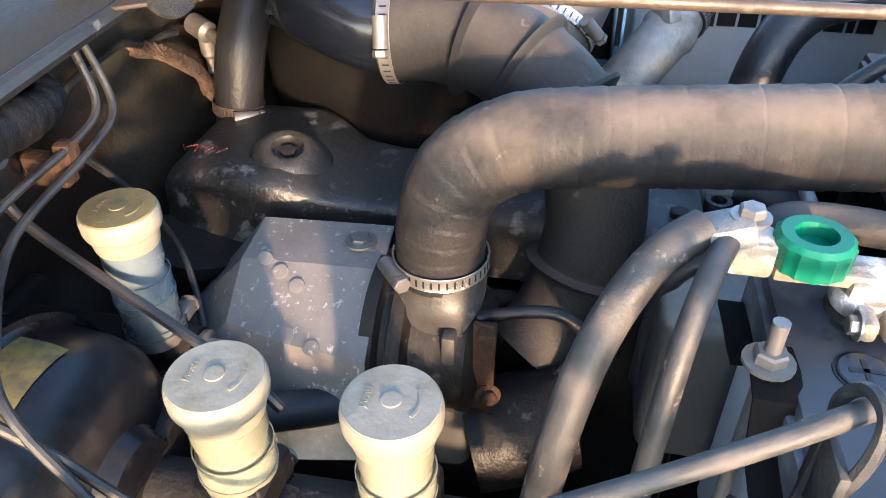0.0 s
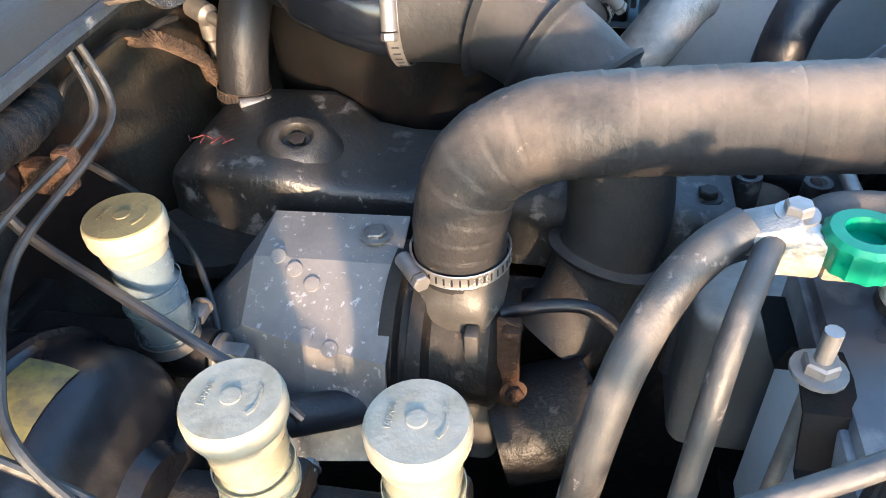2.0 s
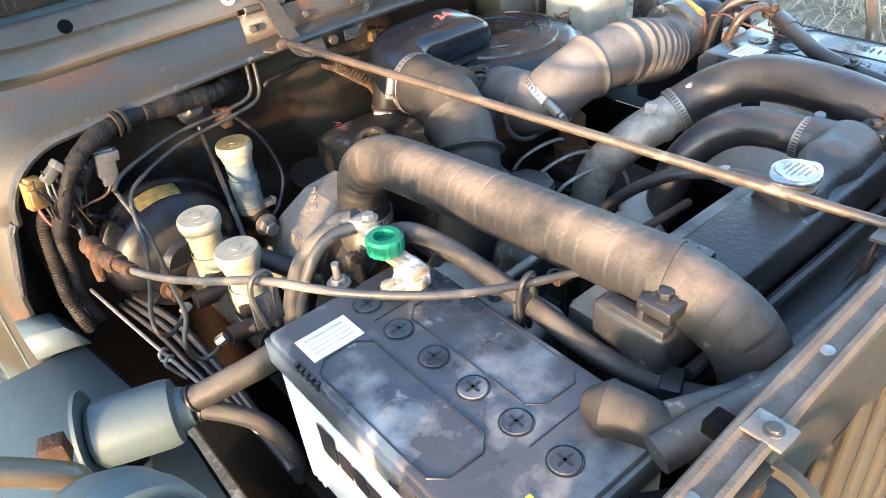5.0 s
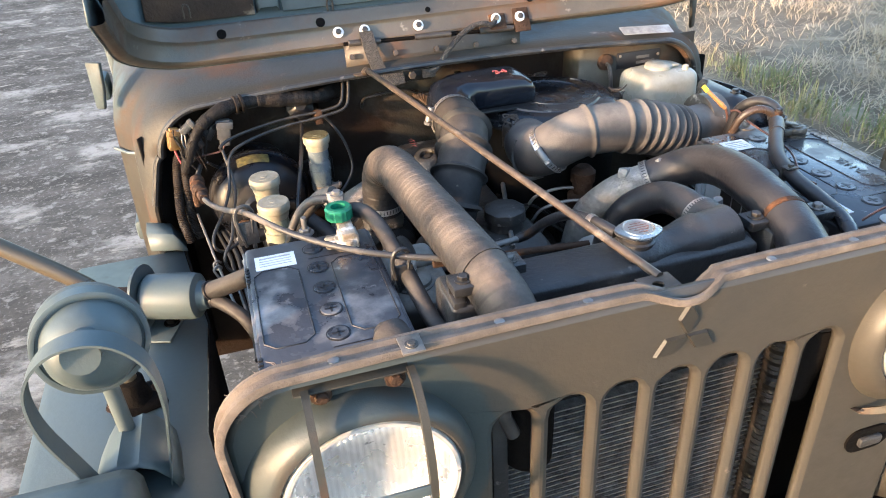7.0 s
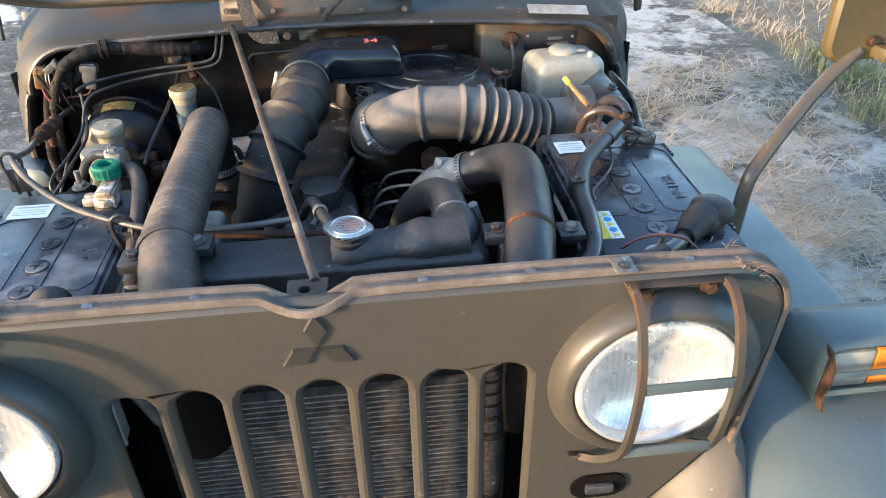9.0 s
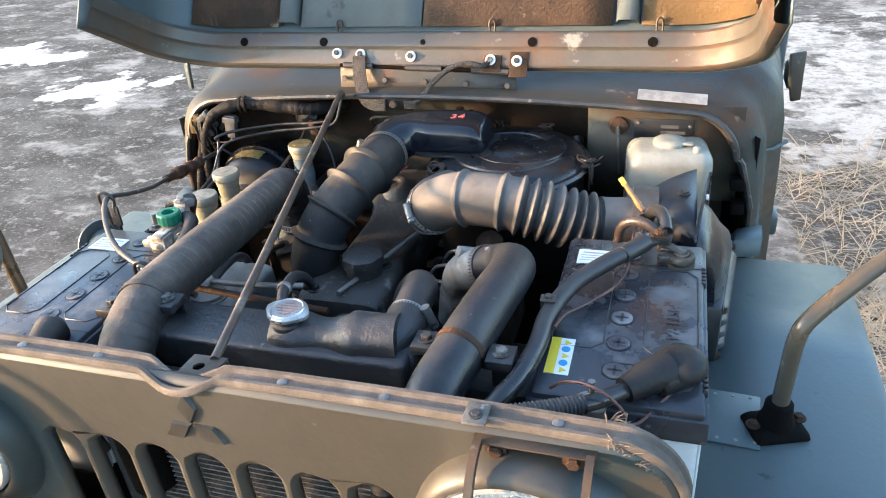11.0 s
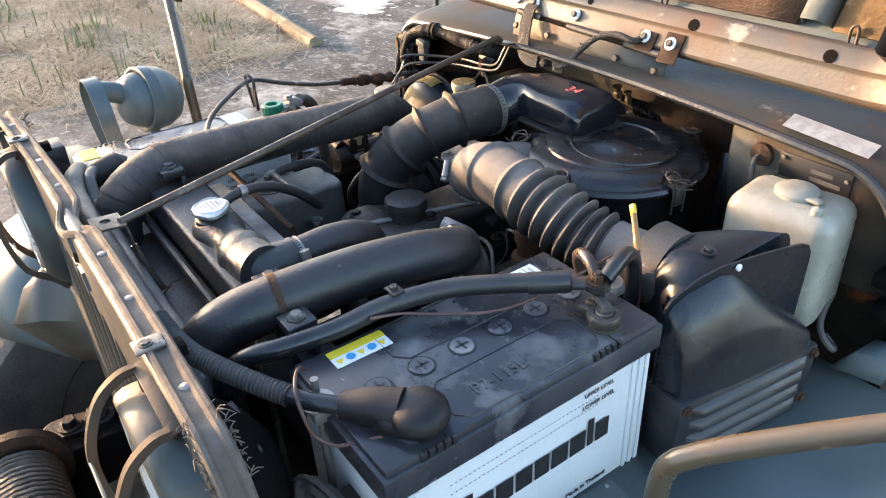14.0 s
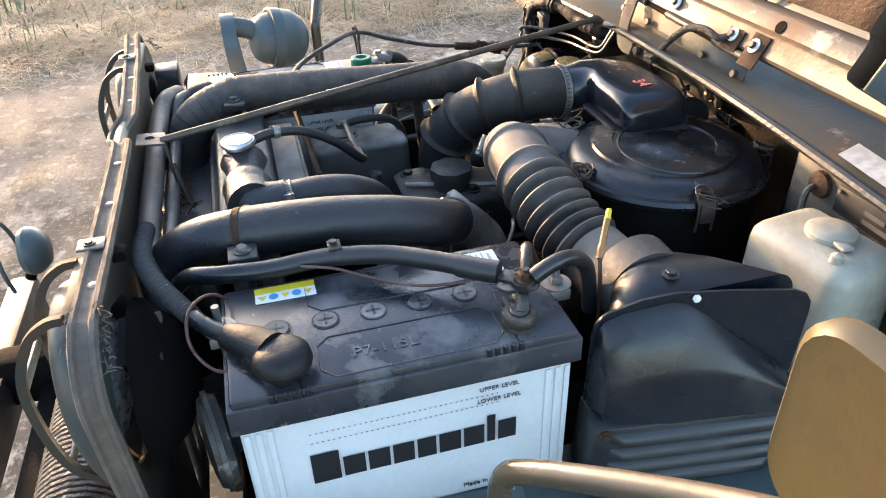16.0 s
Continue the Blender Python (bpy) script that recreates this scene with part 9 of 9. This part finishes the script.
sweep(bm, [(-0.489, 0.700, 1.003), (-0.494, 0.705, 0.985), (-0.496, 0.707, 0.965)], 0, seg=10, per=6, rfun=lambda t: 0.010 - 0.1 * t)
single("cloth_wrap", bm, M_RUSTM, "ragged brown cloth wrapped round a cable", "cloth")
# folded shelf of the cowl over the fender
for s in (-1, 1):
    bm = bmesh.new()
    loft(bm, [[(0.60 * s, 0.80, 0.905), (0.600 * s, 0.765, 0.900), (0.598 * s, 0.750, 0.870)], [(0.56 * s, 0.80, 0.895), (0.555 * s, 0.762, 0.890), (0.553 * s, 0.748, 0.864)], [(0.54 * s, 0.80, 0.862), (0.537 * s, 0.758, 0.862), (0.535 * s, 0.746, 0.860)]])
    single("cowl_shelf", bm, M_GREEN, "folded grey-green shelf where cowl meets fender", "bracket", "cowl shelves", solid=0.003)
# frayed cord knotted on the firewall
bm = bmesh.new()
cp_ = resample(smooth_path([(-0.048, 0.884, 1.044), (-0.036, 0.868, 1.040), (-0.018, 0.862, 1.026), (0.004, 0.860, 1.006), (0.024, 0.862, 0.985), (0.036, 0.866, 0.964)], 6), 0.002)
for k in range(6):
    pts = []
    for i, q in enumerate(cp_):
        a = i * 0.33 + k * math.pi / 3
        rr = 0.0052 * (1 + 0.25 * math.sin(i * 0.21 + k)) * (1 + 0.5 * i / len(cp_))
        pts.append(q + V(math.cos(a) * rr, math.sin(a) * rr * 0.6, math.sin(a) * rr))
    sweep(bm, pts[: len(pts) - 2 * (k % 3)], 0.0027, seg=6, per=1)
single("frayed_cord", bm, M_CORD, "twisted brown cord with a frayed end on the firewall", "cord")
bm = bmesh.new()
lathe(bm, [(0.011, 0), (0.011, 0.024), (0.006, 0.028), (0.006, 0.044)], pose(0.062, 0.885, 1.030, 100, 0, -30), 14)
lathe(bm, [(0.008, 0.0), (0.008, 0.030), (0.0045, 0.034), (0.0045, 0.05)], pose(0.058, 0.872, 1.030, 180, 0, 0), 12)
single("pipe_union", bm, M_STEEL, "greasy steel pipe union on the firewall", "pipe fitting")
